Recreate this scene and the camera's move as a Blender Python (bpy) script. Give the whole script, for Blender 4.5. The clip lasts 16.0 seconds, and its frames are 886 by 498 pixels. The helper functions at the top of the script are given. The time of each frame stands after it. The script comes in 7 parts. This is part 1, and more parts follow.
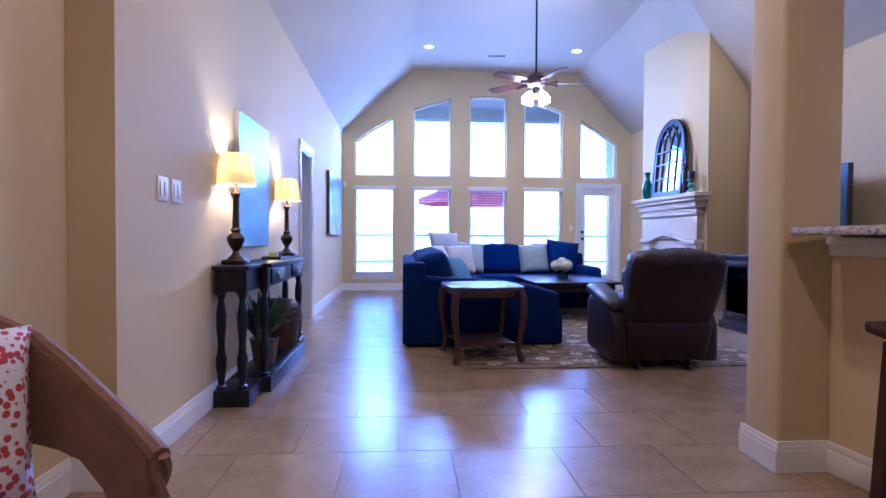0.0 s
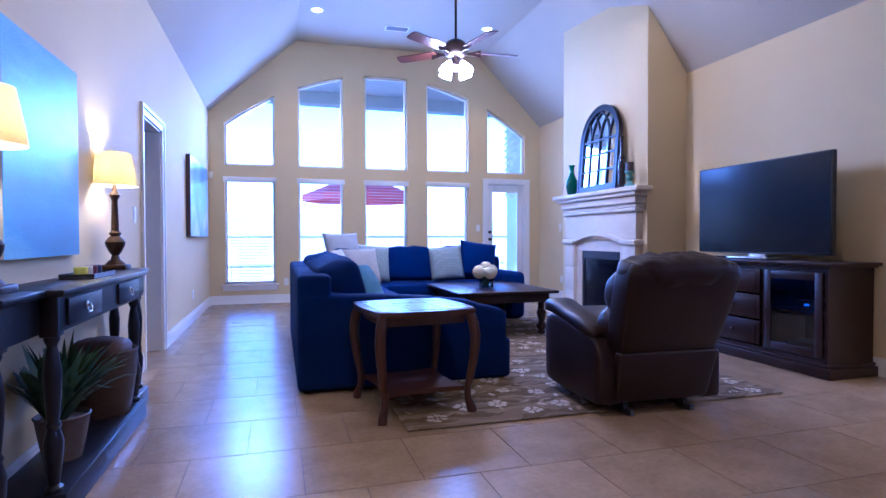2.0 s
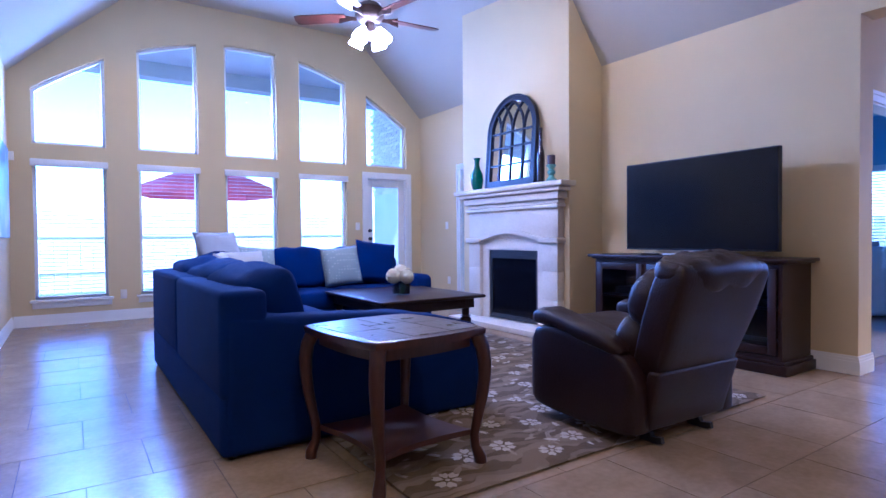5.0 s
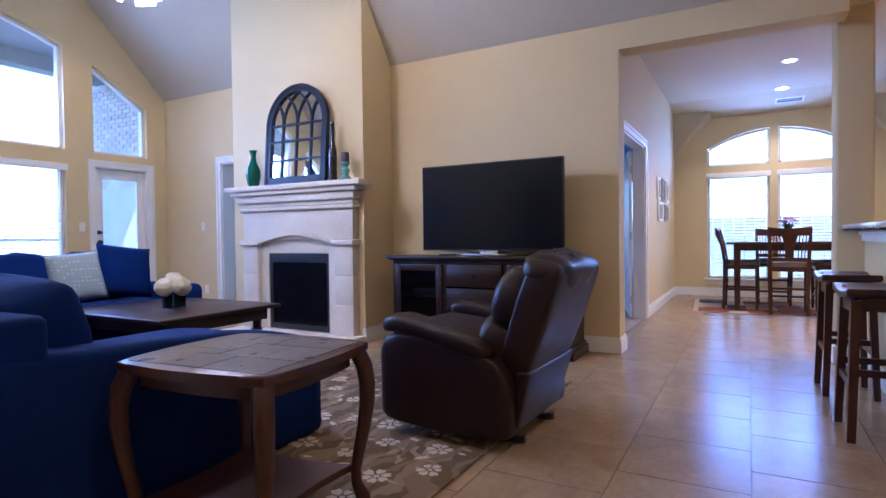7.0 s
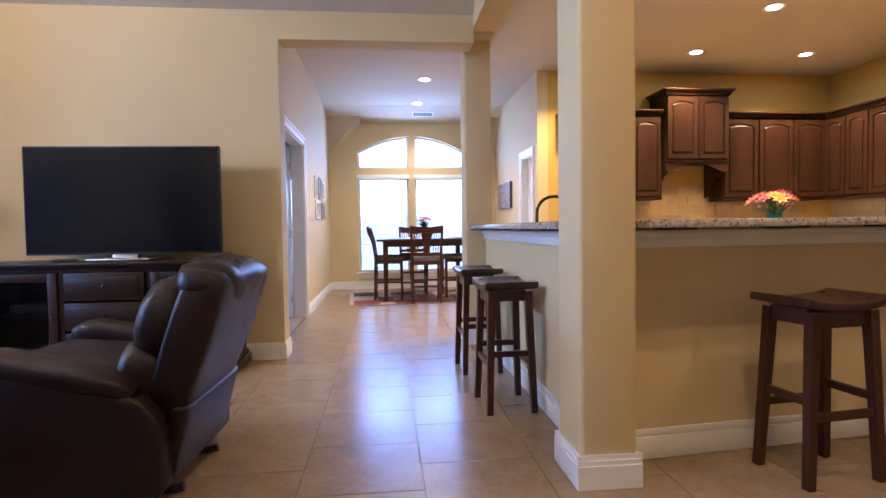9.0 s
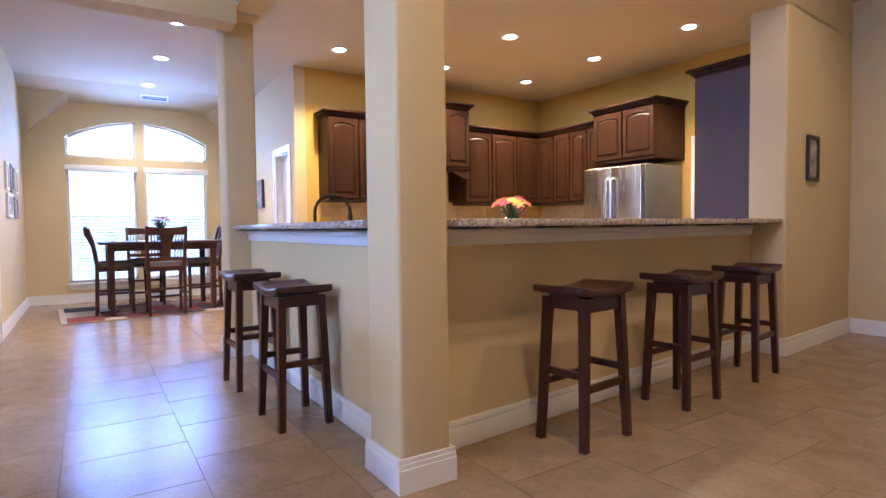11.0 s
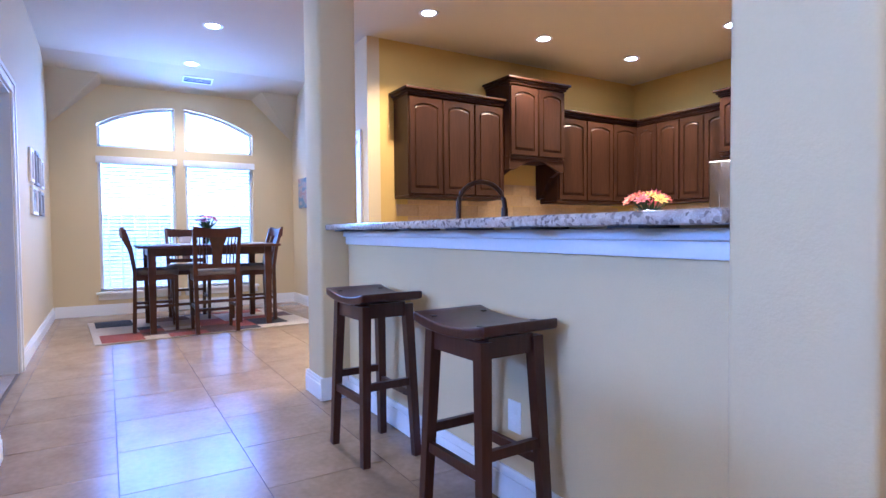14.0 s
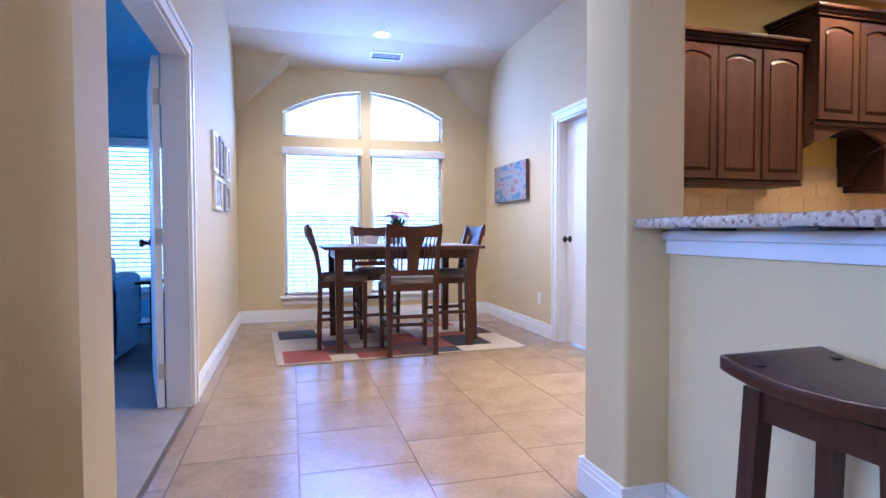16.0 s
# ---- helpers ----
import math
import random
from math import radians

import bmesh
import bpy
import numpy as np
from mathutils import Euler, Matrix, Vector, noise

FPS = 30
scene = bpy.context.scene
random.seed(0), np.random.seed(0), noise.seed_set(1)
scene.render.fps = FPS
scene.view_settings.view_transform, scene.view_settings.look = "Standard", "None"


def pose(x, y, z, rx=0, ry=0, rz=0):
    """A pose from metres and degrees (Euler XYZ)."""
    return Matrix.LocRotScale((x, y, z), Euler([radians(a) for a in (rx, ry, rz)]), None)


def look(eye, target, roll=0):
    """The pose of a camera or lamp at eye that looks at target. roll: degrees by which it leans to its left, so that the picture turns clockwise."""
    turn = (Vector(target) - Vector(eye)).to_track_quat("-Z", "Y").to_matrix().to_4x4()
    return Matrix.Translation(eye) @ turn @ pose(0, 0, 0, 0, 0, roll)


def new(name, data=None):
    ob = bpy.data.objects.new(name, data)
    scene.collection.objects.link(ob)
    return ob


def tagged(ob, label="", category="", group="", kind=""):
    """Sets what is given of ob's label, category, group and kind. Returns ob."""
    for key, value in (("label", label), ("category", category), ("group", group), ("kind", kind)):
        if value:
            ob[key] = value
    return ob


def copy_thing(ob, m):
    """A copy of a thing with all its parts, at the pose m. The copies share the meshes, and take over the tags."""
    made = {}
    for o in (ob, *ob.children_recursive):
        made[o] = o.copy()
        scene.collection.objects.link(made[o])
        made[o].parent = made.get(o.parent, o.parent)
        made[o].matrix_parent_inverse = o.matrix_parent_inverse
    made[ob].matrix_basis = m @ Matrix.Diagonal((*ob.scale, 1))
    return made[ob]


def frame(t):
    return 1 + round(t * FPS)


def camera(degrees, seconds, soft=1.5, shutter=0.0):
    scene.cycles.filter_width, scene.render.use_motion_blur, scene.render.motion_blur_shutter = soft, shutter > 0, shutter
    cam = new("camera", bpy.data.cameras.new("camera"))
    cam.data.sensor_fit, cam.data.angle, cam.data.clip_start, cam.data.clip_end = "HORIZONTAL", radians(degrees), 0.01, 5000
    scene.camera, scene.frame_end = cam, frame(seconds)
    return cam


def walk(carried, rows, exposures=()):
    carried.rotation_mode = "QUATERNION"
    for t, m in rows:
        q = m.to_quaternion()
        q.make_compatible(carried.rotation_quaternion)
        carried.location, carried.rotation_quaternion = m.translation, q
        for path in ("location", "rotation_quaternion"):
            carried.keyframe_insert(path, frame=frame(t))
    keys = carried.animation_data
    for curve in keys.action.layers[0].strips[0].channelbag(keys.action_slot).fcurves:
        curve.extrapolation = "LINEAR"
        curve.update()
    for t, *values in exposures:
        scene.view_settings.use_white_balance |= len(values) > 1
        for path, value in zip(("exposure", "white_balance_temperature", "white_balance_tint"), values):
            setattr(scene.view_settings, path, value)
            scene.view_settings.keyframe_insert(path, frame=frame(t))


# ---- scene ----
cam = camera(77.2, 16.0)
PATH = [
    (0, (0.619, 0.762, 1.017), (0.764, 2.757, 0.974), 0.3),
    (0.5, (0.55, 1.136, 1.005), (0.8, 3.12, 0.966), 0.1),
    (1, (0.526, 1.484, 1.014), (0.866, 3.455, 0.974), 0.1),
    (1.5, (0.505, 1.819, 1.02), (0.958, 3.766, 0.982), 0.0),
    (2, (0.506, 2.143, 1.023), (1.074, 4.06, 0.984), -0.1),
    (2.5, (0.472, 2.422, 1.02), (1.139, 4.307, 0.982), -0.0),
    (3, (0.402, 2.671, 1.017), (1.213, 4.499, 0.978), -0.1),
    (3.5, (0.317, 2.909, 1.028), (1.252, 4.676, 0.986), -0.3),
    (6, (-0.062, 3.579, 1.017), (1.309, 5.034, 0.974), -0.6),
    (6.5, (-0.104, 3.852, 1.039), (1.476, 5.077, 0.99), -0.6),
    (7, (-0.098, 3.906, 1.01), (1.653, 4.872, 0.968), -0.7),
    (7.5, (-0.024, 3.94, 0.998), (1.857, 4.619, 0.955), -1.0),
    (8, (0.072, 3.973, 1.019), (2.031, 4.371, 0.966), -1.0),
    (8.5, (0.118, 3.979, 1.038), (2.115, 4.069, 0.97), -1.0),
    (9, (0.149, 4.037, 1.043), (2.137, 3.833, 0.969), -0.8),
    (9.5, (0.221, 4.135, 1.036), (2.155, 3.628, 0.965), -0.6),
    (10, (0.279, 4.219, 1.038), (2.126, 3.455, 0.964), -0.6),
    (12.5, (0.801, 4.42, 1.023), (2.376, 3.189, 0.95), -0.6),
    (13, (1.097, 4.51, 1.032), (2.667, 3.273, 0.961), -0.5),
    (13.5, (1.464, 4.495, 1.026), (3.072, 3.308, 0.958), -0.6),
    (14, (1.823, 4.425, 1.022), (3.533, 3.39, 0.957), -0.5),
    (14.5, (2.185, 4.376, 1.048), (3.983, 3.502, 0.987), -0.4),
    (15, (2.573, 4.347, 1.048), (4.443, 3.64, 0.986), -0.2),
    (15.5, (2.995, 4.389, 1.041), (4.912, 3.822, 0.978), -0.3),
    (16, (3.396, 4.428, 1.026), (5.324, 3.901, 0.962), -0.2),
]
EXPOSURES = [(0.0, 2.82, 3860, 33), (3.0, 2.85, 3720, 35), (6.0, 2.87, 3820, 32), (7.0, 2.76, 4220, 27), (8.0, 2.74, 4500, 25), (8.5, 2.98, 4570, 24), (9.0, 3.03, 4570, 23), (10.0, 3.08, 4450, 23), (12.5, 3.2, 4120, 26), (14.0, 3.18, 3820, 25), (16.0, 3.18, 3960, 23)]
walk(cam, [(t, look(eye, target, roll)) for t, eye, target, roll in PATH], EXPOSURES)

# ---- sky and light ----
world = bpy.data.worlds.new("sky")
scene.world = world
world.use_nodes = True
wn = world.node_tree.nodes
sky = wn.new("ShaderNodeTexSky")
sky.sky_type, sky.sun_disc, sky.sun_elevation, sky.sun_rotation = "NISHITA", False, radians(48), radians(200)
sky.ozone_density, sky.dust_density = 2.2, 1.2
wn["Background"].inputs["Strength"].default_value = 0.15
world.node_tree.links.new(sky.outputs[0], wn["Background"].inputs["Color"])


def lamp(name, kind, energy, color, m, size=0.1, angle=0):
    d = bpy.data.lights.new(name, kind)
    d.energy, d.color = energy, color
    if kind == "AREA":
        d.shape, d.size, d.size_y = "RECTANGLE", *size
    elif kind == "SPOT":
        d.spot_size, d.spot_blend, d.shadow_soft_size = radians(angle), 0.6, size
    elif kind == "SUN":
        d.angle = radians(angle)
    else:
        d.shadow_soft_size = size
    ob = new(name, d)
    ob.matrix_world = m
    return ob


lamp("sun", "SUN", 2.0, (1.0, 0.96, 0.90), look((0, 0, 20), (4, 9, 6)), angle=0.6)
WARM = (1.0, 0.60, 0.17)


# ---- materials ----
def mat(name, a, b, scale=6.0, rough=0.5, bump=0.1, fine=60.0, metal=0.0, stretch=(1, 1, 1), rough2=None, spec=0.5, coat=0.0, mix=0.5, sheen=0.0):
    """A surface with colour variation at a coarse and a fine scale, and fine relief."""
    m = bpy.data.materials.new(name)
    m.use_nodes = True
    n, l = m.node_tree.nodes, m.node_tree.links
    p = n["Principled BSDF"]
    co, mp = n.new("ShaderNodeTexCoord"), n.new("ShaderNodeMapping")
    mp.inputs["Scale"].default_value = stretch
    l.new(co.outputs["Object"], mp.inputs[0])
    big, small = n.new("ShaderNodeTexNoise"), n.new("ShaderNodeTexNoise")
    big.inputs["Scale"].default_value, big.inputs["Detail"].default_value = scale, 5
    small.inputs["Scale"].default_value, small.inputs["Detail"].default_value = fine, 3
    l.new(mp.outputs[0], big.inputs[0]), l.new(mp.outputs[0], small.inputs[0])
    add = n.new("ShaderNodeMix")
    add.inputs[0].default_value = 1 - mix
    l.new(small.outputs["Fac"], add.inputs[2]), l.new(big.outputs["Fac"], add.inputs[3])
    ramp = n.new("ShaderNodeValToRGB")
    ramp.color_ramp.elements[0].position, ramp.color_ramp.elements[1].position = 0.32, 0.68
    ramp.color_ramp.elements[0].color, ramp.color_ramp.elements[1].color = (*a, 1), (*b, 1)
    l.new(add.outputs[0], ramp.inputs[0]), l.new(ramp.outputs[0], p.inputs["Base Color"])
    rr = n.new("ShaderNodeMapRange")
    rr.inputs[3].default_value, rr.inputs[4].default_value = rough, rough2 if rough2 is not None else min(1, rough + 0.12)
    l.new(big.outputs["Fac"], rr.inputs[0]), l.new(rr.outputs[0], p.inputs["Roughness"])
    p.inputs["Metallic"].default_value, p.inputs["Specular IOR Level"].default_value = metal, spec
    p.inputs["Coat Weight"].default_value, p.inputs["Coat Roughness"].default_value = coat, 0.15
    p.inputs["Sheen Weight"].default_value = sheen
    if bump:
        bp = n.new("ShaderNodeBump")
        bp.inputs["Strength"].default_value, bp.inputs["Distance"].default_value = bump, 0.01
        l.new(small.outputs["Fac"], bp.inputs["Height"]), l.new(bp.outputs[0], p.inputs["Normal"])
    return m


def glow(name, color, strength):
    m = bpy.data.materials.new(name)
    m.use_nodes = True
    p = m.node_tree.nodes["Principled BSDF"]
    p.inputs["Base Color"].default_value = (0.9, 0.88, 0.82, 1)
    p.inputs["Emission Color"].default_value, p.inputs["Emission Strength"].default_value = (*color, 1), strength
    return m


def glassy(name, tint=(0.95, 0.97, 1), rough=0.0):
    m = bpy.data.materials.new(name)
    m.use_nodes = True
    n, l = m.node_tree.nodes, m.node_tree.links
    tr, gl, mx, fr = n.new("ShaderNodeBsdfTransparent"), n.new("ShaderNodeBsdfGlossy"), n.new("ShaderNodeMixShader"), n.new("ShaderNodeFresnel")
    tr.inputs[0].default_value, gl.inputs["Roughness"].default_value = (*tint, 1), rough
    fr.inputs[0].default_value = 1.35
    l.new(fr.outputs[0], mx.inputs[0]), l.new(tr.outputs[0], mx.inputs[1]), l.new(gl.outputs[0], mx.inputs[2])
    l.new(mx.outputs[0], n["Material Output"].inputs[0])
    return m


PAINT = mat("wall paint", (0.60, 0.485, 0.25), (0.64, 0.52, 0.275), 1.2, 0.7, 0.12, 160, mix=0.3)
KITCHEN = mat("kitchen paint", (0.55, 0.365, 0.05), (0.59, 0.395, 0.06), 1.2, 0.7, 0.12, 160, mix=0.3)
CEIL = mat("ceiling paint", (0.47, 0.42, 0.31), (0.51, 0.46, 0.34), 1.0, 0.8, 0.25, 120, mix=0.4)
# the same ceiling paint, yellower: the kitchen's warm lamp light is in its colour
CEIL_WARMLIT = mat("ceiling paint with warm light tint", (0.55, 0.48, 0.32), (0.59, 0.52, 0.36), 1.0, 0.8, 0.25, 120, mix=0.4)
WHITE = mat("white trim paint", (0.76, 0.75, 0.72), (0.81, 0.80, 0.78), 3, 0.35, 0.02, 90)
TILE = mat("floor tile", (0.245, 0.172, 0.092), (0.345, 0.25, 0.142), 5.5, 0.22, 0.04, 34, rough2=0.29, mix=0.4, spec=0.4)
GROUT = mat("grout", (0.085, 0.065, 0.048), (0.13, 0.10, 0.075), 9, 0.85, 0.2, 150)
ESPRESSO = mat("espresso wood", (0.012, 0.0045, 0.0032), (0.027, 0.0105, 0.0072), 5, 0.3, 0.05, 70, stretch=(1, 1, 0.15), spec=0.4)
CHERRY = mat("cherry wood", (0.028, 0.0082, 0.0042), (0.066, 0.019, 0.009), 6, 0.26, 0.04, 60, stretch=(1, 1, 0.15), coat=0.1)
CABINET = mat("cabinet wood", (0.021, 0.0088, 0.0034), (0.046, 0.0196, 0.0080), 7, 0.36, 0.05, 55, stretch=(1, 1, 0.12), spec=0.15)
STOOLWOOD = mat("red-brown stained wood", (0.028, 0.0095, 0.0055), (0.062, 0.022, 0.012), 5, 0.24, 0.05, 70, stretch=(1, 1, 0.15), rough2=0.36, spec=0.35)
BLACKWOOD = mat("black painted wood", (0.003, 0.003, 0.007), (0.009, 0.008, 0.013), 6, 0.3, 0.05, 60, spec=0.35)
NAVY = mat("navy fabric", (0.0035, 0.013, 0.082), (0.007, 0.024, 0.135), 5, 0.85, 0.3, 260, spec=0.12)
LEATHER = mat("brown leather", (0.010, 0.0043, 0.0040), (0.022, 0.0095, 0.0088), 7, 0.32, 0.18, 110, rough2=0.48, spec=0.3)
STONE = mat("cast stone", (0.58, 0.51, 0.40), (0.66, 0.595, 0.485), 5, 0.75, 0.25, 45)
BLACK = mat("black metal", (0.012, 0.012, 0.014), (0.025, 0.025, 0.028), 8, 0.4, 0.05, 90)
SCREEN = mat("dark screen", (0.003, 0.003, 0.005), (0.005, 0.005, 0.007), 2, 0.12, 0, 50, spec=0.25)
STEEL = mat("stainless steel", (0.50, 0.49, 0.47), (0.58, 0.57, 0.55), 3, 0.2, 0.03, 30, metal=1, stretch=(8, 8, 0.3), rough2=0.32)
BRONZE = mat("dark bronze", (0.035, 0.022, 0.015), (0.07, 0.042, 0.026), 9, 0.38, 0.05, 60, metal=0.8)
NICKEL = mat("brushed metal", (0.55, 0.54, 0.52), (0.65, 0.63, 0.6), 9, 0.28, 0, 60, metal=1)
MIRROR = mat("mirror glass", (0.82, 0.84, 0.86), (0.84, 0.86, 0.88), 2, 0.02, 0, 50, metal=1, rough2=0.04)
GLASS = glassy("window glass")
CARPET = mat("grey carpet", (0.25, 0.21, 0.18), (0.34, 0.29, 0.25), 8, 0.95, 0.5, 320)
BEDBLUE = mat("blue wall paint", (0.34, 0.54, 0.70), (0.38, 0.58, 0.74), 1.5, 0.75, 0.1, 150)
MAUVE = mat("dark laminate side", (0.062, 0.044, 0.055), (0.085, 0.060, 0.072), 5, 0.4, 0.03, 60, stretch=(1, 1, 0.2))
FENCE = mat("weathered fence wood", (0.52, 0.47, 0.40), (0.64, 0.58, 0.50), 4, 0.85, 0.3, 40, stretch=(6, 6, 0.5))
CONCRETE = mat("pale concrete", (0.52, 0.50, 0.46), (0.62, 0.60, 0.56), 2.5, 0.85, 0.2, 50)
GRASS = mat("lawn", (0.06, 0.10, 0.03), (0.12, 0.16, 0.05), 3, 0.95, 0.5, 90)
PLASTIC = mat("ivory plastic", (0.74, 0.72, 0.66), (0.78, 0.76, 0.70), 4, 0.35, 0, 80)


def granite():
    m = mat("speckled granite", (0.30, 0.24, 0.19), (0.62, 0.56, 0.48), 40, 0.12, 0.0, 220, rough2=0.2, mix=0.35)
    n, l = m.node_tree.nodes, m.node_tree.links
    p = n["Principled BSDF"]
    old = p.inputs["Base Color"].links[0].from_socket
    co, v, r, mx = n.new("ShaderNodeTexCoord"), n.new("ShaderNodeTexVoronoi"), n.new("ShaderNodeValToRGB"), n.new("ShaderNodeMix")
    v.inputs["Scale"].default_value = 95
    l.new(co.outputs["Object"], v.inputs["Vector"]), l.new(v.outputs["Color"], r.inputs[0])
    r.color_ramp.elements[0].position, r.color_ramp.elements[1].position = 0.2, 0.34
    r.color_ramp.elements[0].color, r.color_ramp.elements[1].color = (1, 1, 1, 1), (0, 0, 0, 1)
    mx.data_type = "RGBA"
    l.new(r.outputs[0], mx.inputs[0]), l.new(old, mx.inputs[6])
    mx.inputs[7].default_value = (0.20, 0.165, 0.14, 1)
    l.new(mx.outputs[2], p.inputs["Base Color"])
    return m


GRANITE = granite()


# tiles differ a little from piece to piece
def vary(m, amount):
    n, l = m.node_tree.nodes, m.node_tree.links
    p = n["Principled BSDF"]
    old = p.inputs["Base Color"].links[0].from_socket
    info, mr, hsv = n.new("ShaderNodeObjectInfo"), n.new("ShaderNodeMapRange"), n.new("ShaderNodeHueSaturation")
    mr.inputs[3].default_value, mr.inputs[4].default_value = 1 - amount, 1 + amount
    l.new(info.outputs["Random"], mr.inputs[0]), l.new(mr.outputs[0], hsv.inputs["Value"])
    l.new(old, hsv.inputs["Color"]), l.new(hsv.outputs[0], p.inputs["Base Color"])
    co = [k for k in n if k.bl_idname == "ShaderNodeTexCoord"][0]
    off, vm = n.new("ShaderNodeCombineXYZ"), n.new("ShaderNodeVectorMath")
    mul = n.new("ShaderNodeMath")
    mul.operation, mul.inputs[1].default_value = "MULTIPLY", 40.0
    l.new(info.outputs["Random"], mul.inputs[0]), l.new(mul.outputs[0], off.inputs[0]), l.new(mul.outputs[0], off.inputs[1])
    mp = [k for k in n if k.bl_idname == "ShaderNodeMapping"][0]
    l.new(co.outputs["Object"], vm.inputs[0]), l.new(off.outputs[0], vm.inputs[1]), l.new(vm.outputs[0], mp.inputs[0])


vary(TILE, 0.07)


# ---- shaping helpers ----
def box(bm, x0, x1, y0, y1, z0, z1, bev=0.0, seg=2):
    g = bmesh.ops.create_cube(bm, size=1, matrix=Matrix.LocRotScale(((x0 + x1) / 2, (y0 + y1) / 2, (z0 + z1) / 2), None, (x1 - x0, y1 - y0, z1 - z0)))
    if bev:
        e = list({e for v in g["verts"] for e in v.link_edges})
        return bmesh.ops.bevel(bm, geom=e, offset=bev, segments=seg, profile=0.5, affect="EDGES")["verts"]
    return g["verts"]


def hexa(bm, low, high):
    """A solid between two rings of points in the same order."""
    a, b = [bm.verts.new(p) for p in low], [bm.verts.new(p) for p in high]
    k = len(a)
    bm.faces.new(a[::-1]), bm.faces.new(b)
    for i in range(k):
        bm.faces.new((a[i], a[(i + 1) % k], b[(i + 1) % k], b[i]))
    return a + b


def lathe(bm, prof, x=0, y=0, seg=20, flat=1.0):
    rings = [[bm.verts.new((x + r * math.cos(2 * math.pi * i / seg), y + flat * r * math.sin(2 * math.pi * i / seg), z)) for i in range(seg)] for r, z in prof]
    for a, b in zip(rings, rings[1:]):
        for i in range(seg):
            bm.faces.new((a[i], a[(i + 1) % seg], b[(i + 1) % seg], b[i]))
    bm.faces.new(rings[0][::-1]), bm.faces.new(rings[-1])


def tube(bm, pts, rad, seg=8):
    """A round bar along points; rad is one radius or one per point."""
    pts = [Vector(p) for p in pts]
    rs = rad if isinstance(rad, (list, tuple)) else [rad] * len(pts)
    rings = []
    for i, p in enumerate(pts):
        d = (pts[min(i + 1, len(pts) - 1)] - pts[max(i - 1, 0)]).normalized()
        u = d.cross(Vector((0, 0, 1)) if abs(d.z) < 0.9 else Vector((1, 0, 0))).normalized()
        w = d.cross(u)
        rings.append([bm.verts.new(p + rs[i] * (math.cos(2 * math.pi * k / seg) * u + math.sin(2 * math.pi * k / seg) * w)) for k in range(seg)])
    for a, b in zip(rings, rings[1:]):
        for i in range(seg):
            bm.faces.new((a[i], a[(i + 1) % seg], b[(i + 1) % seg], b[i]))
    bm.faces.new(rings[0][::-1]), bm.faces.new(rings[-1])


def bar(bm, pts, w, d, up=(0, 0, 1)):
    """A square-section bar along points; w and d one size each or one per point."""
    pts, up = [Vector(p) for p in pts], Vector(up)
    ws = w if isinstance(w, (list, tuple)) else [w] * len(pts)
    ds = d if isinstance(d, (list, tuple)) else [d] * len(pts)
    rings = []
    for i, p in enumerate(pts):
        t = (pts[min(i + 1, len(pts) - 1)] - pts[max(i - 1, 0)]).normalized()
        u = up.cross(t).normalized()
        v = t.cross(u)
        rings.append([bm.verts.new(p + a * ws[i] / 2 * u + b * ds[i] / 2 * v) for a, b in ((-1, -1), (1, -1), (1, 1), (-1, 1))])
    for a, b in zip(rings, rings[1:]):
        for i in range(4):
            bm.faces.new((a[i], a[(i + 1) % 4], b[(i + 1) % 4], b[i]))
    bm.faces.new(rings[0][::-1]), bm.faces.new(rings[-1])


def pad(bm, sx, sy, sz, m=None, e=0.45, seg=20, ripple=0.0):
    """A stuffed pad: a rounded box, fuller in the middle."""
    m = m or Matrix()
    sp = lambda v, q: math.copysign(abs(v) ** q, v)
    n2 = seg // 2
    rings = []
    for j in range(1, n2):
        f = -math.pi / 2 + math.pi * j / n2
        ring = []
        for i in range(seg):
            a = 2 * math.pi * i / seg
            x, y, z = sp(math.cos(f), e) * sp(math.cos(a), e), sp(math.cos(f), e) * sp(math.sin(a), e), sp(math.sin(f), e)
            p = Vector((x * sx / 2, y * sy / 2, z * sz / 2))
            if ripple:
                p += p.normalized() * ripple * noise.noise(p * 9 + m.translation)
            ring.append(bm.verts.new(m @ p))
        rings.append(ring)
    for a, b in zip(rings, rings[1:]):
        for i in range(seg):
            bm.faces.new((a[i], a[(i + 1) % seg], b[(i + 1) % seg], b[i]))
    bm.faces.new(rings[0][::-1]), bm.faces.new(rings[-1])


def pillow(bm, w, h, t, m, n=12):
    """A square cushion with pinched corners, lying in its own x-z plane."""
    grid = {}
    for s in (-1, 1):
        for i in range(n + 1):
            for j in range(n + 1):
                u, v = 2 * i / n - 1, 2 * j / n - 1
                edge = max(0.0, (1 - u * u) * (1 - v * v))
                if s == 1 and edge == 0:
                    grid[s, i, j] = grid[-1, i, j]
                    continue
                pin = 1 - 0.09 * (1 - u * u * v * v) * (u * u + v * v) / 2
                p = Vector((u * w / 2 * pin, s * t / 2 * edge ** 0.4, v * h / 2 * pin))
                grid[s, i, j] = bm.verts.new(m @ p)
        for i in range(n):
            for j in range(n):
                q = [grid[s, i, j], grid[s, i + 1, j], grid[s, i + 1, j + 1], grid[s, i, j + 1]]
                bm.faces.new(q if s == -1 else q[::-1])


def moved(bm, verts, m):
    bmesh.ops.transform(bm, matrix=m, verts=verts)


def finish(name, bm, material, smooth=False):
    bmesh.ops.recalc_face_normals(bm, faces=bm.faces)
    me = bpy.data.meshes.new(name)
    bm.to_mesh(me)
    bm.free()
    me.materials.append(material)
    if smooth:
        me.shade_smooth()
        if smooth != "all":
            me.set_sharp_from_angle(angle=radians(38))
    return me


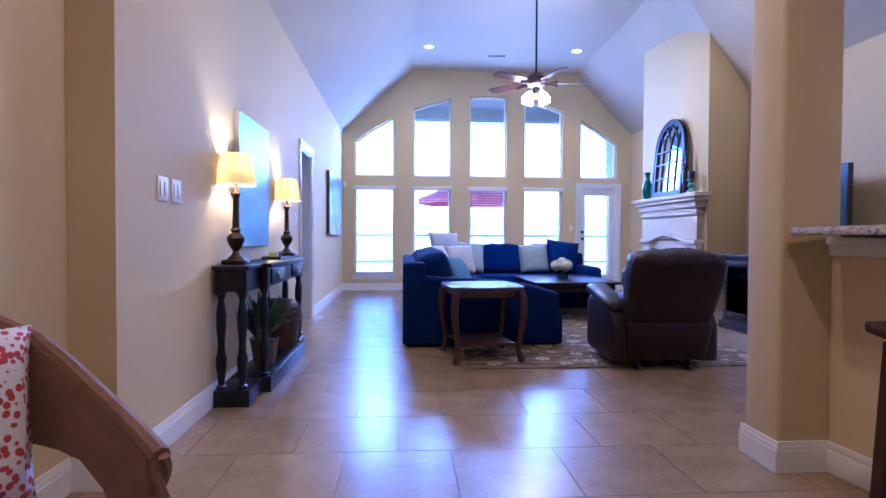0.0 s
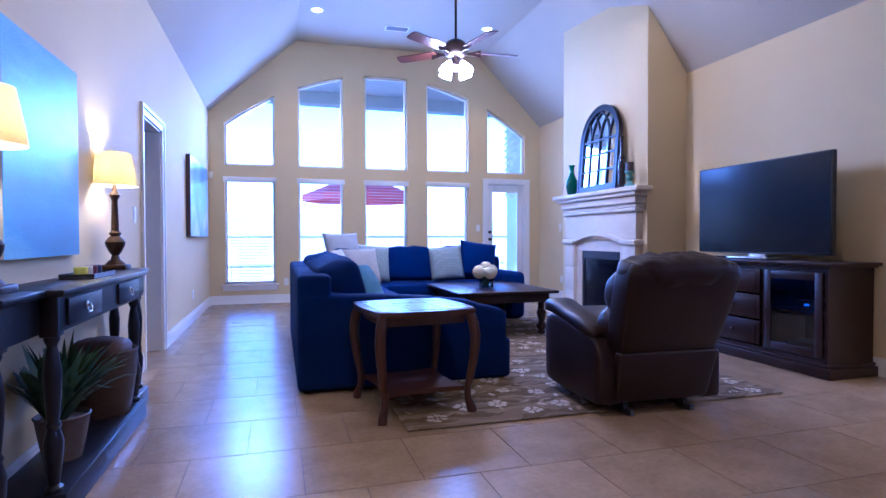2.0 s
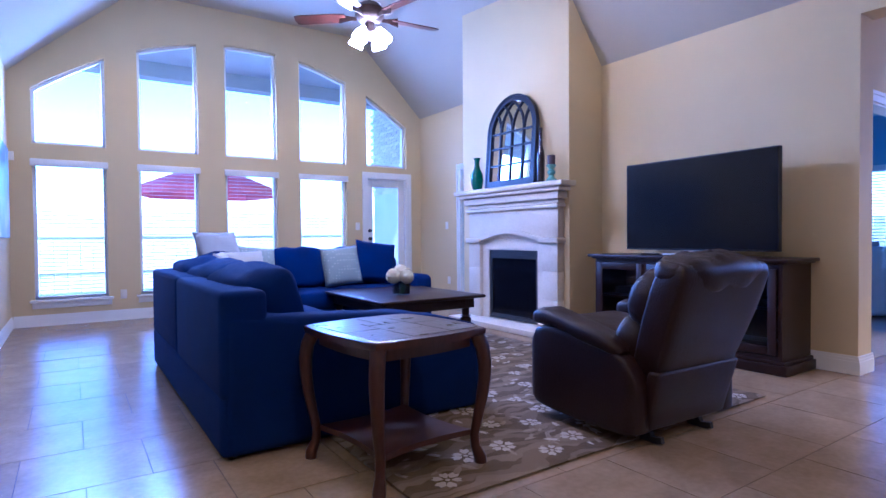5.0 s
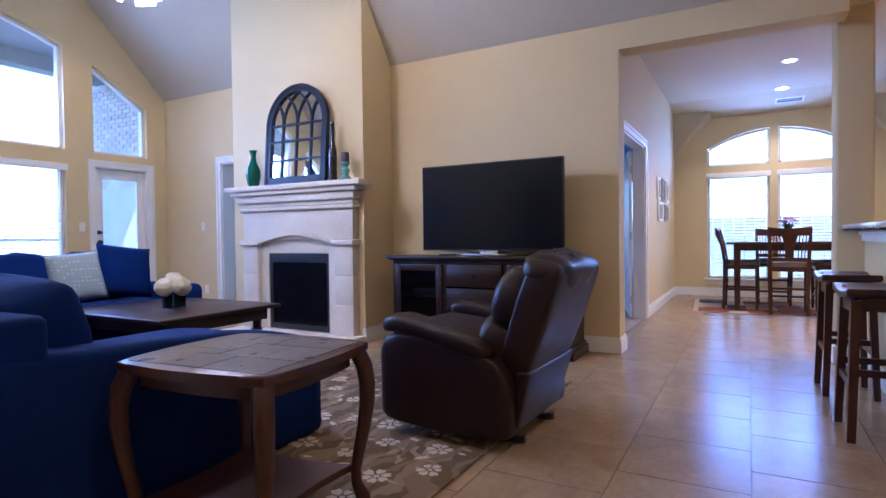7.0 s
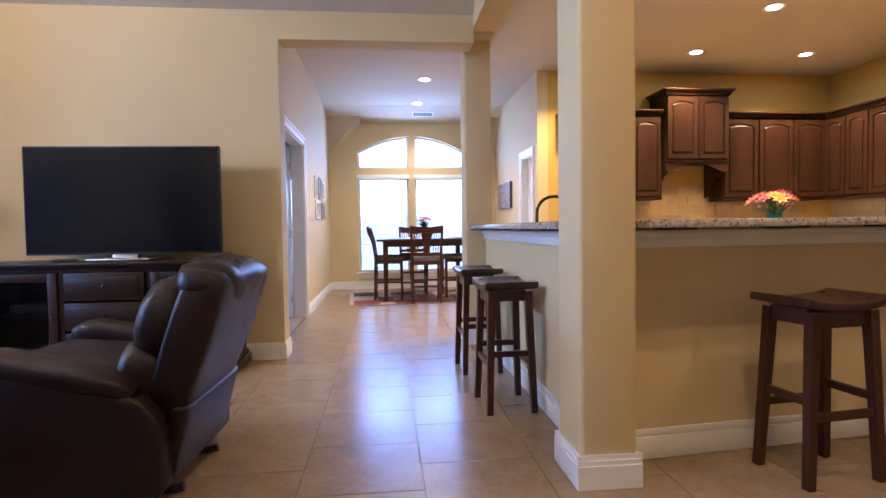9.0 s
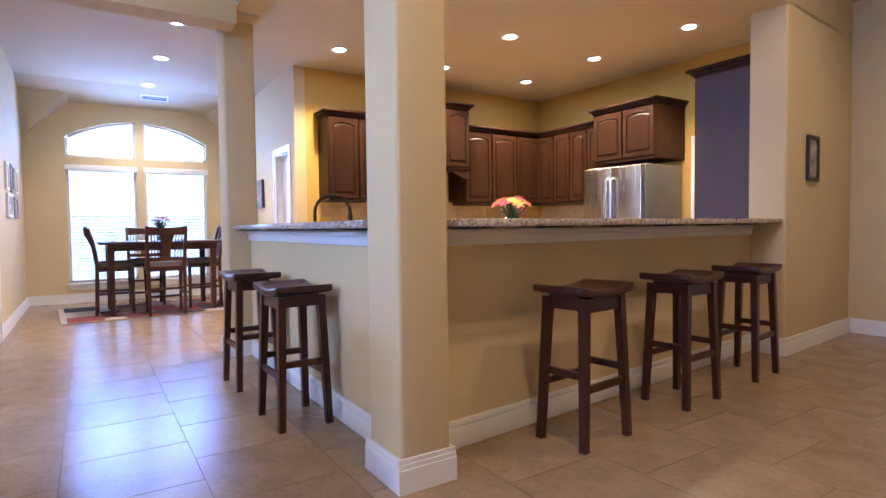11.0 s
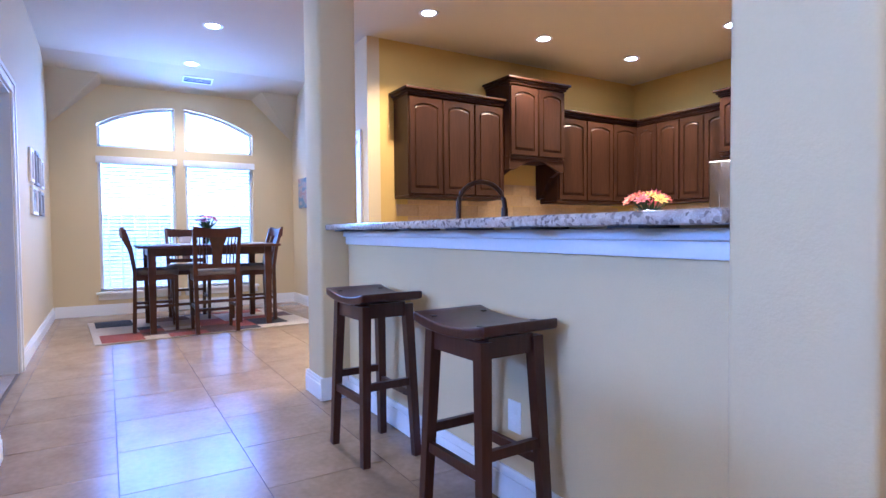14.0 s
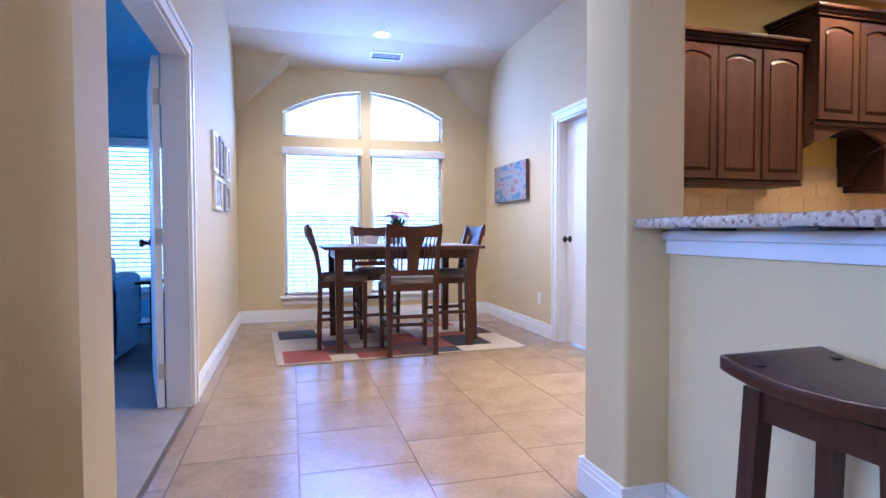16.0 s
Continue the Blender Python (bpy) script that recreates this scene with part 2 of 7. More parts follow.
def part(name, bm, material, parent, label="", smooth=True):
    ob = new(name, finish(name, bm, material, smooth))
    ob.parent = parent
    return tagged(ob, label)


def thing(name, label, category, m=None, group="", kind=""):
    ob = new(name)
    ob.matrix_world = m or Matrix()
    return tagged(ob, label, category, group, kind)


def solid(name, bm, material, label, category="", kind="", smooth=True, group=""):
    return tagged(new(name, finish(name, bm, material, smooth)), label, category, group, kind)


def B(*a, **k):
    bm = bmesh.new()
    box(bm, *a, **k)
    return bm


# ---- plan, in metres ----
LEFT, FAR, TVX, TVB, FARX = -0.515, 11.35, 4.75, 4.98, 5.06   # living room walls
FLAT = 4.18                                                   # middle of the vaulted ceiling
LOW = 3.06                                                    # kitchen and dining ceiling
BEAM, HEAD = 2.70, 2.575
NX, NY0, NY1 = 9.98, 2.065, 5.0                               # dining nook
KX, KY = 7.22, -2.03                                          # kitchen walls
HALLX, HALLY = -0.70, -1.74                                   # entry hall


def panel_wall(name, axis, at, thick, cuts, label, material=PAINT, kind="structure"):
    """An upright wall from a list of prisms (u0, u1, zb0, zb1, zt0, zt1), along x (axis 'x') or y, from at to at + thick."""
    bm = bmesh.new()
    for u0, u1, b0, b1, t0, t1 in cuts:
        if axis == "x":
            hexa(bm, [(u0, at, b0), (u1, at, b1), (u1, at + thick, b1), (u0, at + thick, b0)], [(u0, at, t0), (u1, at, t1), (u1, at + thick, t1), (u0, at + thick, t0)])
        else:
            hexa(bm, [(at, u0, b0), (at, u1, b1), (at + thick, u1, b1), (at + thick, u0, b0)], [(at, u0, t0), (at, u1, t1), (at + thick, u1, t1), (at + thick, u0, t0)])
    bmesh.ops.remove_doubles(bm, verts=bm.verts, dist=1e-5)
    return solid(name, bm, material, label, "wall", kind, smooth=False)


# floor slab under the tiles
floor = solid("floor", B(HALLX - 0.3, NX + 0.3, -2.6, FAR + 0.3, -0.15, -0.004), GROUT, "tan ceramic floor tiles in a running bond", "floor", "structure", smooth=False)

# window wall: five bays with curved heads
BAYS = [(-0.29, 0.46), (0.815, 1.535), (1.885, 2.605), (2.945, 3.70), (4.05, 4.78)]


def head(x):
    """Height of the upper windows' heads: one wide arch."""
    u = (x - 2.27) / 2.52
    return 3.72 - 0.88 * abs(u) ** 2.1


def far_top(x):
    if x < 0.77:
        return 2.97 + (x - LEFT) / (0.77 - LEFT) * (FLAT - 2.97)
    if x > 3.9:
        return FLAT - (x - 3.9) / (FARX - 3.9) * (FLAT - 3.03)
    return FLAT


cuts, edge = [], LEFT - 0.1
for i, (a, b) in enumerate(BAYS):
    xs = sorted({edge, a, *[q for q in (0.77, 3.9) if edge < q < a]})
    for p, q in zip(xs, xs[1:]):
        cuts.append((p, q, 0, 0, far_top(p), far_top(q)))
    if i < 4:
        cuts += [(a, b, 0, 0, 0.31, 0.31), (a, b, 1.97, 1.97, 2.165, 2.165)]
    else:
        cuts += [(a, b, 1.99, 1.99, 2.165, 2.165)]
    steps = [a + (b - a) * k / 6 for k in range(7)]
    for p, q in zip(steps, steps[1:]):
        cuts.append((p, q, head(p), head(q), far_top(p), far_top(q)))
    edge = b
cuts.append((edge, FARX + 0.1, 0, 0, far_top(edge), far_top(FARX + 0.1)))
panel_wall("wall_north", "x", FAR, 0.2, cuts, "beige painted wall with five arched windows")

# left wall with its doorway, and the entry hall's recessed wall
panel_wall("wall_west", "y", LEFT - 0.2, 0.2, [(3.05, 7.015, 0, 0, 3.0, 3.0), (7.015, 7.73, 2.0, 2.0, 3.0, 3.0), (7.73, FAR + 0.2, 0, 0, 3.0, 3.0)], "beige painted wall with a doorway")
panel_wall("wall_hall_west", "y", HALLX - 0.2, 0.2, [(HALLY, 3.05, 0, 0, 4.3, 4.3)], "beige painted entry wall")
panel_wall("wall_hall_return", "x", 3.05, 0.2, [(HALLX - 0.2, LEFT - 0.2, 0, 0, 4.3, 4.3)], "beige painted wall return")
panel_wall("wall_hall_south", "x", HALLY - 0.2, 0.2, [(HALLX - 0.2, 3.05, 0, 0, 4.3, 4.3)], "beige painted entry wall")
# room behind the left doorway
bm = bmesh.new()
box(bm, -2.6, -2.5, 5.9, 8.3, 0, 2.7)
box(bm, -2.5, LEFT - 0.2, 5.8, 5.9, 0, 2.7)
box(bm, -2.5, LEFT - 0.2, 8.3, 8.4, 0, 2.7)
box(bm, -2.6, LEFT - 0.2, 5.8, 8.4, 2.7, 2.8)
box(bm, -2.6, LEFT - 0.2, 5.8, 8.4, -0.1, 0.0)
solid("wall_side_room", bm, PAINT, "plain beige walls of a side passage", "wall", "structure", smooth=False)

# wall with the television, the opening to the dining nook, the chimney breast
panel_wall("wall_east", "y", TVX, TVB - TVX, [(3.285, 4.87, HEAD, HEAD, 4.4, 4.4), (4.87, 7.4, 0, 0, 4.4, 4.4)], "beige painted wall behind the television")
panel_wall("wall_east_far", "y", FARX, 0.2, [(8.5, 9.2, 0, 0, 4.4, 4.4), (9.2, 10.17, 2.05, 2.05, 4.4, 4.4), (10.17, FAR + 0.2, 0, 0, 4.4, 4.4)], "beige painted wall beside the fireplace")
bm = bmesh.new()
box(bm, FARX + 0.2, 6.4, 9.0, 9.1, 0, 2.4), box(bm, FARX + 0.2, 6.4, 10.3, 10.4, 0, 2.4), box(bm, 6.3, 6.4, 9.1, 10.3, 0, 2.4), box(bm, FARX + 0.2, 6.4, 9.0, 10.4, 2.4, 2.5), box(bm, FARX + 0.2, 6.4, 9.0, 10.4, -0.1, 0)
solid("wall_passage", bm, PAINT, "plain beige passage walls", "wall", "structure", smooth=False)
bm = bmesh.new()
box(bm, 4.26, FARX + 0.2, 7.18, 9.0, 0, 4.4, 0.015)
solid("chimney_breast", bm, PAINT, "beige painted chimney breast", "wall", "structure")

# vaulted ceiling, one mesh
bm = bmesh.new()
def vault(rows):
    prev = None
    for y, prof in rows:
        cur = [bm.verts.new((x, y, z)) for x, z in prof] + [bm.verts.new((x, y, z + 0.2)) for x, z in prof]
        k = len(prof)
        if prev:
            for i in range(k - 1):
                bm.faces.new((prev[i], prev[i + 1], cur[i + 1], cur[i]))
                bm.faces.new((prev[k + i], prev[k + i + 1], cur[k + i + 1], cur[k + i]))
        prev = cur


EAVE = [(LEFT - 0.3, 2.70), (0.80, FLAT)]
vault([(HALLY - 0.2, EAVE + [(2.95, FLAT)]), (3.1, EAVE + [(2.95, FLAT)])])
NEAR = EAVE + [(3.75, FLAT), (TVX, 2.80), (TVX + 0.1, 2.68)]
LATE = EAVE + [(3.9, FLAT), (FARX, 3.03), (FARX + 0.1, 2.93)]
vault([(3.1, NEAR), (7.18, NEAR)])
vault([(7.18, NEAR), (9.0, LATE), (FAR + 0.2, LATE)])
solid("ceiling", bm, CEIL, "pale vaulted ceiling with sloped sides", "ceiling", "structure", smooth=False)

# kitchen and dining shell
panel_wall("wall_beam_north", "x", 3.05, 0.235, [(2.25, TVB + 0.5, BEAM, BEAM, 4.4, 4.4)], "beige painted beam over the bar")
SWING = Matrix.Translation((2.485, 3.05, 0)) @ Matrix.Rotation(radians(5.7), 4, "Z")   # the bar's long arm stands a little off square
bm = bmesh.new()
box(bm, -0.26, 0.02, -4.9, -0.02, BEAM, 4.4)
moved(bm, bm.verts, SWING)
solid("wall_beam_west", bm, PAINT, "beige painted beam over the bar", "wall", "structure", smooth=False)
panel_wall("wall_dining_north", "x", NY1, 0.14, [(TVB, 5.32, 0, 0, LOW, LOW), (5.32, 6.92, 2.06, 2.06, LOW, LOW), (6.92, NX + 0.2, 0, 0, LOW, LOW)], "beige painted dining wall with a doorway")
panel_wall("wall_dining_south", "x", NY0 - 0.14, 0.14, [(KX, 7.46, 0, 0, LOW, LOW), (7.46, 8.04, 2.03, 2.03, LOW, LOW), (8.04, NX + 0.2, 0, 0, LOW, LOW)], "beige painted dining wall with a pantry door")
panel_wall("wall_kitchen_east", "y", KX, 0.2, [(KY - 0.2, NY0 - 0.14, 0, 0, LOW, LOW)], "ochre painted kitchen wall", KITCHEN)
panel_wall("wall_kitchen_south", "x", KY - 0.2, 0.2, [(2.7, 3.62, 0, 0, LOW, LOW), (3.62, 4.42, 2.03, 2.03, LOW, LOW), (4.42, KX, 0, 0, LOW, LOW)], "ochre painted kitchen wall with a doorway", KITCHEN)
bm = bmesh.new()
box(bm, 3.4, 3.5, KY - 1.6, KY - 0.2, 0, 2.5), box(bm, 4.6, 4.7, KY - 1.6, KY - 0.2, 0, 2.5), box(bm, 3.4, 4.7, KY - 1.7, KY - 1.6, 0, 2.5), box(bm, 3.4, 4.7, KY - 1.7, KY - 0.2, 2.5, 2.6), box(bm, 3.4, 4.7, KY - 1.7, KY - 0.2, -0.1, 0)
solid("wall_utility", bm, KITCHEN, "ochre painted utility room walls", "wall", "structure", smooth=False)
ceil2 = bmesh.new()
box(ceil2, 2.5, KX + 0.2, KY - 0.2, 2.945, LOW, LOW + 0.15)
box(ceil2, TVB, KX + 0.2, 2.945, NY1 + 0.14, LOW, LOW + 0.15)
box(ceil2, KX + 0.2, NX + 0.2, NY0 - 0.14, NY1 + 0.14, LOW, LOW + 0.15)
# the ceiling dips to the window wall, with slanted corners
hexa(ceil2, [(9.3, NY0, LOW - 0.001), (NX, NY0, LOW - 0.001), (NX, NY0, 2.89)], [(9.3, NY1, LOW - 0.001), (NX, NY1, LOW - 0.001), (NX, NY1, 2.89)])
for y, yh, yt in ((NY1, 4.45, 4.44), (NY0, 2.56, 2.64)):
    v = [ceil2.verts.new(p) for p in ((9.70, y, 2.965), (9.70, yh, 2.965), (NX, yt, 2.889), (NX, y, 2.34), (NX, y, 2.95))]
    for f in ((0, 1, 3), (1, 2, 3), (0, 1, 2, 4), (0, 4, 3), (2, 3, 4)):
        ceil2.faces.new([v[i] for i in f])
solid("ceiling_kitchen", ceil2, CEIL_WARMLIT, "smooth flat ceiling with chamfered window corners", "ceiling", "structure", smooth=False)

# dining window wall
DB = [(3.625, 4.505), (2.63, 3.51)]


def dhead(y):
    u = (y - 3.567) / 0.94
    return 2.665 - 0.27 * abs(u) ** 2.0


cuts, edge = [], NY0 - 0.14
for a, b in DB[::-1]:
    cuts += [(edge, a, 0, 0, LOW, LOW), (a, b, 0, 0, 0.29, 0.29), (a, b, 1.98, 1.98, 2.11, 2.11)]
    steps = [a + (b - a) * k / 10 for k in range(11)]
    for p, q in zip(steps, steps[1:]):
        cuts.append((p, q, dhead(p), dhead(q), LOW, LOW))
    edge = b
cuts.append((edge, NY1 + 0.14, 0, 0, LOW, LOW))
panel_wall("wall_dining_east", "y", NX, 0.2, cuts, "beige painted wall with two arched windows")

# blue room beyond the dining doorway
bm = bmesh.new()
box(bm, 5.0, 5.1, NY1 + 0.14, 9.4, 0, 2.75), box(bm, 5.1, 6.4, 9.3, 9.4, 0, 2.75), box(bm, 9.4, NX + 0.2, 9.3, 9.4, 0, 2.75), box(bm, 6.4, 9.4, 9.3, 9.4, 0, 0.4), box(bm, 6.4, 9.4, 9.3, 9.4, 2.3, 2.75)
box(bm, 5.0, NX + 0.2, NY1 + 0.14, 9.4, 2.75, 2.85)
box(bm, NX, NX + 0.2, NY1 + 0.14, 5.5, 0, 2.75), box(bm, NX, NX + 0.2, 6.8, 9.3, 0, 2.75), box(bm, NX, NX + 0.2, 5.5, 6.8, 0, 0.4), box(bm, NX, NX + 0.2, 5.5, 6.8, 2.0, 2.75)
box(bm, 5.1, 5.32, NY1 + 0.14, NY1 + 0.145, 0, 2.75), box(bm, 6.92, NX, NY1 + 0.14, NY1 + 0.145, 0, 2.75)
solid("wall_blue_room", bm, BEDBLUE, "blue painted bedroom walls", "wall", "structure", smooth=False)
solid("floor_blue_room", B(5.0, NX + 0.2, NY1 + 0.02, 9.4, -0.1, 0.003), CARPET, "grey bedroom carpet", "floor", "structure", smooth=False)

# columns at the bar
for nm, (x0, x1, y0, y1) in {"column_corner": (2.25, 2.53, 3.05, 3.285), "column_dining": (5.06, 5.34, 3.085, 3.325)}.items():
    bm = bmesh.new()
    box(bm, x0, x1, y0, y1, 0, BEAM + 0.01, 0.02, 3)
    solid(nm, bm, PAINT, "square beige painted column with rounded corners", "column", "structure")
bm = bmesh.new()
box(bm, -0.26, 0.02, -4.85, -3.30, 0, BEAM + 0.05, 0.02, 3)
moved(bm, bm.verts, SWING)
solid("column_pantry", bm, PAINT, "beige painted wall end at the bar", "wall", "structure")


# ---- lamps that the rooms have, and two unseen ones added over the entry ----
def downlight(x, y, z, watts, color=WARM):
    t = thing("ceiling_light", "round recessed ceiling light, switched on", "ceiling light", Matrix.Translation((x, y, z)), "recessed ceiling lights")
    bm = bmesh.new()
    prof = [(0.062, -0.002), (0.085, -0.008), (0.095, -0.004), (0.095, 0.012), (0.062, 0.012)]
    rings = [[bm.verts.new((r * math.cos(2 * math.pi * i / 24), r * math.sin(2 * math.pi * i / 24), q)) for i in range(24)] for r, q in prof]
    for a, b in zip(rings, rings[1:]):
        for i in range(24):
            bm.faces.new((a[i], a[(i + 1) % 24], b[(i + 1) % 24], b[i]))
    part("trim_ring", bm, WHITE, t)
    bm = bmesh.new()
    bmesh.ops.create_circle(bm, cap_ends=True, segments=24, radius=0.064)
    moved(bm, bm.verts, Matrix.Translation((0, 0, -0.001)))
    part("diffuser", bm, GLOWBULB, t, "glowing white lens")
    lamp("downlight", "SPOT", watts, color, Matrix.Translation((x, y, z - 0.03)), 0.06, 130)


GLOWBULB = glow("lit lens", (1.0, 0.9, 0.75), 14)
for x, y in ((6.38, 1.80), (6.38, 0.39), (5.05, 0.40), (6.38, -0.99), (5.13, -0.99), (3.87, -1.0)):
    downlight(x, y, LOW, 35)
for x, y in ((6.38, 3.47), (7.72, 3.48), (9.16, 3.50)):
    downlight(x, y, LOW, 16, (1.0, 0.70, 0.38))
# the last two, over the entry, are unseen and added to brighten the hall
for x, y in ((1.04, 10.05), (3.55, 10.05), (1.06, 6.3), (3.53, 6.3), (0.9, 3.1), (0.9, 0.4)):
    downlight(x, y, FLAT, (10 if y > 9 else 6.5) if y > 5 else 20, (1.0, 0.57, 0.16))


# ---- breakfast bar ----
def bar_arm(name, length, m, label):
    """A half wall along -y with a stepped white moulding; local x = 0 is its outer face."""
    t = thing(name, label, "half wall", m, kind="structure")
    part("half_wall", B(0, 0.13, -length, 0, 0, 1.032), PAINT, t)
    bm = bmesh.new()
    box(bm, -0.018, -0.001, -length, 0, 0.945, 1.005, 0.004)
    box(bm, -0.036, -0.001, -length, 0, 0.992, 1.024, 0.006)
    part("moulding", bm, WHITE, t, "white painted moulding")
    bm = bmesh.new()
    box(bm, -0.016, -0.001, -length, 0, 0, 0.10, 0.003)
    box(bm, -0.012, -0.001, -length, 0, 0.10, 0.135, 0.004)
    part("baseboard", bm, WHITE, t, "white painted baseboard")
    for k in range(6):
        y = -0.25 - k * (length - 0.5) / 5
        part("bracket", B(-0.16, 0.0, y - 0.05, y + 0.05, 1.0245, 1.0315), BLACK, t, "flat dark steel support")
    return t


bar_arm("bar_wall_long", 3.30, SWING, "beige half wall under the breakfast bar")
bar_arm("bar_wall_short", 2.52, Matrix.Translation((5.059, 3.15, 0)) @ Matrix.Rotation(radians(-90), 4, "Z"), "beige half wall under the breakfast bar")
bm = bmesh.new()
box(bm, 2.53, 5.059, 2.82, 3.30, 1.032, 1.068, 0.01)
vs = box(bm, -0.24, 0.28, -3.299, -0.03, 1.032, 1.068, 0.01)
moved(bm, vs, SWING)
solid("granite_counter", bm, GRANITE, "speckled tan and grey granite bar top", "countertop")


# ---- windows, doors and trim ----
def window(name, axis, at, outward, a, b, z0, top, label, sill=False, steps=8):
    """A white framed window in a wall's opening; top is a height or a curve. at: the inner face; outward: +1 or -1."""
    P = (lambda u, d, z: (u, at + outward * d, z)) if axis == "x" else (lambda u, d, z: (at + outward * d, u, z))
    f = top if callable(top) else (lambda u: top)
    t = thing(name, label, "window", kind="structure")
    w = 0.035
    line = [P(a + w / 2, 0.10, z0), *[P(a + w / 2 + (b - a - w) * k / steps, 0.10, f(a + (b - a) * k / steps) - w / 2) for k in range(steps + 1)], P(b - w / 2, 0.10, z0)]
    bm = bmesh.new()
    nrm = (0, 1, 0) if axis == "x" else (1, 0, 0)
    bar(bm, line, w, 0.07, nrm)
    bar(bm, [P(a, 0.10, z0 + w / 2), P(b, 0.10, z0 + w / 2)], w, 0.07, nrm)
    part("window_frame", bm, WHITE, t, "white painted frame", smooth=False)
    bm = bmesh.new()
    us = [a + 0.02 + (b - a - 0.04) * k / steps for k in range(steps + 1)]
    ring = [(u, z0 + 0.01) for u in us] + [(u, f(u) - 0.01) for u in us[::-1]]
    hexa(bm, [P(u, 0.100, z) for u, z in ring], [P(u, 0.104, z) for u, z in ring])
    g = part("pane", bm, GLASS, t, smooth=False)
    g.visible_shadow = False
    if sill:
        bm = bmesh.new()
        c0, c1 = P(a - 0.05, -0.05, z0 - 0.03), P(b + 0.05, 0.09, z0 + 0.001)
        box(bm, *[v for i in range(3) for v in sorted((c0[i], c1[i]))], bev=0.006)
        c0, c1 = P(a - 0.03, -0.016, z0 - 0.10), P(b + 0.03, -0.001, z0 - 0.03)
        box(bm, *[v for i in range(3) for v in sorted((c0[i], c1[i]))], bev=0.004)
        part("window_sill", bm, WHITE, t)
    return t


SLATS = {}


def blind(axis, at, outward, a, b, z0, z1, tilt, label, gap=0.047):
    """A white Venetian blind: head rail, slats on cords, bottom rail."""
    m = Matrix.Translation((a, at + outward * 0.045, 0)) if axis == "x" else Matrix.Translation((at + outward * 0.045, a, 0)) @ Matrix.Rotation(radians(90), 4, "Z")
    t = thing("window_blind", label, "blind", m, "white window blinds")
    L = b - a
    part("head_rail", B(0.005, L - 0.005, -0.035, 0.03, z1 - 0.06, z1 - 0.002, bev=0.005), WHITE, t)
    y0 = -0.072 if axis == "x" else 0.0465
    part("valance", B(-0.055, L + 0.055, y0, y0 + 0.0255, z1 - 0.065, z1 + 0.02, bev=0.006), WHITE, t, "white moulded valance")
    part("bottom_rail", B(0.01, L - 0.01, -0.02, 0.02, z0 + 0.012, z0 + 0.03, bev=0.004), WHITE, t)
    key = (round(L, 3), tilt)
    if key not in SLATS:
        bm = bmesh.new()
        sec = [(-0.022, -0.002), (0.0, 0.0015), (0.022, -0.002)]
        low, high = [], []
        for y, z in sec:
            low.append((0.012, y, z)), high.append((L - 0.012, y, z))
        hexa(bm, low + [(x, y, z - 0.002) for x, y, z in low[::-1]], high + [(x, y, z - 0.002) for x, y, z in high[::-1]])
        bmesh.ops.rotate(bm, verts=bm.verts, matrix=Matrix.Rotation(radians(tilt), 3, "X"))
        SLATS[key] = finish("slat", bm, SLATMAT, True)
    k = int((z1 - 0.07 - z0 - 0.05) / gap)
    for i in range(k + 1):
        ob = new("slat", SLATS[key])
        ob.parent, ob.location = t, (0, 0, z0 + 0.06 + i * gap)
    for u in (0.12, L - 0.12):
        bm = bmesh.new()
        tube(bm, [(u, -0.024, z0 + 0.02), (u, -0.024, z1 - 0.05)], 0.0012, 5)
        part("cord", bm, WHITE, t)
    return t


# the sky's light in the upper openings
for a, b in BAYS[:4]:
    lamp("sky_light", "AREA", 8.5, (0.60, 0.74, 1.0), pose((a + b) / 2, FAR + 0.37, 2.66, -70), (b - a - 0.02, 0.86))
for a, b in DB:
    lamp("sky_light", "AREA", 4.2, (0.52, 0.67, 1.0), pose(NX + 0.25, (a + b) / 2, 2.29, 92, 0, 90), (b - a - 0.04, 0.32))

SLATMAT = mat("white blind slats", (0.78, 0.77, 0.74), (0.83, 0.82, 0.80), 4, 0.4, 0, 80)
for i, (a, b) in enumerate(BAYS):
    window(f"window_{2 * i + 1}", "x", FAR, 1, a, b, 2.165, head, "arched white-framed upper window")
    if i < 4:
        window(f"window_{2 * i + 2}", "x", FAR, 1, a, b, 0.31, 1.97, "white-framed lower window with a sill", sill=True)
        blind("x", FAR, 1, a + 0.036, b - 0.036, 0.32, 1.965, 6, "white slatted blind, lowered with open slats")
for i, (a, b) in enumerate(DB):
    window(f"window_{11 + 2 * i}", "y", NX, 1, a, b, 2.11, dhead, "arched white-framed window", steps=12)
    window(f"window_{12 + 2 * i}", "y", NX, 1, a, b, 0.29, 1.98, "white-framed window with a sill", sill=True)
    blind("y", NX, 1, a + 0.036, b - 0.036, 0.30, 1.975, 10, "white slatted blind, lowered with open slats")
# unseen north window, added only to let more daylight into the bedroom
window("window_16", "x", 9.3, 1, 6.4, 9.4, 0.4, 2.3, "wide white-framed bedroom window", sill=True)
window("window_15", "y", NX, 1, 5.5, 6.8, 0.4, 2.0, "wide white-framed bedroom window", sill=True)
blind("y", NX - 0.05, 1, 5.5, 6.8, 0.41, 1.995, 14, "white slatted bedroom blind with open slats")


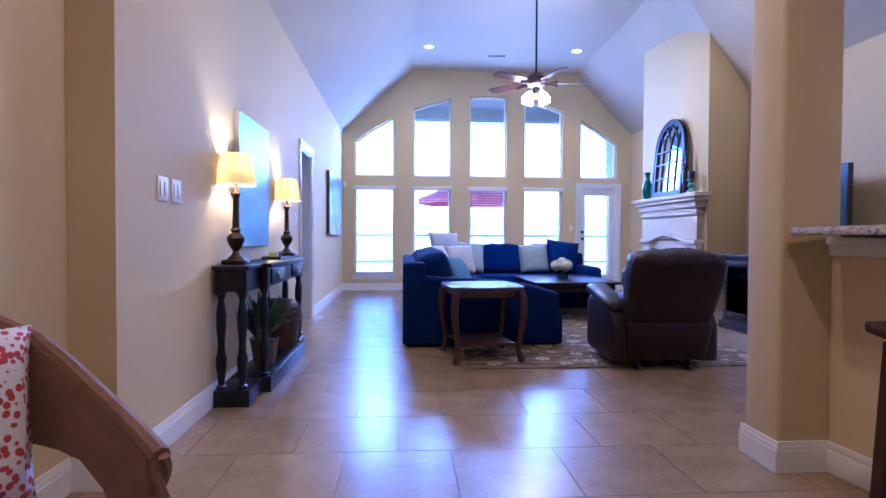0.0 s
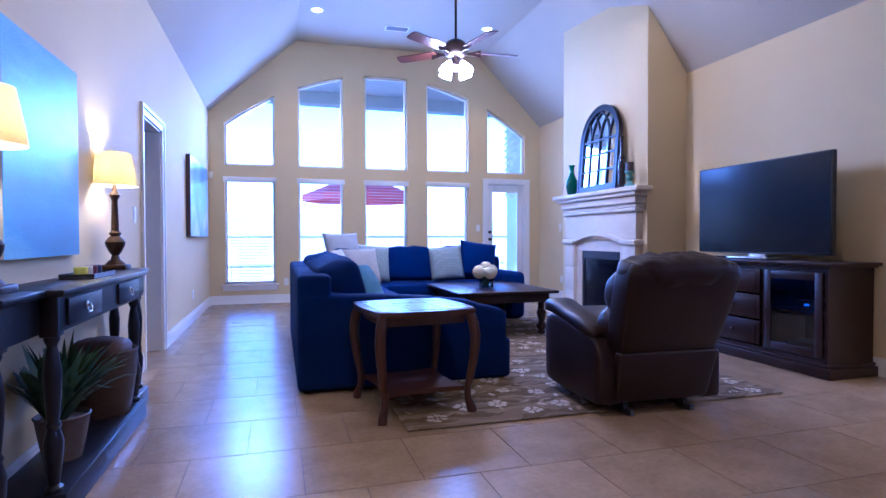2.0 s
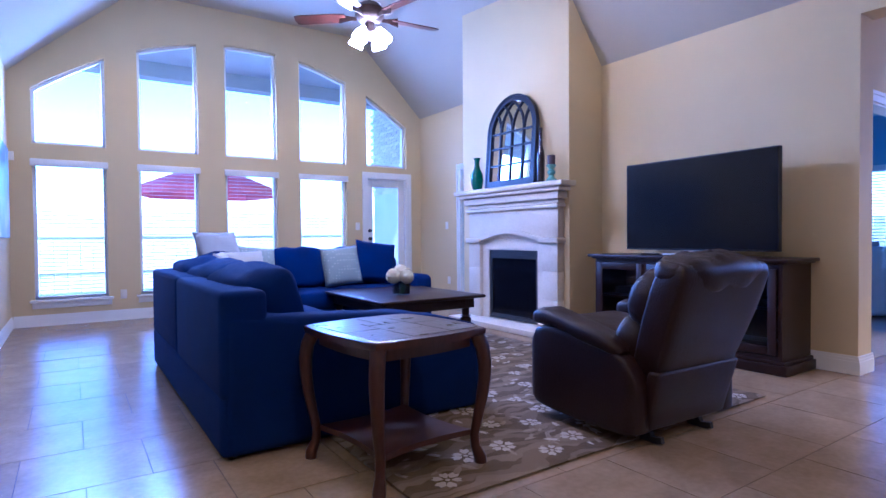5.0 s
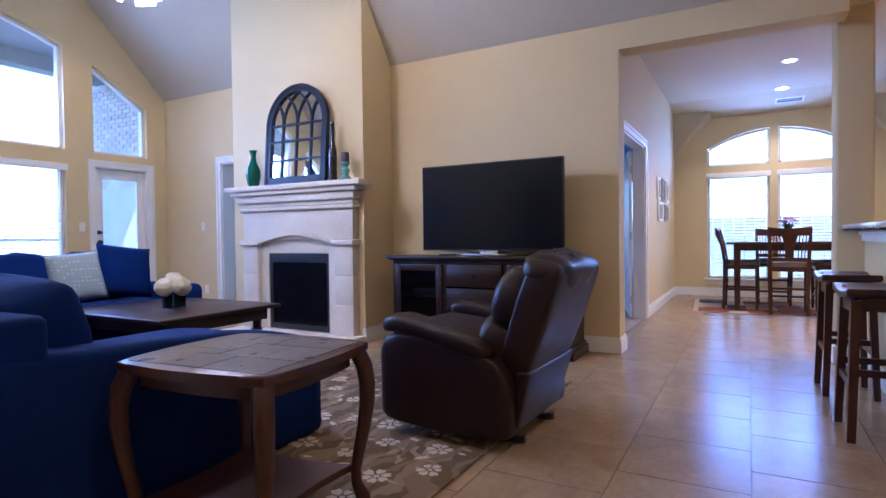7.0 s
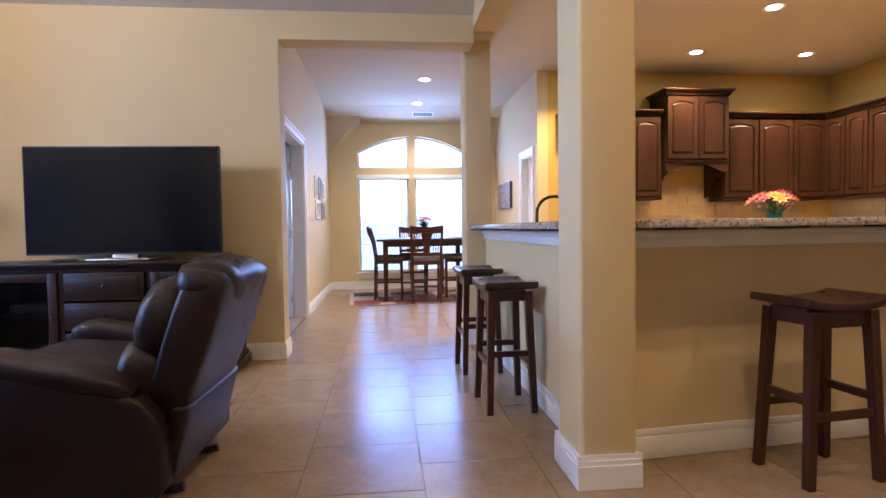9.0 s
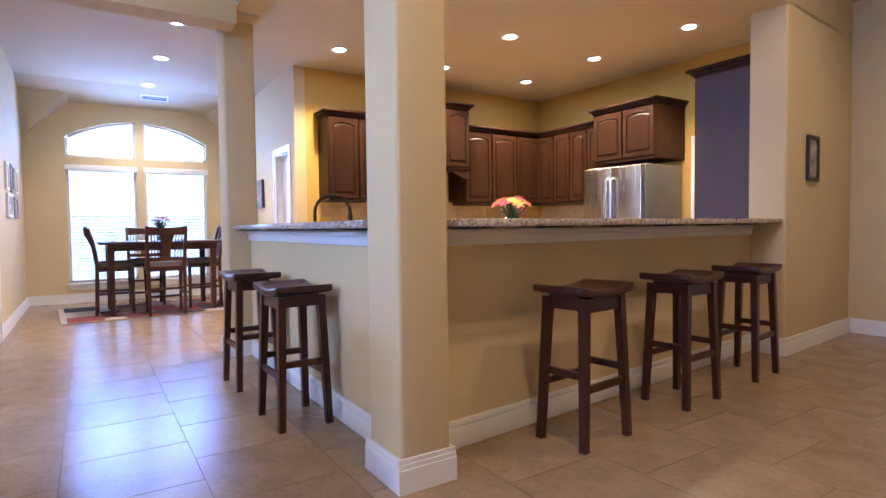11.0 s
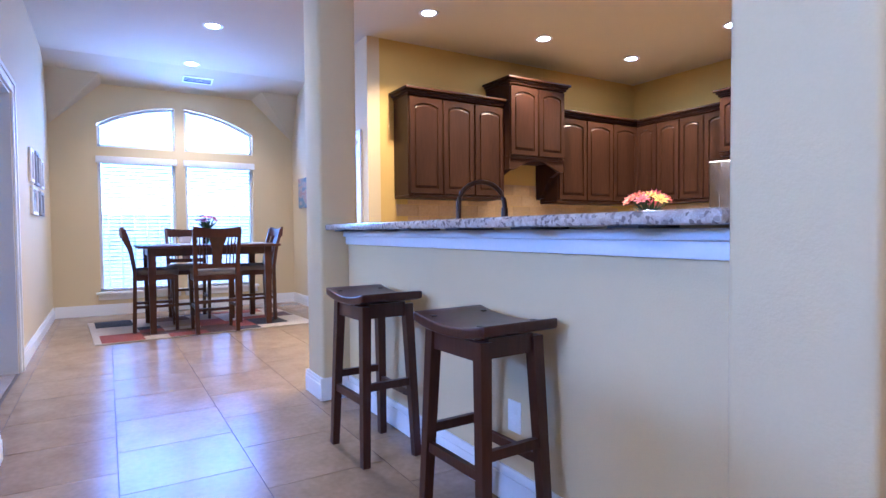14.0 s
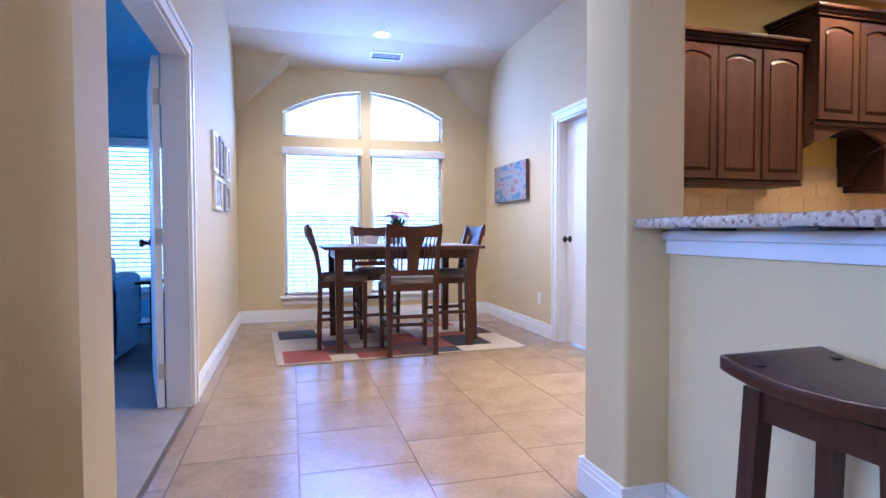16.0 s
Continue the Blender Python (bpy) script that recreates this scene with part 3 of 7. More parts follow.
def casing(axis, at, side, a, b, top, w=0.085):
    """White moulded trim round a doorway, on one face of a wall; side: the way it stands proud."""
    bm = bmesh.new()
    def strip(u0, u1, z0, z1, d0, d1):
        v0, v1 = sorted((at + side * d0, at + side * d1))
        box(bm, *((u0, u1, v0, v1) if axis == "x" else (v0, v1, u0, u1)), z0, z1)

    r, e = w * 0.35, 0.002
    strip(a - w, a, 0, top + w, -0.001, 0.014), strip(b, b + w, 0, top + w, -0.001, 0.014), strip(a, b, top, top + w, -0.001, 0.014)
    strip(a - w + e, a - w + r, 0.001, top + w - e, 0.012, 0.024), strip(b + w - r, b + w - e, 0.001, top + w - e, 0.012, 0.024)
    strip(a - w + r, b + w - r, top + w - r, top + w - e, 0.012, 0.0235)
    return solid("trim", bm, WHITE, "white painted door casing", "trim", "structure", smooth=False)


def jamb(axis, at, thick, a, b, top):
    bm = bmesh.new()
    for u0, u1, z0, z1 in ((a - 0.001, a + 0.016, 0, top), (b - 0.016, b + 0.001, 0, top), (a + 0.016, b - 0.016, top - 0.016, top + 0.001)):
        v0, v1 = sorted((at + 0.003, at + thick - 0.003))
        box(bm, *((u0, u1, v0, v1) if axis == "x" else (v0, v1, u0, u1)), z0, z1)
    return solid("trim", bm, WHITE, "white painted door jamb", "trim", "structure", smooth=False)


casing("y", LEFT, 1, 7.015, 7.73, 2.0), jamb("y", LEFT - 0.2, 0.2, 7.015, 7.73, 2.0)
casing("x", FAR, -1, 4.05, 4.78, 1.99), jamb("x", FAR, 0.2, 4.05, 4.78, 1.99)
casing("y", FARX, -1, 9.2, 10.17, 2.05), jamb("y", FARX, 0.2, 9.2, 10.17, 2.05)
casing("x", NY1, -1, 5.32, 6.92, 2.06), jamb("x", NY1, 0.14, 5.32, 6.92, 2.06)
casing("x", NY0, 1, 7.46, 8.04, 2.03), jamb("x", NY0 - 0.14, 0.14, 7.46, 8.04, 2.03)
casing("x", KY, 1, 3.62, 4.42, 2.03), jamb("x", KY - 0.2, 0.2, 3.62, 4.42, 2.03)


def baseboard(x0, y0, x1, y1, nx, ny):
    bm = bmesh.new()
    for z0, z1, d in ((0, 0.095, 0.016), (0.095, 0.115, 0.012), (0.115, 0.135, 0.008)):
        box(bm, min(x0, x1, x0 + nx * d, x1 + nx * d), max(x0, x1, x0 + nx * d, x1 + nx * d), min(y0, y1, y0 + ny * d, y1 + ny * d), max(y0, y1, y0 + ny * d, y1 + ny * d), z0, z1)
    solid("baseboard", bm, WHITE, "white painted stepped baseboard", "baseboard", "structure", smooth=False)


for q in ((LEFT, 3.03, LEFT, 6.93, 1, 0), (LEFT, 7.815, LEFT, FAR, 1, 0), (HALLX, HALLY, HALLX, 3.05, 1, 0), (HALLX + 0.016, 3.05, LEFT, 3.05, 0, -1), (LEFT + 0.016, FAR, 3.96, FAR, 0, -1), (4.87, FAR, FARX, FAR, 0, -1),
          (FARX, 10.26, FARX, FAR, -1, 0), (4.244, 7.18, TVX, 7.18, 0, -1), (4.26, 7.18, 4.26, 7.21, -1, 0), (TVX, 4.87, TVX, 7.16, -1, 0), (TVX - 0.016, 4.87, TVB + 0.016, 4.87, 0, -1), (TVB, 4.87, TVB, NY1, 1, 0), (TVB + 0.016, NY1, 5.23, NY1, 0, -1), (7.02, NY1, NX, NY1, 0, -1),
          (NX, NY0 + 0.016, NX, NY1 - 0.016, -1, 0), (8.125, NY0, NX, NY0, 0, 1), (HALLX + 0.016, HALLY, 2.68, HALLY, 0, 1),
          (2.25, 3.034, 2.25, 3.301, -1, 0), (2.25, 3.285, 2.53, 3.285, 0, 1), (2.25, 3.05, 2.47, 3.05, 0, -1), (2.53, 3.167, 2.53, 3.301, 1, 0), (5.06, 3.167, 5.06, 3.341, -1, 0), (5.06, 3.325, 5.34, 3.325, 0, 1), (5.34, 3.085, 5.34, 3.341, 1, 0)):
    baseboard(*q)
bm = bmesh.new()
box(bm, -0.276, -0.26, -4.84, -3.284, 0, 0.095), box(bm, -0.27, -0.26, -4.84, -3.29, 0.095, 0.135)
box(bm, -0.2599, -0.0005, -3.30, -3.284, 0, 0.095), box(bm, -0.2599, -0.0005, -3.30, -3.29, 0.095, 0.135)
moved(bm, bm.verts, SWING)
solid("baseboard", bm, WHITE, "white painted stepped baseboard", "baseboard", "structure", smooth=False)

# back door with a long pane
t = thing("door_1", "white back door with a tall glass pane, shut", "door", kind="structure")
bm = bmesh.new()
for x0, x1, z0, z1 in ((4.067, 4.18, 0.02, 1.97), (4.655, 4.763, 0.02, 1.97), (4.18, 4.655, 0.02, 0.3), (4.18, 4.655, 1.84, 1.97)):
    box(bm, x0, x1, FAR + 0.06, FAR + 0.1, z0, z1, 0.004)
part("door_leaf", bm, WHITE, t)
g = part("pane", B(4.18, 4.655, FAR + 0.078, FAR + 0.082, 0.3, 1.84), GLASS, t)
g.visible_shadow = False
for z, r in ((1.0, 0.027), (1.13, 0.02)):
    bm = bmesh.new()
    lathe(bm, [(0.028, 0), (0.028, 0.008), (0.012, 0.015), (0.012, 0.03), (r, 0.04), (r, 0.055), (r * 0.6, 0.062)], seg=16)
    moved(bm, bm.verts, pose(4.12, FAR + 0.06, z, 90, 0, 0))
    part("door_knob", bm, BLACK, t, "dark bronze knob")


def panel_door(name, w, h, m, label, knob=1):
    """A two-panel moulded door with an arched upper panel, hinged at local x = 0."""
    t = thing(name, label, "door", m, kind="structure")
    bm = bmesh.new()
    box(bm, 0, w, -0.0125, 0.0125, 0.01, h)
    for s in (-1, 1):
        for x0, x1, z0, z1 in ((0, 0.1, 0.01, h), (w - 0.1, w, 0.01, h), (0.1, w - 0.1, 0.01, 0.2), (0.1, w - 0.1, 0.82, 0.95), (0.1, w - 0.1, h - 0.22, h)):
            y0, y1 = sorted((s * 0.0125, s * 0.0185))
            box(bm, x0, x1, y0, y1, z0, z1)
        y0, y1 = sorted((s * 0.0125, s * 0.0155))
        box(bm, 0.14, w - 0.14, y0, y1, 0.24, 0.78, 0.002), box(bm, 0.14, w - 0.14, y0, y1, 0.99, h - 0.27, 0.002)
    part("door_leaf", bm, WHITE, t, smooth=False)
    for s in (-1, 1):
        bm = bmesh.new()
        lathe(bm, [(0.03, 0), (0.03, 0.006), (0.011, 0.012), (0.011, 0.035), (0.026, 0.045), (0.028, 0.06), (0.016, 0.07)], seg=16)
        moved(bm, bm.verts, pose(w - 0.06, s * 0.0185, 0.95, -90 * s, 0, 0))
        part("door_knob", bm, BRONZE, t, "dark bronze knob")
    for z in (0.22, 1.0, 1.8):
        bm = bmesh.new()
        tube(bm, [(-0.004, -0.022, z - 0.045), (-0.004, -0.022, z + 0.045)], 0.006, 8)
        box(bm, 0.0, 0.03, -0.021, -0.0185, z - 0.045, z + 0.045)
        box(bm, -0.002, 0.0, -0.018, 0.012, z - 0.045, z + 0.045)
        part("hinge", bm, NICKEL, t, "brushed metal hinge")
    return t


panel_door("door_2", 0.90, 2.03, Matrix.Translation((6.90, NY1 + 0.165, 0)) @ Matrix.Rotation(radians(14), 4, "Z"), "white panelled bedroom door, standing open")
panel_door("door_3", 0.545, 2.01, Matrix.Translation((7.478, NY0 - 0.105, 0)), "white panelled pantry door, shut")


# ---- living room ----
def place(x, y, z=0, rz=0):
    return pose(x, y, z, 0, 0, rz)


def crease(bm, amount, scale, stretch=(1, 1, 1)):
    """Soft folds pressed into a stuffed part."""
    for v in bm.verts:
        v.co.z += amount * noise.noise(Vector([c * scale * k for c, k in zip(v.co, stretch)]))


# sectional sofa
def slab(ring, z0, z1, bev, seg=3):
    bm = bmesh.new()
    hexa(bm, [(x, y, z0) for x, y in ring], [(x, y, z1) for x, y in ring])
    bmesh.ops.bevel(bm, geom=list(bm.edges), offset=bev, segments=seg, profile=0.5, affect="EDGES")
    return bm


sofa = thing("sectional_sofa", "navy blue fabric sectional sofa with a chaise end", "sofa", pose(-0.04, -0.09, 0))
part("base_left", slab([(0.66, 5.95), (1.62, 5.95), (1.62, 9.475), (0.66, 8.40)], 0.015, 0.30, 0.03), NAVY, sofa)
part("base_far", slab([(1.62, 8.66), (3.5, 8.66), (3.5, 9.62), (1.75, 9.62), (1.62, 9.475)], 0.015, 0.30, 0.03), NAVY, sofa)
part("chaise_base", B(1.62, 2.165, 5.95, 6.86, 0.015, 0.30, bev=0.03), NAVY, sofa)
bm = bmesh.new()
box(bm, 0.66, 0.88, 5.94, 7.185, 0.28, 0.78, 0.032, 3)
part("back_frame", bm, NAVY, sofa)
part("back_frame", B(0.66, 0.88, 7.19, 8.39, 0.28, 0.78, bev=0.032, seg=3), NAVY, sofa)
part("back_frame", slab([(0.662, 8.38), (1.765, 9.615), (1.85, 9.42), (0.88, 8.29)], 0.282, 0.778, 0.05), NAVY, sofa, "slanted corner back")
part("back_frame", B(1.74, 3.5, 9.4, 9.62, 0.28, 0.78, bev=0.05, seg=3), NAVY, sofa)
part("armrest", B(3.28, 3.52, 8.6, 9.6, 0.015, 0.60, bev=0.07, seg=4), NAVY, sofa)
# low sloping arm along the near end
bm = bmesh.new()
xs = [0.68, 0.98, 1.27, 1.56, 1.85, 2.13]
zs = [0.68, 0.645, 0.635, 0.615, 0.575, 0.50]
for (x0, z0), (x1, z1) in zip(zip(xs, zs), list(zip(xs, zs))[1:]):
    hexa(bm, [(x0, 5.935, 0.015), (x1, 5.935, 0.015), (x1, 6.13, 0.015), (x0, 6.13, 0.015)], [(x0, 5.935, z0), (x1, 5.935, z1), (x1, 6.13, z1), (x0, 6.13, z0)])
bmesh.ops.remove_doubles(bm, verts=bm.verts, dist=1e-5)
bmesh.ops.delete(bm, geom=[f for f in bm.faces if abs(f.normal.x) > 0.99 and 0.7 < f.calc_center_median().x < 2.1], context="FACES_ONLY")
e = [e for e in bm.edges if len(e.link_faces) == 2 and e.calc_face_angle(0) > 0.6]
bmesh.ops.bevel(bm, geom=e, offset=0.04, segments=3, profile=0.5, affect="EDGES")
part("armrest", bm, NAVY, sofa, "low sloping arm")
for y0, y1 in ((6.16, 7.0), (7.0, 7.85), (7.85, 8.7)):
    bm = bmesh.new()
    pad(bm, 0.80 if y0 > 6.5 else 1.29, y1 - y0, 0.23, place(1.27 if y0 > 6.5 else 1.52, (y0 + y1) / 2, 0.395), 0.34, 28)
    part("seat_cushion", bm, NAVY, sofa)
bm = bmesh.new()
pad(bm, 0.72, 0.70, 0.2, place(1.44, 8.82, 0.378, 48), 0.3, 28)
part("seat_cushion", bm, NAVY, sofa)
for x0, x1 in ((1.72, 2.5), (2.5, 3.27)):
    bm = bmesh.new()
    pad(bm, x1 - x0, 0.78, 0.2, place((x0 + x1) / 2, 9.05, 0.38), 0.28, 28)
    part("seat_cushion", bm, NAVY, sofa)
for i, y in enumerate((6.55, 7.3, 8.05)):
    bm = bmesh.new()
    pad(bm, 0.31, 0.79, 0.48, pose(0.985, y, 0.632, 0, -17, random.uniform(-4, 4)), 0.36, 32, 0.03)
    crease(bm, 0.012, 9, (0.6, 0.6, 1.6))
    part("back_cushion", bm, NAVY, sofa)
bm = bmesh.new()
pad(bm, 0.90, 0.26, 0.44, pose(1.36, 8.90, 0.69, -12, 0, 48), 0.5, 28, 0.03)
part("back_cushion", bm, NAVY, sofa)
for i, x in enumerate((2.15, 2.88)):
    bm = bmesh.new()
    pad(bm, 0.74, 0.26, 0.45, pose(x, 9.3, 0.69, -12, 0, random.uniform(-3, 3)), 0.5, 28, 0.03)
    part("back_cushion", bm, NAVY, sofa)
for x, y in ((0.72, 6.0), (0.73, 8.36), (1.78, 9.52), (2.11, 6.0), (2.11, 6.8), (3.44, 9.55), (3.44, 8.68)):
    bm = bmesh.new()
    lathe(bm, [(0.022, 0), (0.028, 0.03)], x, y, 10)
    part("foot", bm, ESPRESSO, sofa)

CREAM = mat("cream cushion cloth", (0.36, 0.35, 0.34), (0.44, 0.43, 0.42), 14, 0.9, 0.3, 300)
GREYCL = mat("grey cushion cloth", (0.30, 0.31, 0.34), (0.38, 0.40, 0.43), 12, 0.9, 0.3, 300)
TEALCL = mat("teal cushion cloth", (0.05, 0.13, 0.20), (0.10, 0.22, 0.32), 16, 0.8, 0.3, 300)


def dotted(name, a, b, scale):
    """Cloth with rows of small pale figures."""
    m = mat(name, a, a, 10, 0.9, 0.3, 300)
    n, l = m.node_tree.nodes, m.node_tree.links
    p = n["Principled BSDF"]
    co, v, r, mx = n.new("ShaderNodeTexCoord"), n.new("ShaderNodeTexVoronoi"), n.new("ShaderNodeValToRGB"), n.new("ShaderNodeMix")
    v.inputs["Scale"].default_value, v.inputs["Randomness"].default_value = scale, 0.15
    r.color_ramp.elements[0].position, r.color_ramp.elements[1].position = 0.2, 0.3
    r.color_ramp.elements[0].color, r.color_ramp.elements[1].color = (*b, 1), (*a, 1)
    l.new(co.outputs["Object"], v.inputs["Vector"]), l.new(v.outputs["Distance"], r.inputs[0]), l.new(r.outputs[0], p.inputs["Base Color"])
    return m


SPOTCL = dotted("patterned pale cloth", (0.26, 0.31, 0.31), (0.42, 0.46, 0.46), 30)
for nm, mt, m, s, lb in (
        ("throw_pillow", GREYCL, pose(1.24, 8.74, 0.85, -18, 0, 30), 0.5, "pale grey square throw pillow on the sofa"),
        ("throw_pillow", SPOTCL, pose(1.60, 8.86, 0.72, -18, 6, 14), 0.46, "grey patterned throw pillow leaning in the sofa corner"),
        ("throw_pillow", CREAM, pose(1.42, 8.50, 0.70, -22, 0, 20), 0.44, "cream throw pillow leaning on the sofa"),
        ("throw_pillow", CREAM, pose(1.13, 8.0, 0.69, -16, 0, 70), 0.46, "cream throw pillow against the sofa back"),
        ("throw_pillow", TEALCL, pose(1.26, 7.10, 0.61, -30, 4, 55), 0.42, "teal blue throw pillow lying on the sofa"),
        ("throw_pillow", SPOTCL, pose(2.60, 9.06, 0.70, -18, -4, -4), 0.45, "pale patterned throw pillow on the sofa"),
        ("throw_pillow", NAVY, pose(3.04, 9.08, 0.73, -18, 8, -6), 0.5, "dark blue throw pillow leaning by the sofa arm")):
    bm = bmesh.new()
    pillow(bm, s, s, 0.16, m)
    solid(nm, bm, mt, lb, "pillow", group="throw pillows on the sofa", smooth="all")


# recliner
def loft(bm, secs, across, seg=28):
    """A rounded body through superellipse sections; each is (centre, half width, half depth, squareness)."""
    rings = []
    u, v = Vector(across[0]), Vector(across[1])
    for c, hw, hd, e in secs:
        ring = []
        for i in range(seg):
            a = 2 * math.pi * i / seg
            ca, sa = math.cos(a), math.sin(a)
            ring.append(bm.verts.new(Vector(c) + u * hw * math.copysign(abs(ca) ** e, ca) + v * hd * math.copysign(abs(sa) ** e, sa)))
        rings.append(ring)
    for p, q in zip(rings, rings[1:]):
        for i in range(seg):
            bm.faces.new((p[i], p[(i + 1) % seg], q[(i + 1) % seg], q[i]))
    bm.faces.new(rings[0]), bm.faces.new(rings[-1][::-1])
    bmesh.ops.recalc_face_normals(bm, faces=bm.faces)


def recliner(m):
    t = thing("recliner", "dark brown leather recliner with padded arms", "armchair", m)
    bm = bmesh.new()
    pad(bm, 0.60, 0.70, 0.36, Matrix.Translation((0, -0.05, 0.27)), 0.2, 24)
    part("base", bm, LEATHER, t)
    XZ, XY = ((1, 0, 0), (0, 0, 1)), ((1, 0, 0), (0, 1, 0))
    for s in (-1, 1):
        # the side swells from the low rear to the full front
        bm = bmesh.new()
        rows = [(-0.40, 0.09, 0.30, 0.050), (-0.385, 0.075, 0.36, 0.066), (-0.33, 0.065, 0.43, 0.073), (-0.2, 0.06, 0.485, 0.076), (0.0, 0.06, 0.52, 0.079), (0.14, 0.065, 0.535, 0.081), (0.23, 0.07, 0.53, 0.081), (0.30, 0.08, 0.505, 0.078), (0.338, 0.10, 0.455, 0.066), (0.352, 0.14, 0.39, 0.045)]
        loft(bm, [((s * 0.335, y, (z0 + z1) / 2), hw, (z1 - z0) / 2, 0.22) for y, z0, z1, hw in rows], XZ, 36)
        part("side_panel", bm, LEATHER, t, smooth="all")
        # the pad slopes from the full front down into the back
        bm = bmesh.new()
        rows = [(0.315, 0.555, 0.045, 0.022), (0.305, 0.562, 0.078, 0.040), (0.27, 0.572, 0.090, 0.048), (0.21, 0.574, 0.092, 0.050), (0.14, 0.564, 0.090, 0.048), (0.07, 0.550, 0.088, 0.046), (0.0, 0.534, 0.087, 0.046), (-0.08, 0.518, 0.088, 0.050), (-0.16, 0.502, 0.084, 0.046), (-0.25, 0.478, 0.076, 0.040), (-0.30, 0.462, 0.045, 0.02)]
        loft(bm, [((s * 0.345, y, z), hw, hz, 0.62) for y, z, hw, hz in rows], XZ, 30)
        crease(bm, 0.006, 20)
        part("arm_pad", bm, LEATHER, t, smooth="all")
    bm = bmesh.new()
    pad(bm, 0.56, 0.54, 0.2, pose(0, 0.06, 0.45, 4), 0.4, 24, 0.01)
    part("seat", bm, LEATHER, t)
    bm = bmesh.new()
    pad(bm, 0.56, 0.12, 0.34, pose(0, 0.27, 0.27), 0.35, 24)
    part("footrest", bm, LEATHER, t)
    # the back leans and widens to the top
    bm = bmesh.new()
    rows = [(0.34, -0.365, 0.30, 0.075), (0.36, -0.372, 0.315, 0.09), (0.50, -0.425, 0.332, 0.095), (0.63, -0.472, 0.346, 0.098), (0.75, -0.515, 0.354, 0.096), (0.82, -0.540, 0.355, 0.092), (0.86, -0.554, 0.345, 0.078), (0.885, -0.562, 0.328, 0.05)]
    loft(bm, [((0, y, z), hw, hd, 0.24) for z, y, hw, hd in rows], XY, 44)
    part("backrest", bm, LEATHER, t, smooth="all")
    # loose flap below the back
    bm = bmesh.new()
    loft(bm, [((0, y, z), hw, hd, 0.22) for z, y, hw, hd in ((0.085, -0.372, 0.300, 0.020), (0.095, -0.375, 0.304, 0.030), (0.24, -0.405, 0.314, 0.040), (0.365, -0.440, 0.322, 0.040), (0.38, -0.444, 0.322, 0.030))], XY, 36)
    part("rear_flap", bm, LEATHER, t, smooth="all")
    bm = bmesh.new()
    pad(bm, 0.725, 0.24, 0.17, pose(0, -0.528, 0.846, 16), 0.72, 56, 0.016)
    crease(bm, 0.016, 13, (2.2, 0.5, 0.5))
    part("headrest", bm, LEATHER, t, smooth="all")
    bm = bmesh.new()
    for z in (0.48, 0.70):
        pad(bm, 0.66, 0.23, 0.32, pose(0, -0.235 - 0.42 * (z - 0.4), z, 20), 0.6, 34, 0.014)
    crease(bm, 0.010, 14, (2.0, 0.6, 0.6))
    part("back_cushion", bm, LEATHER, t, smooth="all")
    for s in (-1, 1):
        bm = bmesh.new()
        bar(bm, [(s * 0.2, 0.28, 0.016), (s * 0.2, -0.36, 0.016), (s * 0.2, -0.40, 0.024)], 0.03, 0.024, (1, 0, 0))
        bar(bm, [(s * 0.2, -0.33, 0.02), (s * 0.2, -0.28, 0.14)], 0.03, 0.03, (1, 0, 0))
        bar(bm, [(s * 0.2, 0.25, 0.02), (s * 0.2, 0.25, 0.14)], 0.03, 0.03, (1, 0, 0))
        part("foot", bm, BLACK, t, "black metal runner")
    bm = bmesh.new()
    box(bm, -0.27, 0.27, -0.28, 0.3, 0.10, 0.16)
    part("mechanism", bm, BLACK, t)
    return t


recliner(place(2.65, 5.24, 0, -2) @ Matrix.Scale(0.97, 4, (0, 1, 0)))


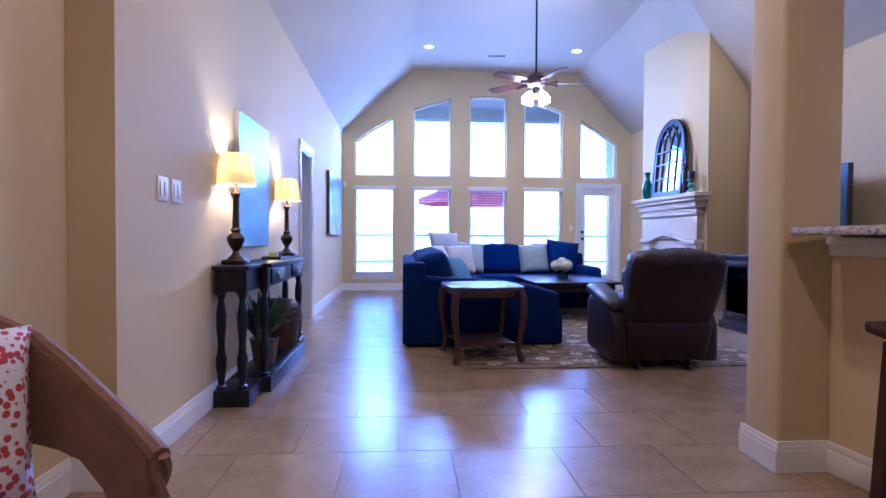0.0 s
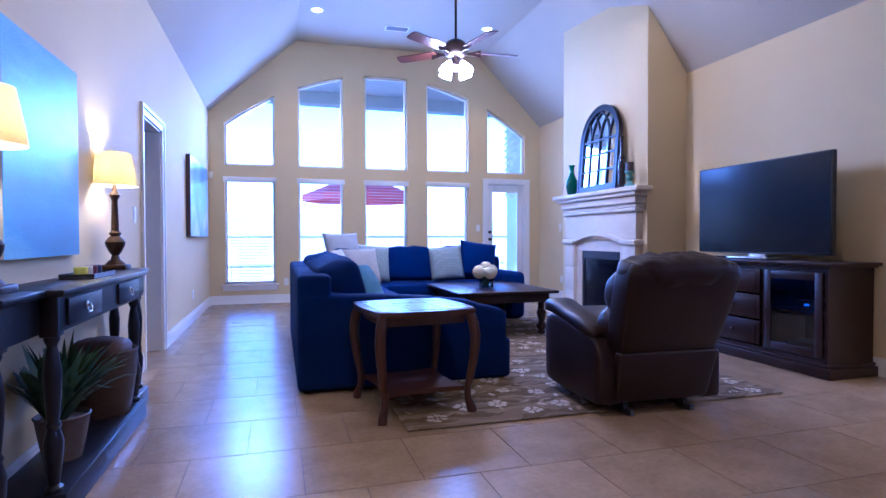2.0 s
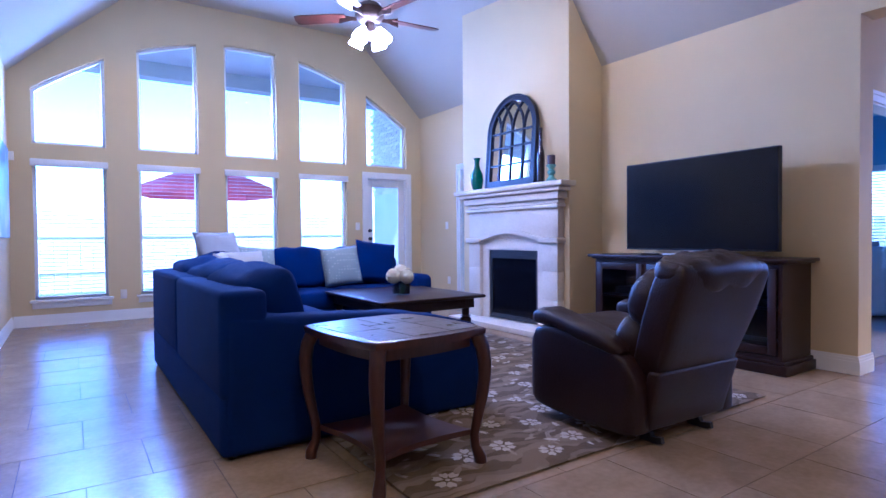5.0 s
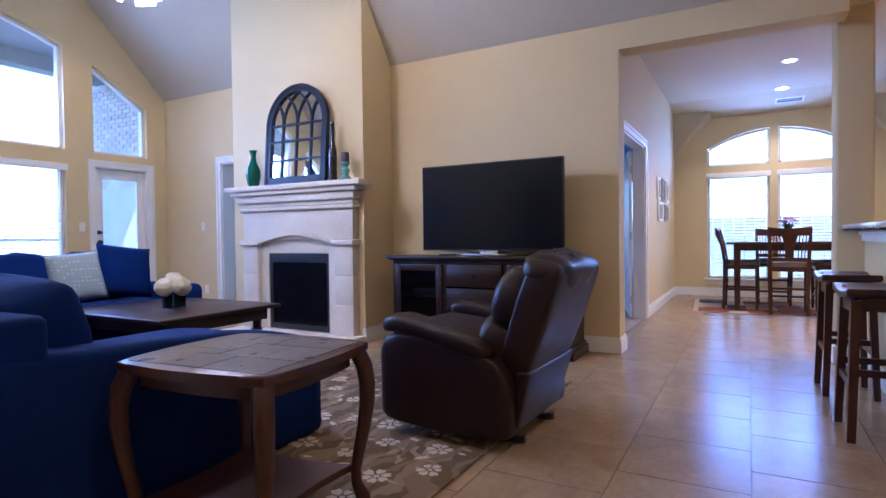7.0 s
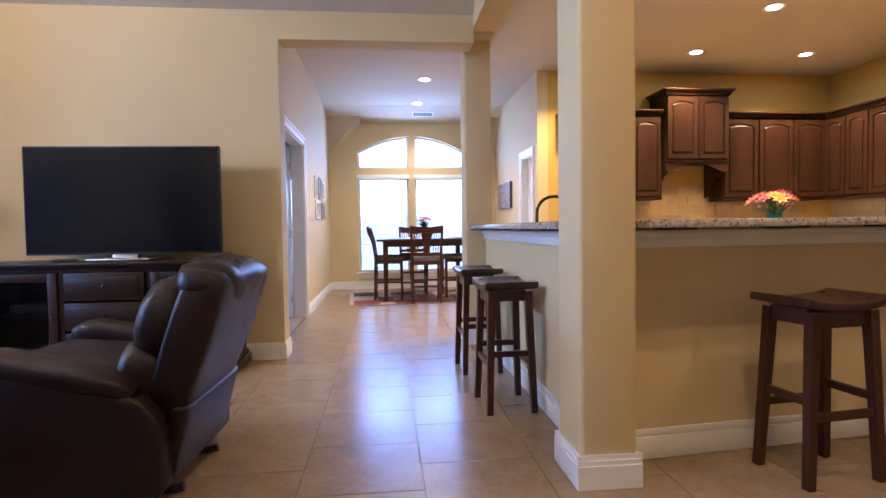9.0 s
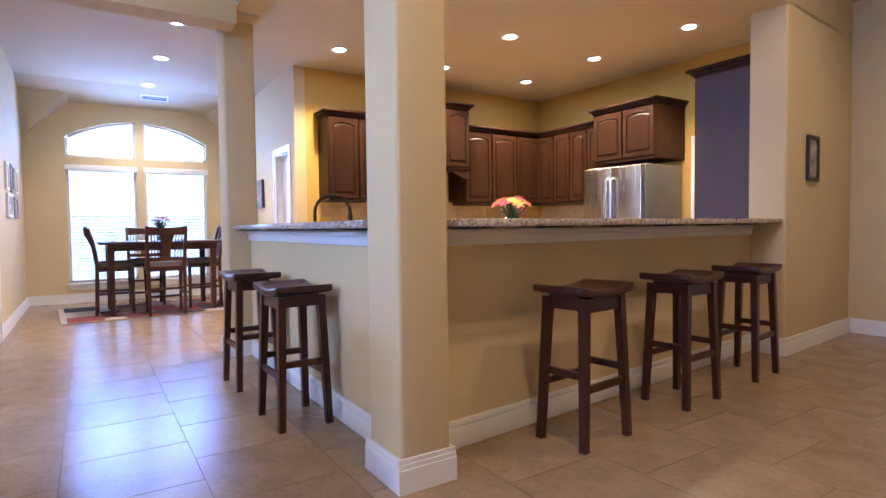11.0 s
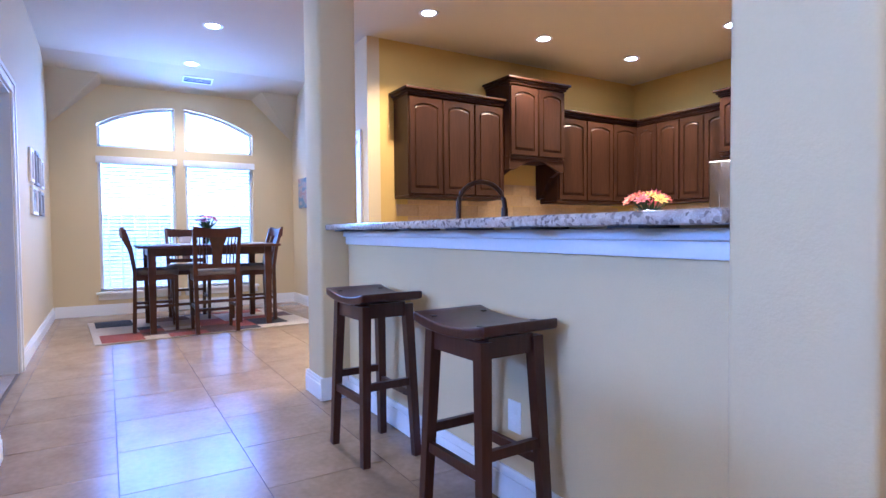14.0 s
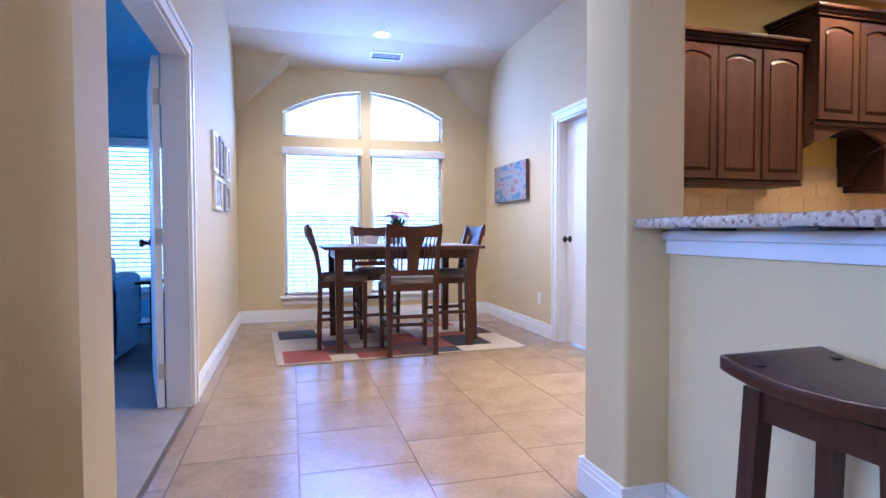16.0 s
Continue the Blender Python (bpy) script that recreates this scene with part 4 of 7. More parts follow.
# end table with a tiled top
def end_table(m):
    t = thing("end_table", "cherry wood end table with a slate-tiled top and shelf", "side table", m)
    W, D, H = 0.29, 0.305, 0.62

    def outline(w, d, bow, z, n=8):
        pts = []
        for (x0, y0), (x1, y1), nx, ny in (((-w, -d), (w, -d), 0, -1), ((w, -d), (w, d), 1, 0), ((w, d), (-w, d), 0, 1), ((-w, d), (-w, -d), -1, 0)):
            for i in range(n):
                u = i / n
                o = bow * (1 - (2 * u - 1) ** 2)
                pts.append((x0 + (x1 - x0) * u + nx * o, y0 + (y1 - y0) * u + ny * o, z))
        return pts
    bm = bmesh.new()
    hexa(bm, outline(W, D, 0.03, H - 0.035), outline(W, D, 0.03, H - 0.003))
    e = [e for e in bm.edges if abs(e.verts[0].co.z - e.verts[1].co.z) < 1e-4]
    bmesh.ops.bevel(bm, geom=e, offset=0.012, segments=3, profile=0.6, affect="EDGES")
    part("tabletop", bm, CHERRY, t)
    bm = bmesh.new()
    hexa(bm, outline(W - 0.05, D - 0.05, 0.022, H - 0.09), outline(W - 0.05, D - 0.05, 0.022, H - 0.035))
    part("apron", bm, CHERRY, t)
    # slate pieces of mixed sizes
    for i, (x0, x1, y0, y1) in enumerate(((-0.265, -0.09, -0.28, -0.03), (-0.09, 0.11, -0.28, -0.11), (0.11, 0.265, -0.28, 0.0), (-0.09, 0.11, -0.11, 0.065), (-0.265, -0.09, -0.03, 0.13), (-0.09, -0.02, 0.065, 0.13), (-0.265, -0.02, 0.13, 0.28), (-0.02, 0.11, 0.065, 0.28), (0.11, 0.265, 0.0, 0.15), (0.11, 0.265, 0.15, 0.28))):
        bm = bmesh.new()
        box(bm, x0 + 0.0016, x1 - 0.0016, y0 + 0.0016, y1 - 0.0016, H - 0.006, H - 0.0012 + 0.0005 * (i % 3), 0.0008, 1)
        part("tile", bm, SLATE, t, "" if i else "brown slate tile", smooth=False)
    bm = bmesh.new()
    hexa(bm, outline(W - 0.045, D - 0.05, -0.03, 0.13), outline(W - 0.045, D - 0.05, -0.03, 0.155))
    part("shelf", bm, CHERRY, t)
    for sx in (-1, 1):
        for sy in (-1, 1):
            path = [(0.012, 0.0), (0.010, 0.03), (-0.006, 0.085), (-0.008, 0.14), (0.004, 0.22), (0.016, 0.30), (0.025, 0.39), (0.026, 0.46), (0.018, 0.53), (0.0, H - 0.035)]
            bm = bmesh.new()
            x, y = sx * (W - 0.03), sy * (D - 0.03)
            tube(bm, [(x + sx * o, y + sy * o, z) for o, z in path], [0.027, 0.028, 0.021, 0.021, 0.023, 0.026, 0.029, 0.031, 0.032, 0.032], 14)
            part("leg", bm, CHERRY, t)
    return t


SLATE = mat("brown slate", (0.045, 0.030, 0.024), (0.11, 0.08, 0.062), 8, 0.22, 0.2, 40, rough2=0.36)
vary(SLATE, 0.25)
end_table(place(1.285, 5.45, 0, 6))


def turned(z0, z1, r):
    """A turned leg's profile between two heights."""
    h = z1 - z0
    pr = [(0.62, 0), (0.75, 0.03), (0.62, 0.07), (0.45, 0.10), (0.8, 0.16), (0.95, 0.22), (0.8, 0.29), (0.5, 0.33), (0.62, 0.36), (0.5, 0.39), (0.75, 0.52), (0.9, 0.62), (0.85, 0.68), (0.55, 0.72), (0.9, 0.745), (0.55, 0.77)]
    return [(r * a, z0 + h * b * 0.98) for a, b in pr] + [(r * 0.6, z1)]


# coffee table
t = thing("coffee_table", "large dark cherry coffee table with turned legs", "coffee table", place(0.0, 0.15))
bm = bmesh.new()
box(bm, 2.22, 3.32, 7.2, 8.56, 0.445, 0.475, 0.01, 3)
part("tabletop", bm, ESPRESSO, t)
part("apron", B(2.30, 3.24, 7.28, 8.48, 0.35, 0.445, bev=0.004), ESPRESSO, t)
for x, y in ((2.36, 7.34), (3.18, 7.34), (2.36, 8.42), (3.18, 8.42)):
    bm = bmesh.new()
    lathe(bm, turned(0.012, 0.37, 0.06), x, y, 18)
    part("leg", bm, ESPRESSO, t)
# flowers in a glass cube
t = thing("flower_vase", "white hydrangea flowers in a square glass vase", "vase", place(2.70, 7.88, 0.475) @ Matrix.Scale(1.22, 4))
bm = bmesh.new()
box(bm, -0.05, 0.05, -0.05, 0.05, 0.001, 0.008)
for x0, x1, y0, y1 in ((-0.05, -0.046, -0.05, 0.05), (0.046, 0.05, -0.05, 0.05), (-0.046, 0.046, -0.05, -0.046), (-0.046, 0.046, 0.046, 0.05)):
    box(bm, x0, x1, y0, y1, 0.008, 0.10)
part("vase", bm, glassy("vase glass", (0.8, 0.86, 0.85)), t, "clear square glass")
LEAF = mat("leaf green", (0.02, 0.05, 0.015), (0.05, 0.10, 0.03), 12, 0.5, 0.2, 80)
bm = bmesh.new()
for k in range(9):
    a = k * 2.4
    tube(bm, [(0.02 * math.cos(a), 0.02 * math.sin(a), 0.01), (0.035 * math.cos(a), 0.035 * math.sin(a), 0.13)], 0.006, 5)
part("stem", bm, LEAF, t)


def petals(bm, c, rad, size, count, rnd):
    """A ball-like head of many small four-petalled florets."""
    for _ in range(count):
        d = Vector((rnd.gauss(0, 1), rnd.gauss(0, 1), rnd.gauss(0, 1))).normalized()
        q = d.to_track_quat("Z", "Y").to_matrix().to_4x4()
        m = Matrix.Translation(Vector(c) + d * rad * rnd.uniform(0.9, 1.05)) @ q @ Matrix.Rotation(rnd.random() * 3, 4, "Z")
        for k in range(4):
            r = Matrix.Rotation(k * math.pi / 2, 4, "Z")
            pts = [(0, 0, 0), (size, -size * 0.55, size * 0.2), (size * 1.5, 0, size * 0.1), (size, size * 0.55, size * 0.2)]
            bm.faces.new([bm.verts.new(m @ r @ Vector(p)) for p in pts])


PETALW = mat("white petals", (0.70, 0.64, 0.44), (0.84, 0.79, 0.60), 20, 0.7, 0, 60)
rnd = random.Random(3)
for c, r in (((-0.065, 0.0, 0.145), 0.056), ((0.06, 0.03, 0.148), 0.055), ((0.015, -0.06, 0.142), 0.055), ((0.0, 0.055, 0.15), 0.052), ((0.0, 0.0, 0.178), 0.054)):
    bm = bmesh.new()
    petals(bm, c, r, 0.012, 170, rnd)
    bmesh.ops.create_icosphere(bm, subdivisions=2, radius=r * 0.9, matrix=Matrix.Translation(c))
    part("flower_head", bm, PETALW, t, "white hydrangea head", smooth=False)


# rug with pale blossoms
def floral_rug():
    m = mat("floral rug", (0.085, 0.059, 0.027), (0.14, 0.098, 0.048), 14, 0.95, 0.6, 240)
    n, l = m.node_tree.nodes, m.node_tree.links
    p = n["Principled BSDF"]
    base = p.inputs["Base Color"].links[0].from_socket
    co = n.new("ShaderNodeTexCoord")
    warp = n.new("ShaderNodeTexNoise")
    warp.inputs["Scale"].default_value = 5
    va = n.new("ShaderNodeVectorMath")
    va.operation = "MULTIPLY_ADD"
    va.inputs[1].default_value = (0.22, 0.22, 0)
    l.new(co.outputs["Object"], warp.inputs[0]), l.new(warp.outputs["Color"], va.inputs[0]), l.new(co.outputs["Object"], va.inputs[2])
    last = base
    for scale, lo, hi, col in ((3.2, 0.0, 0.05, (0.22, 0.165, 0.10)), (4.6, 0.0, 0.05, (0.18, 0.13, 0.075))):
        w = n.new("ShaderNodeTexWave")
        w.wave_type, w.inputs["Scale"].default_value, w.inputs["Distortion"].default_value = "RINGS", scale * 0.5, 9
        w.inputs["Detail"].default_value = 1
        r, mx = n.new("ShaderNodeValToRGB"), n.new("ShaderNodeMix")
        r.color_ramp.elements[0].position, r.color_ramp.elements[1].position = 0.72, 0.78
        mx.data_type = "RGBA"
        l.new(va.outputs[0], w.inputs["Vector"]), l.new(w.outputs["Fac"], r.inputs[0]), l.new(r.outputs[0], mx.inputs[0]), l.new(last, mx.inputs[6])
        mx.inputs[7].default_value = (*col, 1)
        last = mx.outputs[2]
    l.new(last, p.inputs["Base Color"])
    return m


RUGM = floral_rug()
RUGW = mat("rug blossom wool", (0.46, 0.40, 0.32), (0.58, 0.52, 0.43), 20, 0.95, 0.6, 240)
t = thing("living_room_rug", "taupe area rug with cream blossoms", "rug", place(1.15, 4.98))
RW, RL = 2.52, 3.6
part("rug_body", B(0, RW, 0, RL, 0.001, 0.011, bev=0.004), RUGM, t)
rnd = random.Random(8)
spots = []
while len(spots) < 110:
    c = (rnd.uniform(0.08, RW - 0.08), rnd.uniform(0.08, RL - 0.08))
    if all((c[0] - q[0]) ** 2 + (c[1] - q[1]) ** 2 > 0.036 for q in spots):
        spots.append(c)
for cx, cy in spots:
    bm = bmesh.new()
    a0, s = rnd.random() * 3, rnd.uniform(0.045, 0.08)
    for k in range(6):
        a = a0 + k * math.pi / 3 + rnd.uniform(-0.12, 0.12)
        u, v = Vector((math.cos(a), math.sin(a), 0)), Vector((-math.sin(a), math.cos(a), 0))
        g = s * rnd.uniform(0.8, 1.15)
        ring = [(0.28, -0.06), (0.62, -0.30), (0.95, -0.22), (0.86, 0.0), (0.98, 0.20), (0.62, 0.30), (0.28, 0.06)]
        bm.faces.new([bm.verts.new(Vector((cx, cy, 0.0125 + 0.0003 * k)) + u * g * p + v * g * q) for p, q in ring])
    ring = [(cx + 0.17 * s * math.cos(i * 0.9), cy + 0.17 * s * math.sin(i * 0.9), 0.0128) for i in range(7)]
    bm.faces.new([bm.verts.new(q) for q in ring])
    part("blossom", bm, RUGW, t, smooth=False)
RUGT = mat("rug leaf wool", (0.24, 0.185, 0.12), (0.34, 0.27, 0.18), 20, 0.95, 0.6, 240)
for count, wool, words in ((420, RUGT, "tan wool leaves and stems"), (150, RUGW, "small cream wool leaves")):
    bm = bmesh.new()
    for _ in range(count):
        x, y, a, g = rnd.uniform(0.06, RW - 0.06), rnd.uniform(0.06, RL - 0.06), rnd.random() * 6.3, rnd.uniform(0.5, 1.2)
        pts = [(-0.04, 0), (-0.01, 0.016), (0.045, 0.012), (0.03, -0.004), (0.05, -0.016), (-0.005, -0.014)]
        bm.faces.new([bm.verts.new((x + g * (px * math.cos(a) - py * math.sin(a)), y + g * (px * math.sin(a) + py * math.cos(a)), 0.0116 if wool is RUGT else 0.012)) for px, py in pts])
    tagged(part("leaf_pattern", bm, wool, t, words, smooth=False), kind="stuff")

# television
t = thing("television", "large flat black television on a low stand, switched off", "television", place(4.45, 5.94, 0.845, -1))
part("housing", B(-0.02, 0.025, -0.687, 0.687, 0.042, 0.83, bev=0.006), BLACK, t)
part("screen", B(-0.0225, -0.0195, -0.677, 0.677, 0.056, 0.82), SCREEN, t, "dark glossy screen")
part("stand", B(-0.13, 0.13, -0.22, 0.22, 0.001, 0.014, bev=0.004), NICKEL, t, "brushed metal base")
part("neck", B(-0.015, 0.02, -0.09, 0.09, 0.014, 0.09, bev=0.004), NICKEL, t)
part("rear_cover", B(0.025, 0.06, -0.5, 0.5, 0.15, 0.7, bev=0.015), BLACK, t)

# media console
t = thing("media_console", "dark wood media console with glass doors and drawers", "cabinet", place(4.74, 5.17))
MX0 = -0.45
L = 1.70
for q in ((MX0, -0.01, 0, 0.03, 0.1, 0.8), (MX0, -0.01, L - 0.03, L, 0.1, 0.8), (-0.03, -0.01, 0.03, L - 0.03, 0.1, 0.8), (MX0, -0.03, 0.03, L - 0.03, 0.1, 0.13), (MX0, -0.03, 0.03, L - 0.03, 0.77, 0.8),
          (MX0, -0.03, 0.54, 0.57, 0.13, 0.77), (MX0, -0.03, 1.13, 1.16, 0.13, 0.77)):
    part("panel", B(*q), ESPRESSO, t, smooth=False)
for y0, y1 in ((0.03, 0.54), (1.16, L - 0.03)):
    part("shelf", B(MX0 + 0.02, -0.03, y0, y1, 0.44, 0.46), ESPRESSO, t, smooth=False)
bm = bmesh.new()
box(bm, MX0 - 0.05, -0.005, -0.06, L + 0.06, 0.815, 0.84, 0.006)
box(bm, MX0 - 0.025, -0.005, -0.03, L + 0.03, 0.8, 0.815, 0.004)
part("top", bm, ESPRESSO, t)
bm = bmesh.new()
box(bm, MX0 - 0.03, -0.005, -0.04, L + 0.04, 0.0, 0.075, 0.008)
box(bm, MX0 - 0.015, -0.005, -0.02, L + 0.02, 0.075, 0.1, 0.006)
part("plinth", bm, ESPRESSO, t)
for k in range(3):
    z = 0.145 + k * 0.212
    bm = bmesh.new()
    box(bm, MX0 - 0.016, MX0 - 0.001, 0.58, 1.12, z, z + 0.195, 0.004)
    box(bm, MX0 - 0.022, MX0 - 0.016, 0.62, 1.08, z + 0.03, z + 0.165, 0.003)
    dr = part("drawer", bm, ESPRESSO, t)
    bm = bmesh.new()
    bmesh.ops.create_icosphere(bm, subdivisions=2, radius=0.014, matrix=Matrix.Translation((MX0 - 0.032, 0.85, z + 0.098)))
    part("knob", bm, BRONZE, dr, "round dark knob")
for y0, y1 in ((0.035, 0.535), (1.165, L - 0.035)):
    bm = bmesh.new()
    for a, b, c, d in ((y0, y0 + 0.06, 0.14, 0.765), (y1 - 0.06, y1, 0.14, 0.765), (y0 + 0.06, y1 - 0.06, 0.14, 0.2), (y0 + 0.06, y1 - 0.06, 0.705, 0.765)):
        box(bm, MX0 - 0.018, MX0 - 0.001, a, b, c, d, 0.003)
    dr = part("door", bm, ESPRESSO, t)
    part("pane", B(MX0 - 0.01, MX0 - 0.007, y0 + 0.06, y1 - 0.06, 0.2, 0.705), GLASS, dr, smooth=False)
    bm = bmesh.new()
    yk = y1 - 0.03 if y0 < 0.5 else y0 + 0.03
    bmesh.ops.create_icosphere(bm, subdivisions=2, radius=0.012, matrix=Matrix.Translation((MX0 - 0.028, yk, 0.45)))
    part("knob", bm, BRONZE, dr)
for y, z, w in ((1.42, 0.13, 0.34), (1.42, 0.461, 0.30), (0.28, 0.13, 0.36), (0.28, 0.461, 0.26)):
    t2 = thing("media_player", "black electronics box on a console shelf", "electronics", place(4.53, 5.17 + y, z + 0.001), "boxes in the media console")
    part("case", B(-0.11, 0.11, -w / 2, w / 2, 0.008, 0.07, bev=0.004), BLACK, t2)
    if w == 0.26:
        part("display", B(-0.113, -0.1095, -0.02, 0.02, 0.034, 0.046), glow("blue display", (0.1, 0.3, 1.0), 0.08), t2, "small blue display")
    for a in (-0.08, 0.08):
        for b in (-w / 2 + 0.03, w / 2 - 0.03):
            part("foot", B(a - 0.01, a + 0.01, b - 0.01, b + 0.01, 0, 0.008), BLACK, t2)
t = thing("remote_control", "small black remote control on the console", "remote", place(4.42, 6.35, 0.841, 20))
part("body", B(-0.02, 0.02, -0.08, 0.08, 0, 0.016, bev=0.004), BLACK, t)
for k in range(4):
    part("button", B(-0.012, 0.012, -0.06 + k * 0.03, -0.048 + k * 0.03, 0.0155, 0.018), GREYCL, t)

# fireplace surround in cast stone
t = thing("fireplace", "cream cast-stone fireplace with a black firebox", "fireplace", Matrix.Diagonal((1, 1, 0.983, 1)))
FY0, FY1, FXF = 7.25, 8.75, 4.26
FM = (FY0 + FY1) / 2
for y0, y1 in ((FY0, FY0 + 0.22), (FY1 - 0.22, FY1)):
    for z0, z1 in ((0.06, 0.36), (0.362, 0.66), (0.662, 0.96)):
        part("pilaster_block", B(FXF - 0.10, FXF, y0, y1, z0, z1, bev=0.004), STONE, t)
    part("capital", B(FXF - 0.135, FXF, y0 - 0.03, y1 + 0.03, 0.96, 1.02, bev=0.015, seg=3), STONE, t)
bm = bmesh.new()
n = 16
ya, yb = FY0 + 0.22, FY1 - 0.22
for k in range(n):
    u0, u1 = ya + (yb - ya) * k / n, ya + (yb - ya) * (k + 1) / n
    arch = lambda u: 0.98 + 0.09 * math.cos((u - FM) / (yb - ya) * math.pi) ** 1.2 if abs(u - FM) < (yb - ya) / 2 - 1e-6 else 0.98
    a0, a1 = arch(u0), arch(u1)
    hexa(bm, [(FXF - 0.125, u0, a0), (FXF, u0, a0), (FXF, u1, a1), (FXF - 0.125, u1, a1)], [(FXF - 0.125, u0, a0 + 0.045), (FXF, u0, a0 + 0.045), (FXF, u1, a1 + 0.045), (FXF - 0.125, u1, a1 + 0.045)])
bmesh.ops.remove_doubles(bm, verts=bm.verts, dist=1e-5)
part("arch_moulding", bm, STONE, t, smooth=False)
bm = bmesh.new()
box(bm, FXF - 0.055, FXF, ya, FM - 0.415, 0.06, 1.06), box(bm, FXF - 0.055, FXF, FM + 0.415, yb, 0.06, 1.06), box(bm, FXF - 0.055, FXF, FM - 0.415, FM + 0.415, 0.88, 1.06)
part("inner_surround", bm, STONE, t, smooth=False)
part("frieze", B(FXF - 0.09, FXF, FY0, FY1, 1.025, 1.33, bev=0.004), STONE, t)
bm = bmesh.new()
for z0, z1, d, o in ((1.33, 1.375, 0.125, 0.03), (1.375, 1.42, 0.105, 0.015), (1.42, 1.50, 0.14, 0.05), (1.50, 1.545, 0.18, 0.10)):
    box(bm, FXF - d, FXF, FY0 - o, FY1 + o, z0, z1, 0.014, 3)
part("cornice", bm, STONE, t)
part("mantel_shelf", B(FXF - 0.21, FXF, FY0 - 0.17, FY1 + 0.17, 1.545, 1.60, bev=0.012, seg=3), STONE, t)
part("hearth", B(FXF - 0.36, FXF, FY0 - 0.08, FY1 + 0.08, 0.0, 0.06, bev=0.008), STONE, t)
bm = bmesh.new()
box(bm, FXF - 0.04, FXF - 0.002, FM - 0.415, FM - 0.375, 0.07, 0.875), box(bm, FXF - 0.04, FXF - 0.002, FM + 0.375, FM + 0.415, 0.07, 0.875), box(bm, FXF - 0.04, FXF - 0.002, FM - 0.375, FM + 0.375, 0.78, 0.875), box(bm, FXF - 0.04, FXF - 0.002, FM - 0.375, FM + 0.375, 0.07, 0.12)
fb = part("firebox_frame", bm, BLACK, t, "black metal firebox frame", smooth=False)
for k in range(4):
    part("louvre", B(FXF - 0.05, FXF - 0.03, FM - 0.37, FM + 0.37, 0.79 + k * 0.02, 0.80 + k * 0.02), BLACK, fb)
part("fire_glass", B(FXF - 0.03, FXF - 0.022, FM - 0.375, FM + 0.375, 0.12, 0.78), SCREEN, t, "dark glass firebox front")

# arched mirror leaning over the mantel
MW, MH = 0.82, 1.02
t = thing("arched_mirror", "arched dark wooden window-pane mirror on the mantel", "mirror", pose(4.12, 7.94, 1.576, 0, 4.5, 0))
half, spring = MW / 2, MH - MW / 2


def arch_line(r, n=24):
    return [(0, -r, 0.0)] + [(0, -r * math.cos(math.pi * k / n), spring + r * math.sin(math.pi * k / n)) for k in range(n + 1)] + [(0, r, 0.0)]


bm = bmesh.new()
bar(bm, arch_line(half - 0.035), 0.07, 0.035, (1, 0, 0))
bar(bm, arch_line(half - 0.012), 0.024, 0.05, (1, 0, 0))
bar(bm, [(0, -half + 0.03, 0.035), (0, half - 0.03, 0.035)], 0.07, 0.035, (1, 0, 0))
part("frame", bm, BLACKWOOD, t)
bm = bmesh.new()
ring = arch_line(half - 0.05)
hexa(bm, [(0.006, y, max(z, 0.04)) for _, y, z in ring], [(0.010, y, max(z, 0.04)) for _, y, z in ring])
part("mirror_glass", bm, MIRROR, t, "silvered mirror glass", smooth=False)
bm = bmesh.new()
for k in (-1, 0, 1):
    bar(bm, [(0, k * 0.19, 0.05), (0, k * 0.19, spring)], 0.018, 0.022, (1, 0, 0))
    for s in (-1, 1):
        c = k * 0.19 + s * 0.38
        pts = [(0, c - s * 0.38 * math.cos(math.radians(a)), spring + 0.38 * math.sin(math.radians(a))) for a in range(0, 91, 9)]
        pts = [p for p in pts if p[1] ** 2 + (p[2] - spring) ** 2 < (half - 0.05) ** 2]
        if len(pts) > 1:
            bar(bm, pts, 0.016, 0.02, (1, 0, 0))
for z in (0.05 + 0.195, 0.05 + 0.39, spring):
    bar(bm, [(0, -half + 0.05, z), (0, half - 0.05, z)], 0.018, 0.022, (1, 0, 0))
part("muntins", bm, BLACKWOOD, t, "dark wooden glazing bars")

GREENV = mat("green glazed glass", (0.004, 0.06, 0.035), (0.01, 0.12, 0.07), 6, 0.06, 0, 40, rough2=0.12)
t = thing("green_vase", "tall emerald green glass vase on the mantel", "vase", place(4.14, 8.55, 1.575) @ Matrix.Scale(1.22, 4))
bm = bmesh.new()
lathe(bm, [(0.035, 0), (0.05, 0.02), (0.064, 0.09), (0.06, 0.15), (0.032, 0.21), (0.024, 0.25), (0.026, 0.29), (0.036, 0.315), (0.032, 0.315), (0.022, 0.29), (0.02, 0.25)], seg=24)
part("body", bm, GREENV, t)
t = thing("tall_bottle", "tall slim dark bottle on the mantel", "bottle", place(4.13, 7.45, 1.575) @ Matrix.Scale(1.15, 4))
bm = bmesh.new()
lathe(bm, [(0.034, 0), (0.036, 0.02), (0.036, 0.22), (0.03, 0.28), (0.014, 0.34), (0.013, 0.46), (0.017, 0.47), (0.016, 0.49)], seg=18)
part("body", bm, mat("dark brown glass", (0.012, 0.008, 0.008), (0.03, 0.02, 0.018), 30, 0.1, 0.3, 60), t)
t = thing("candle_holder", "turned mint-green candle holder with a dark candle", "candle holder", place(4.11, 7.28, 1.575) @ Matrix.Scale(1.2, 4))
bm = bmesh.new()
lathe(bm, [(0.045, 0), (0.045, 0.012), (0.028, 0.025), (0.02, 0.045), (0.034, 0.065), (0.034, 0.08), (0.02, 0.095), (0.03, 0.115), (0.042, 0.125), (0.042, 0.135)], seg=22)
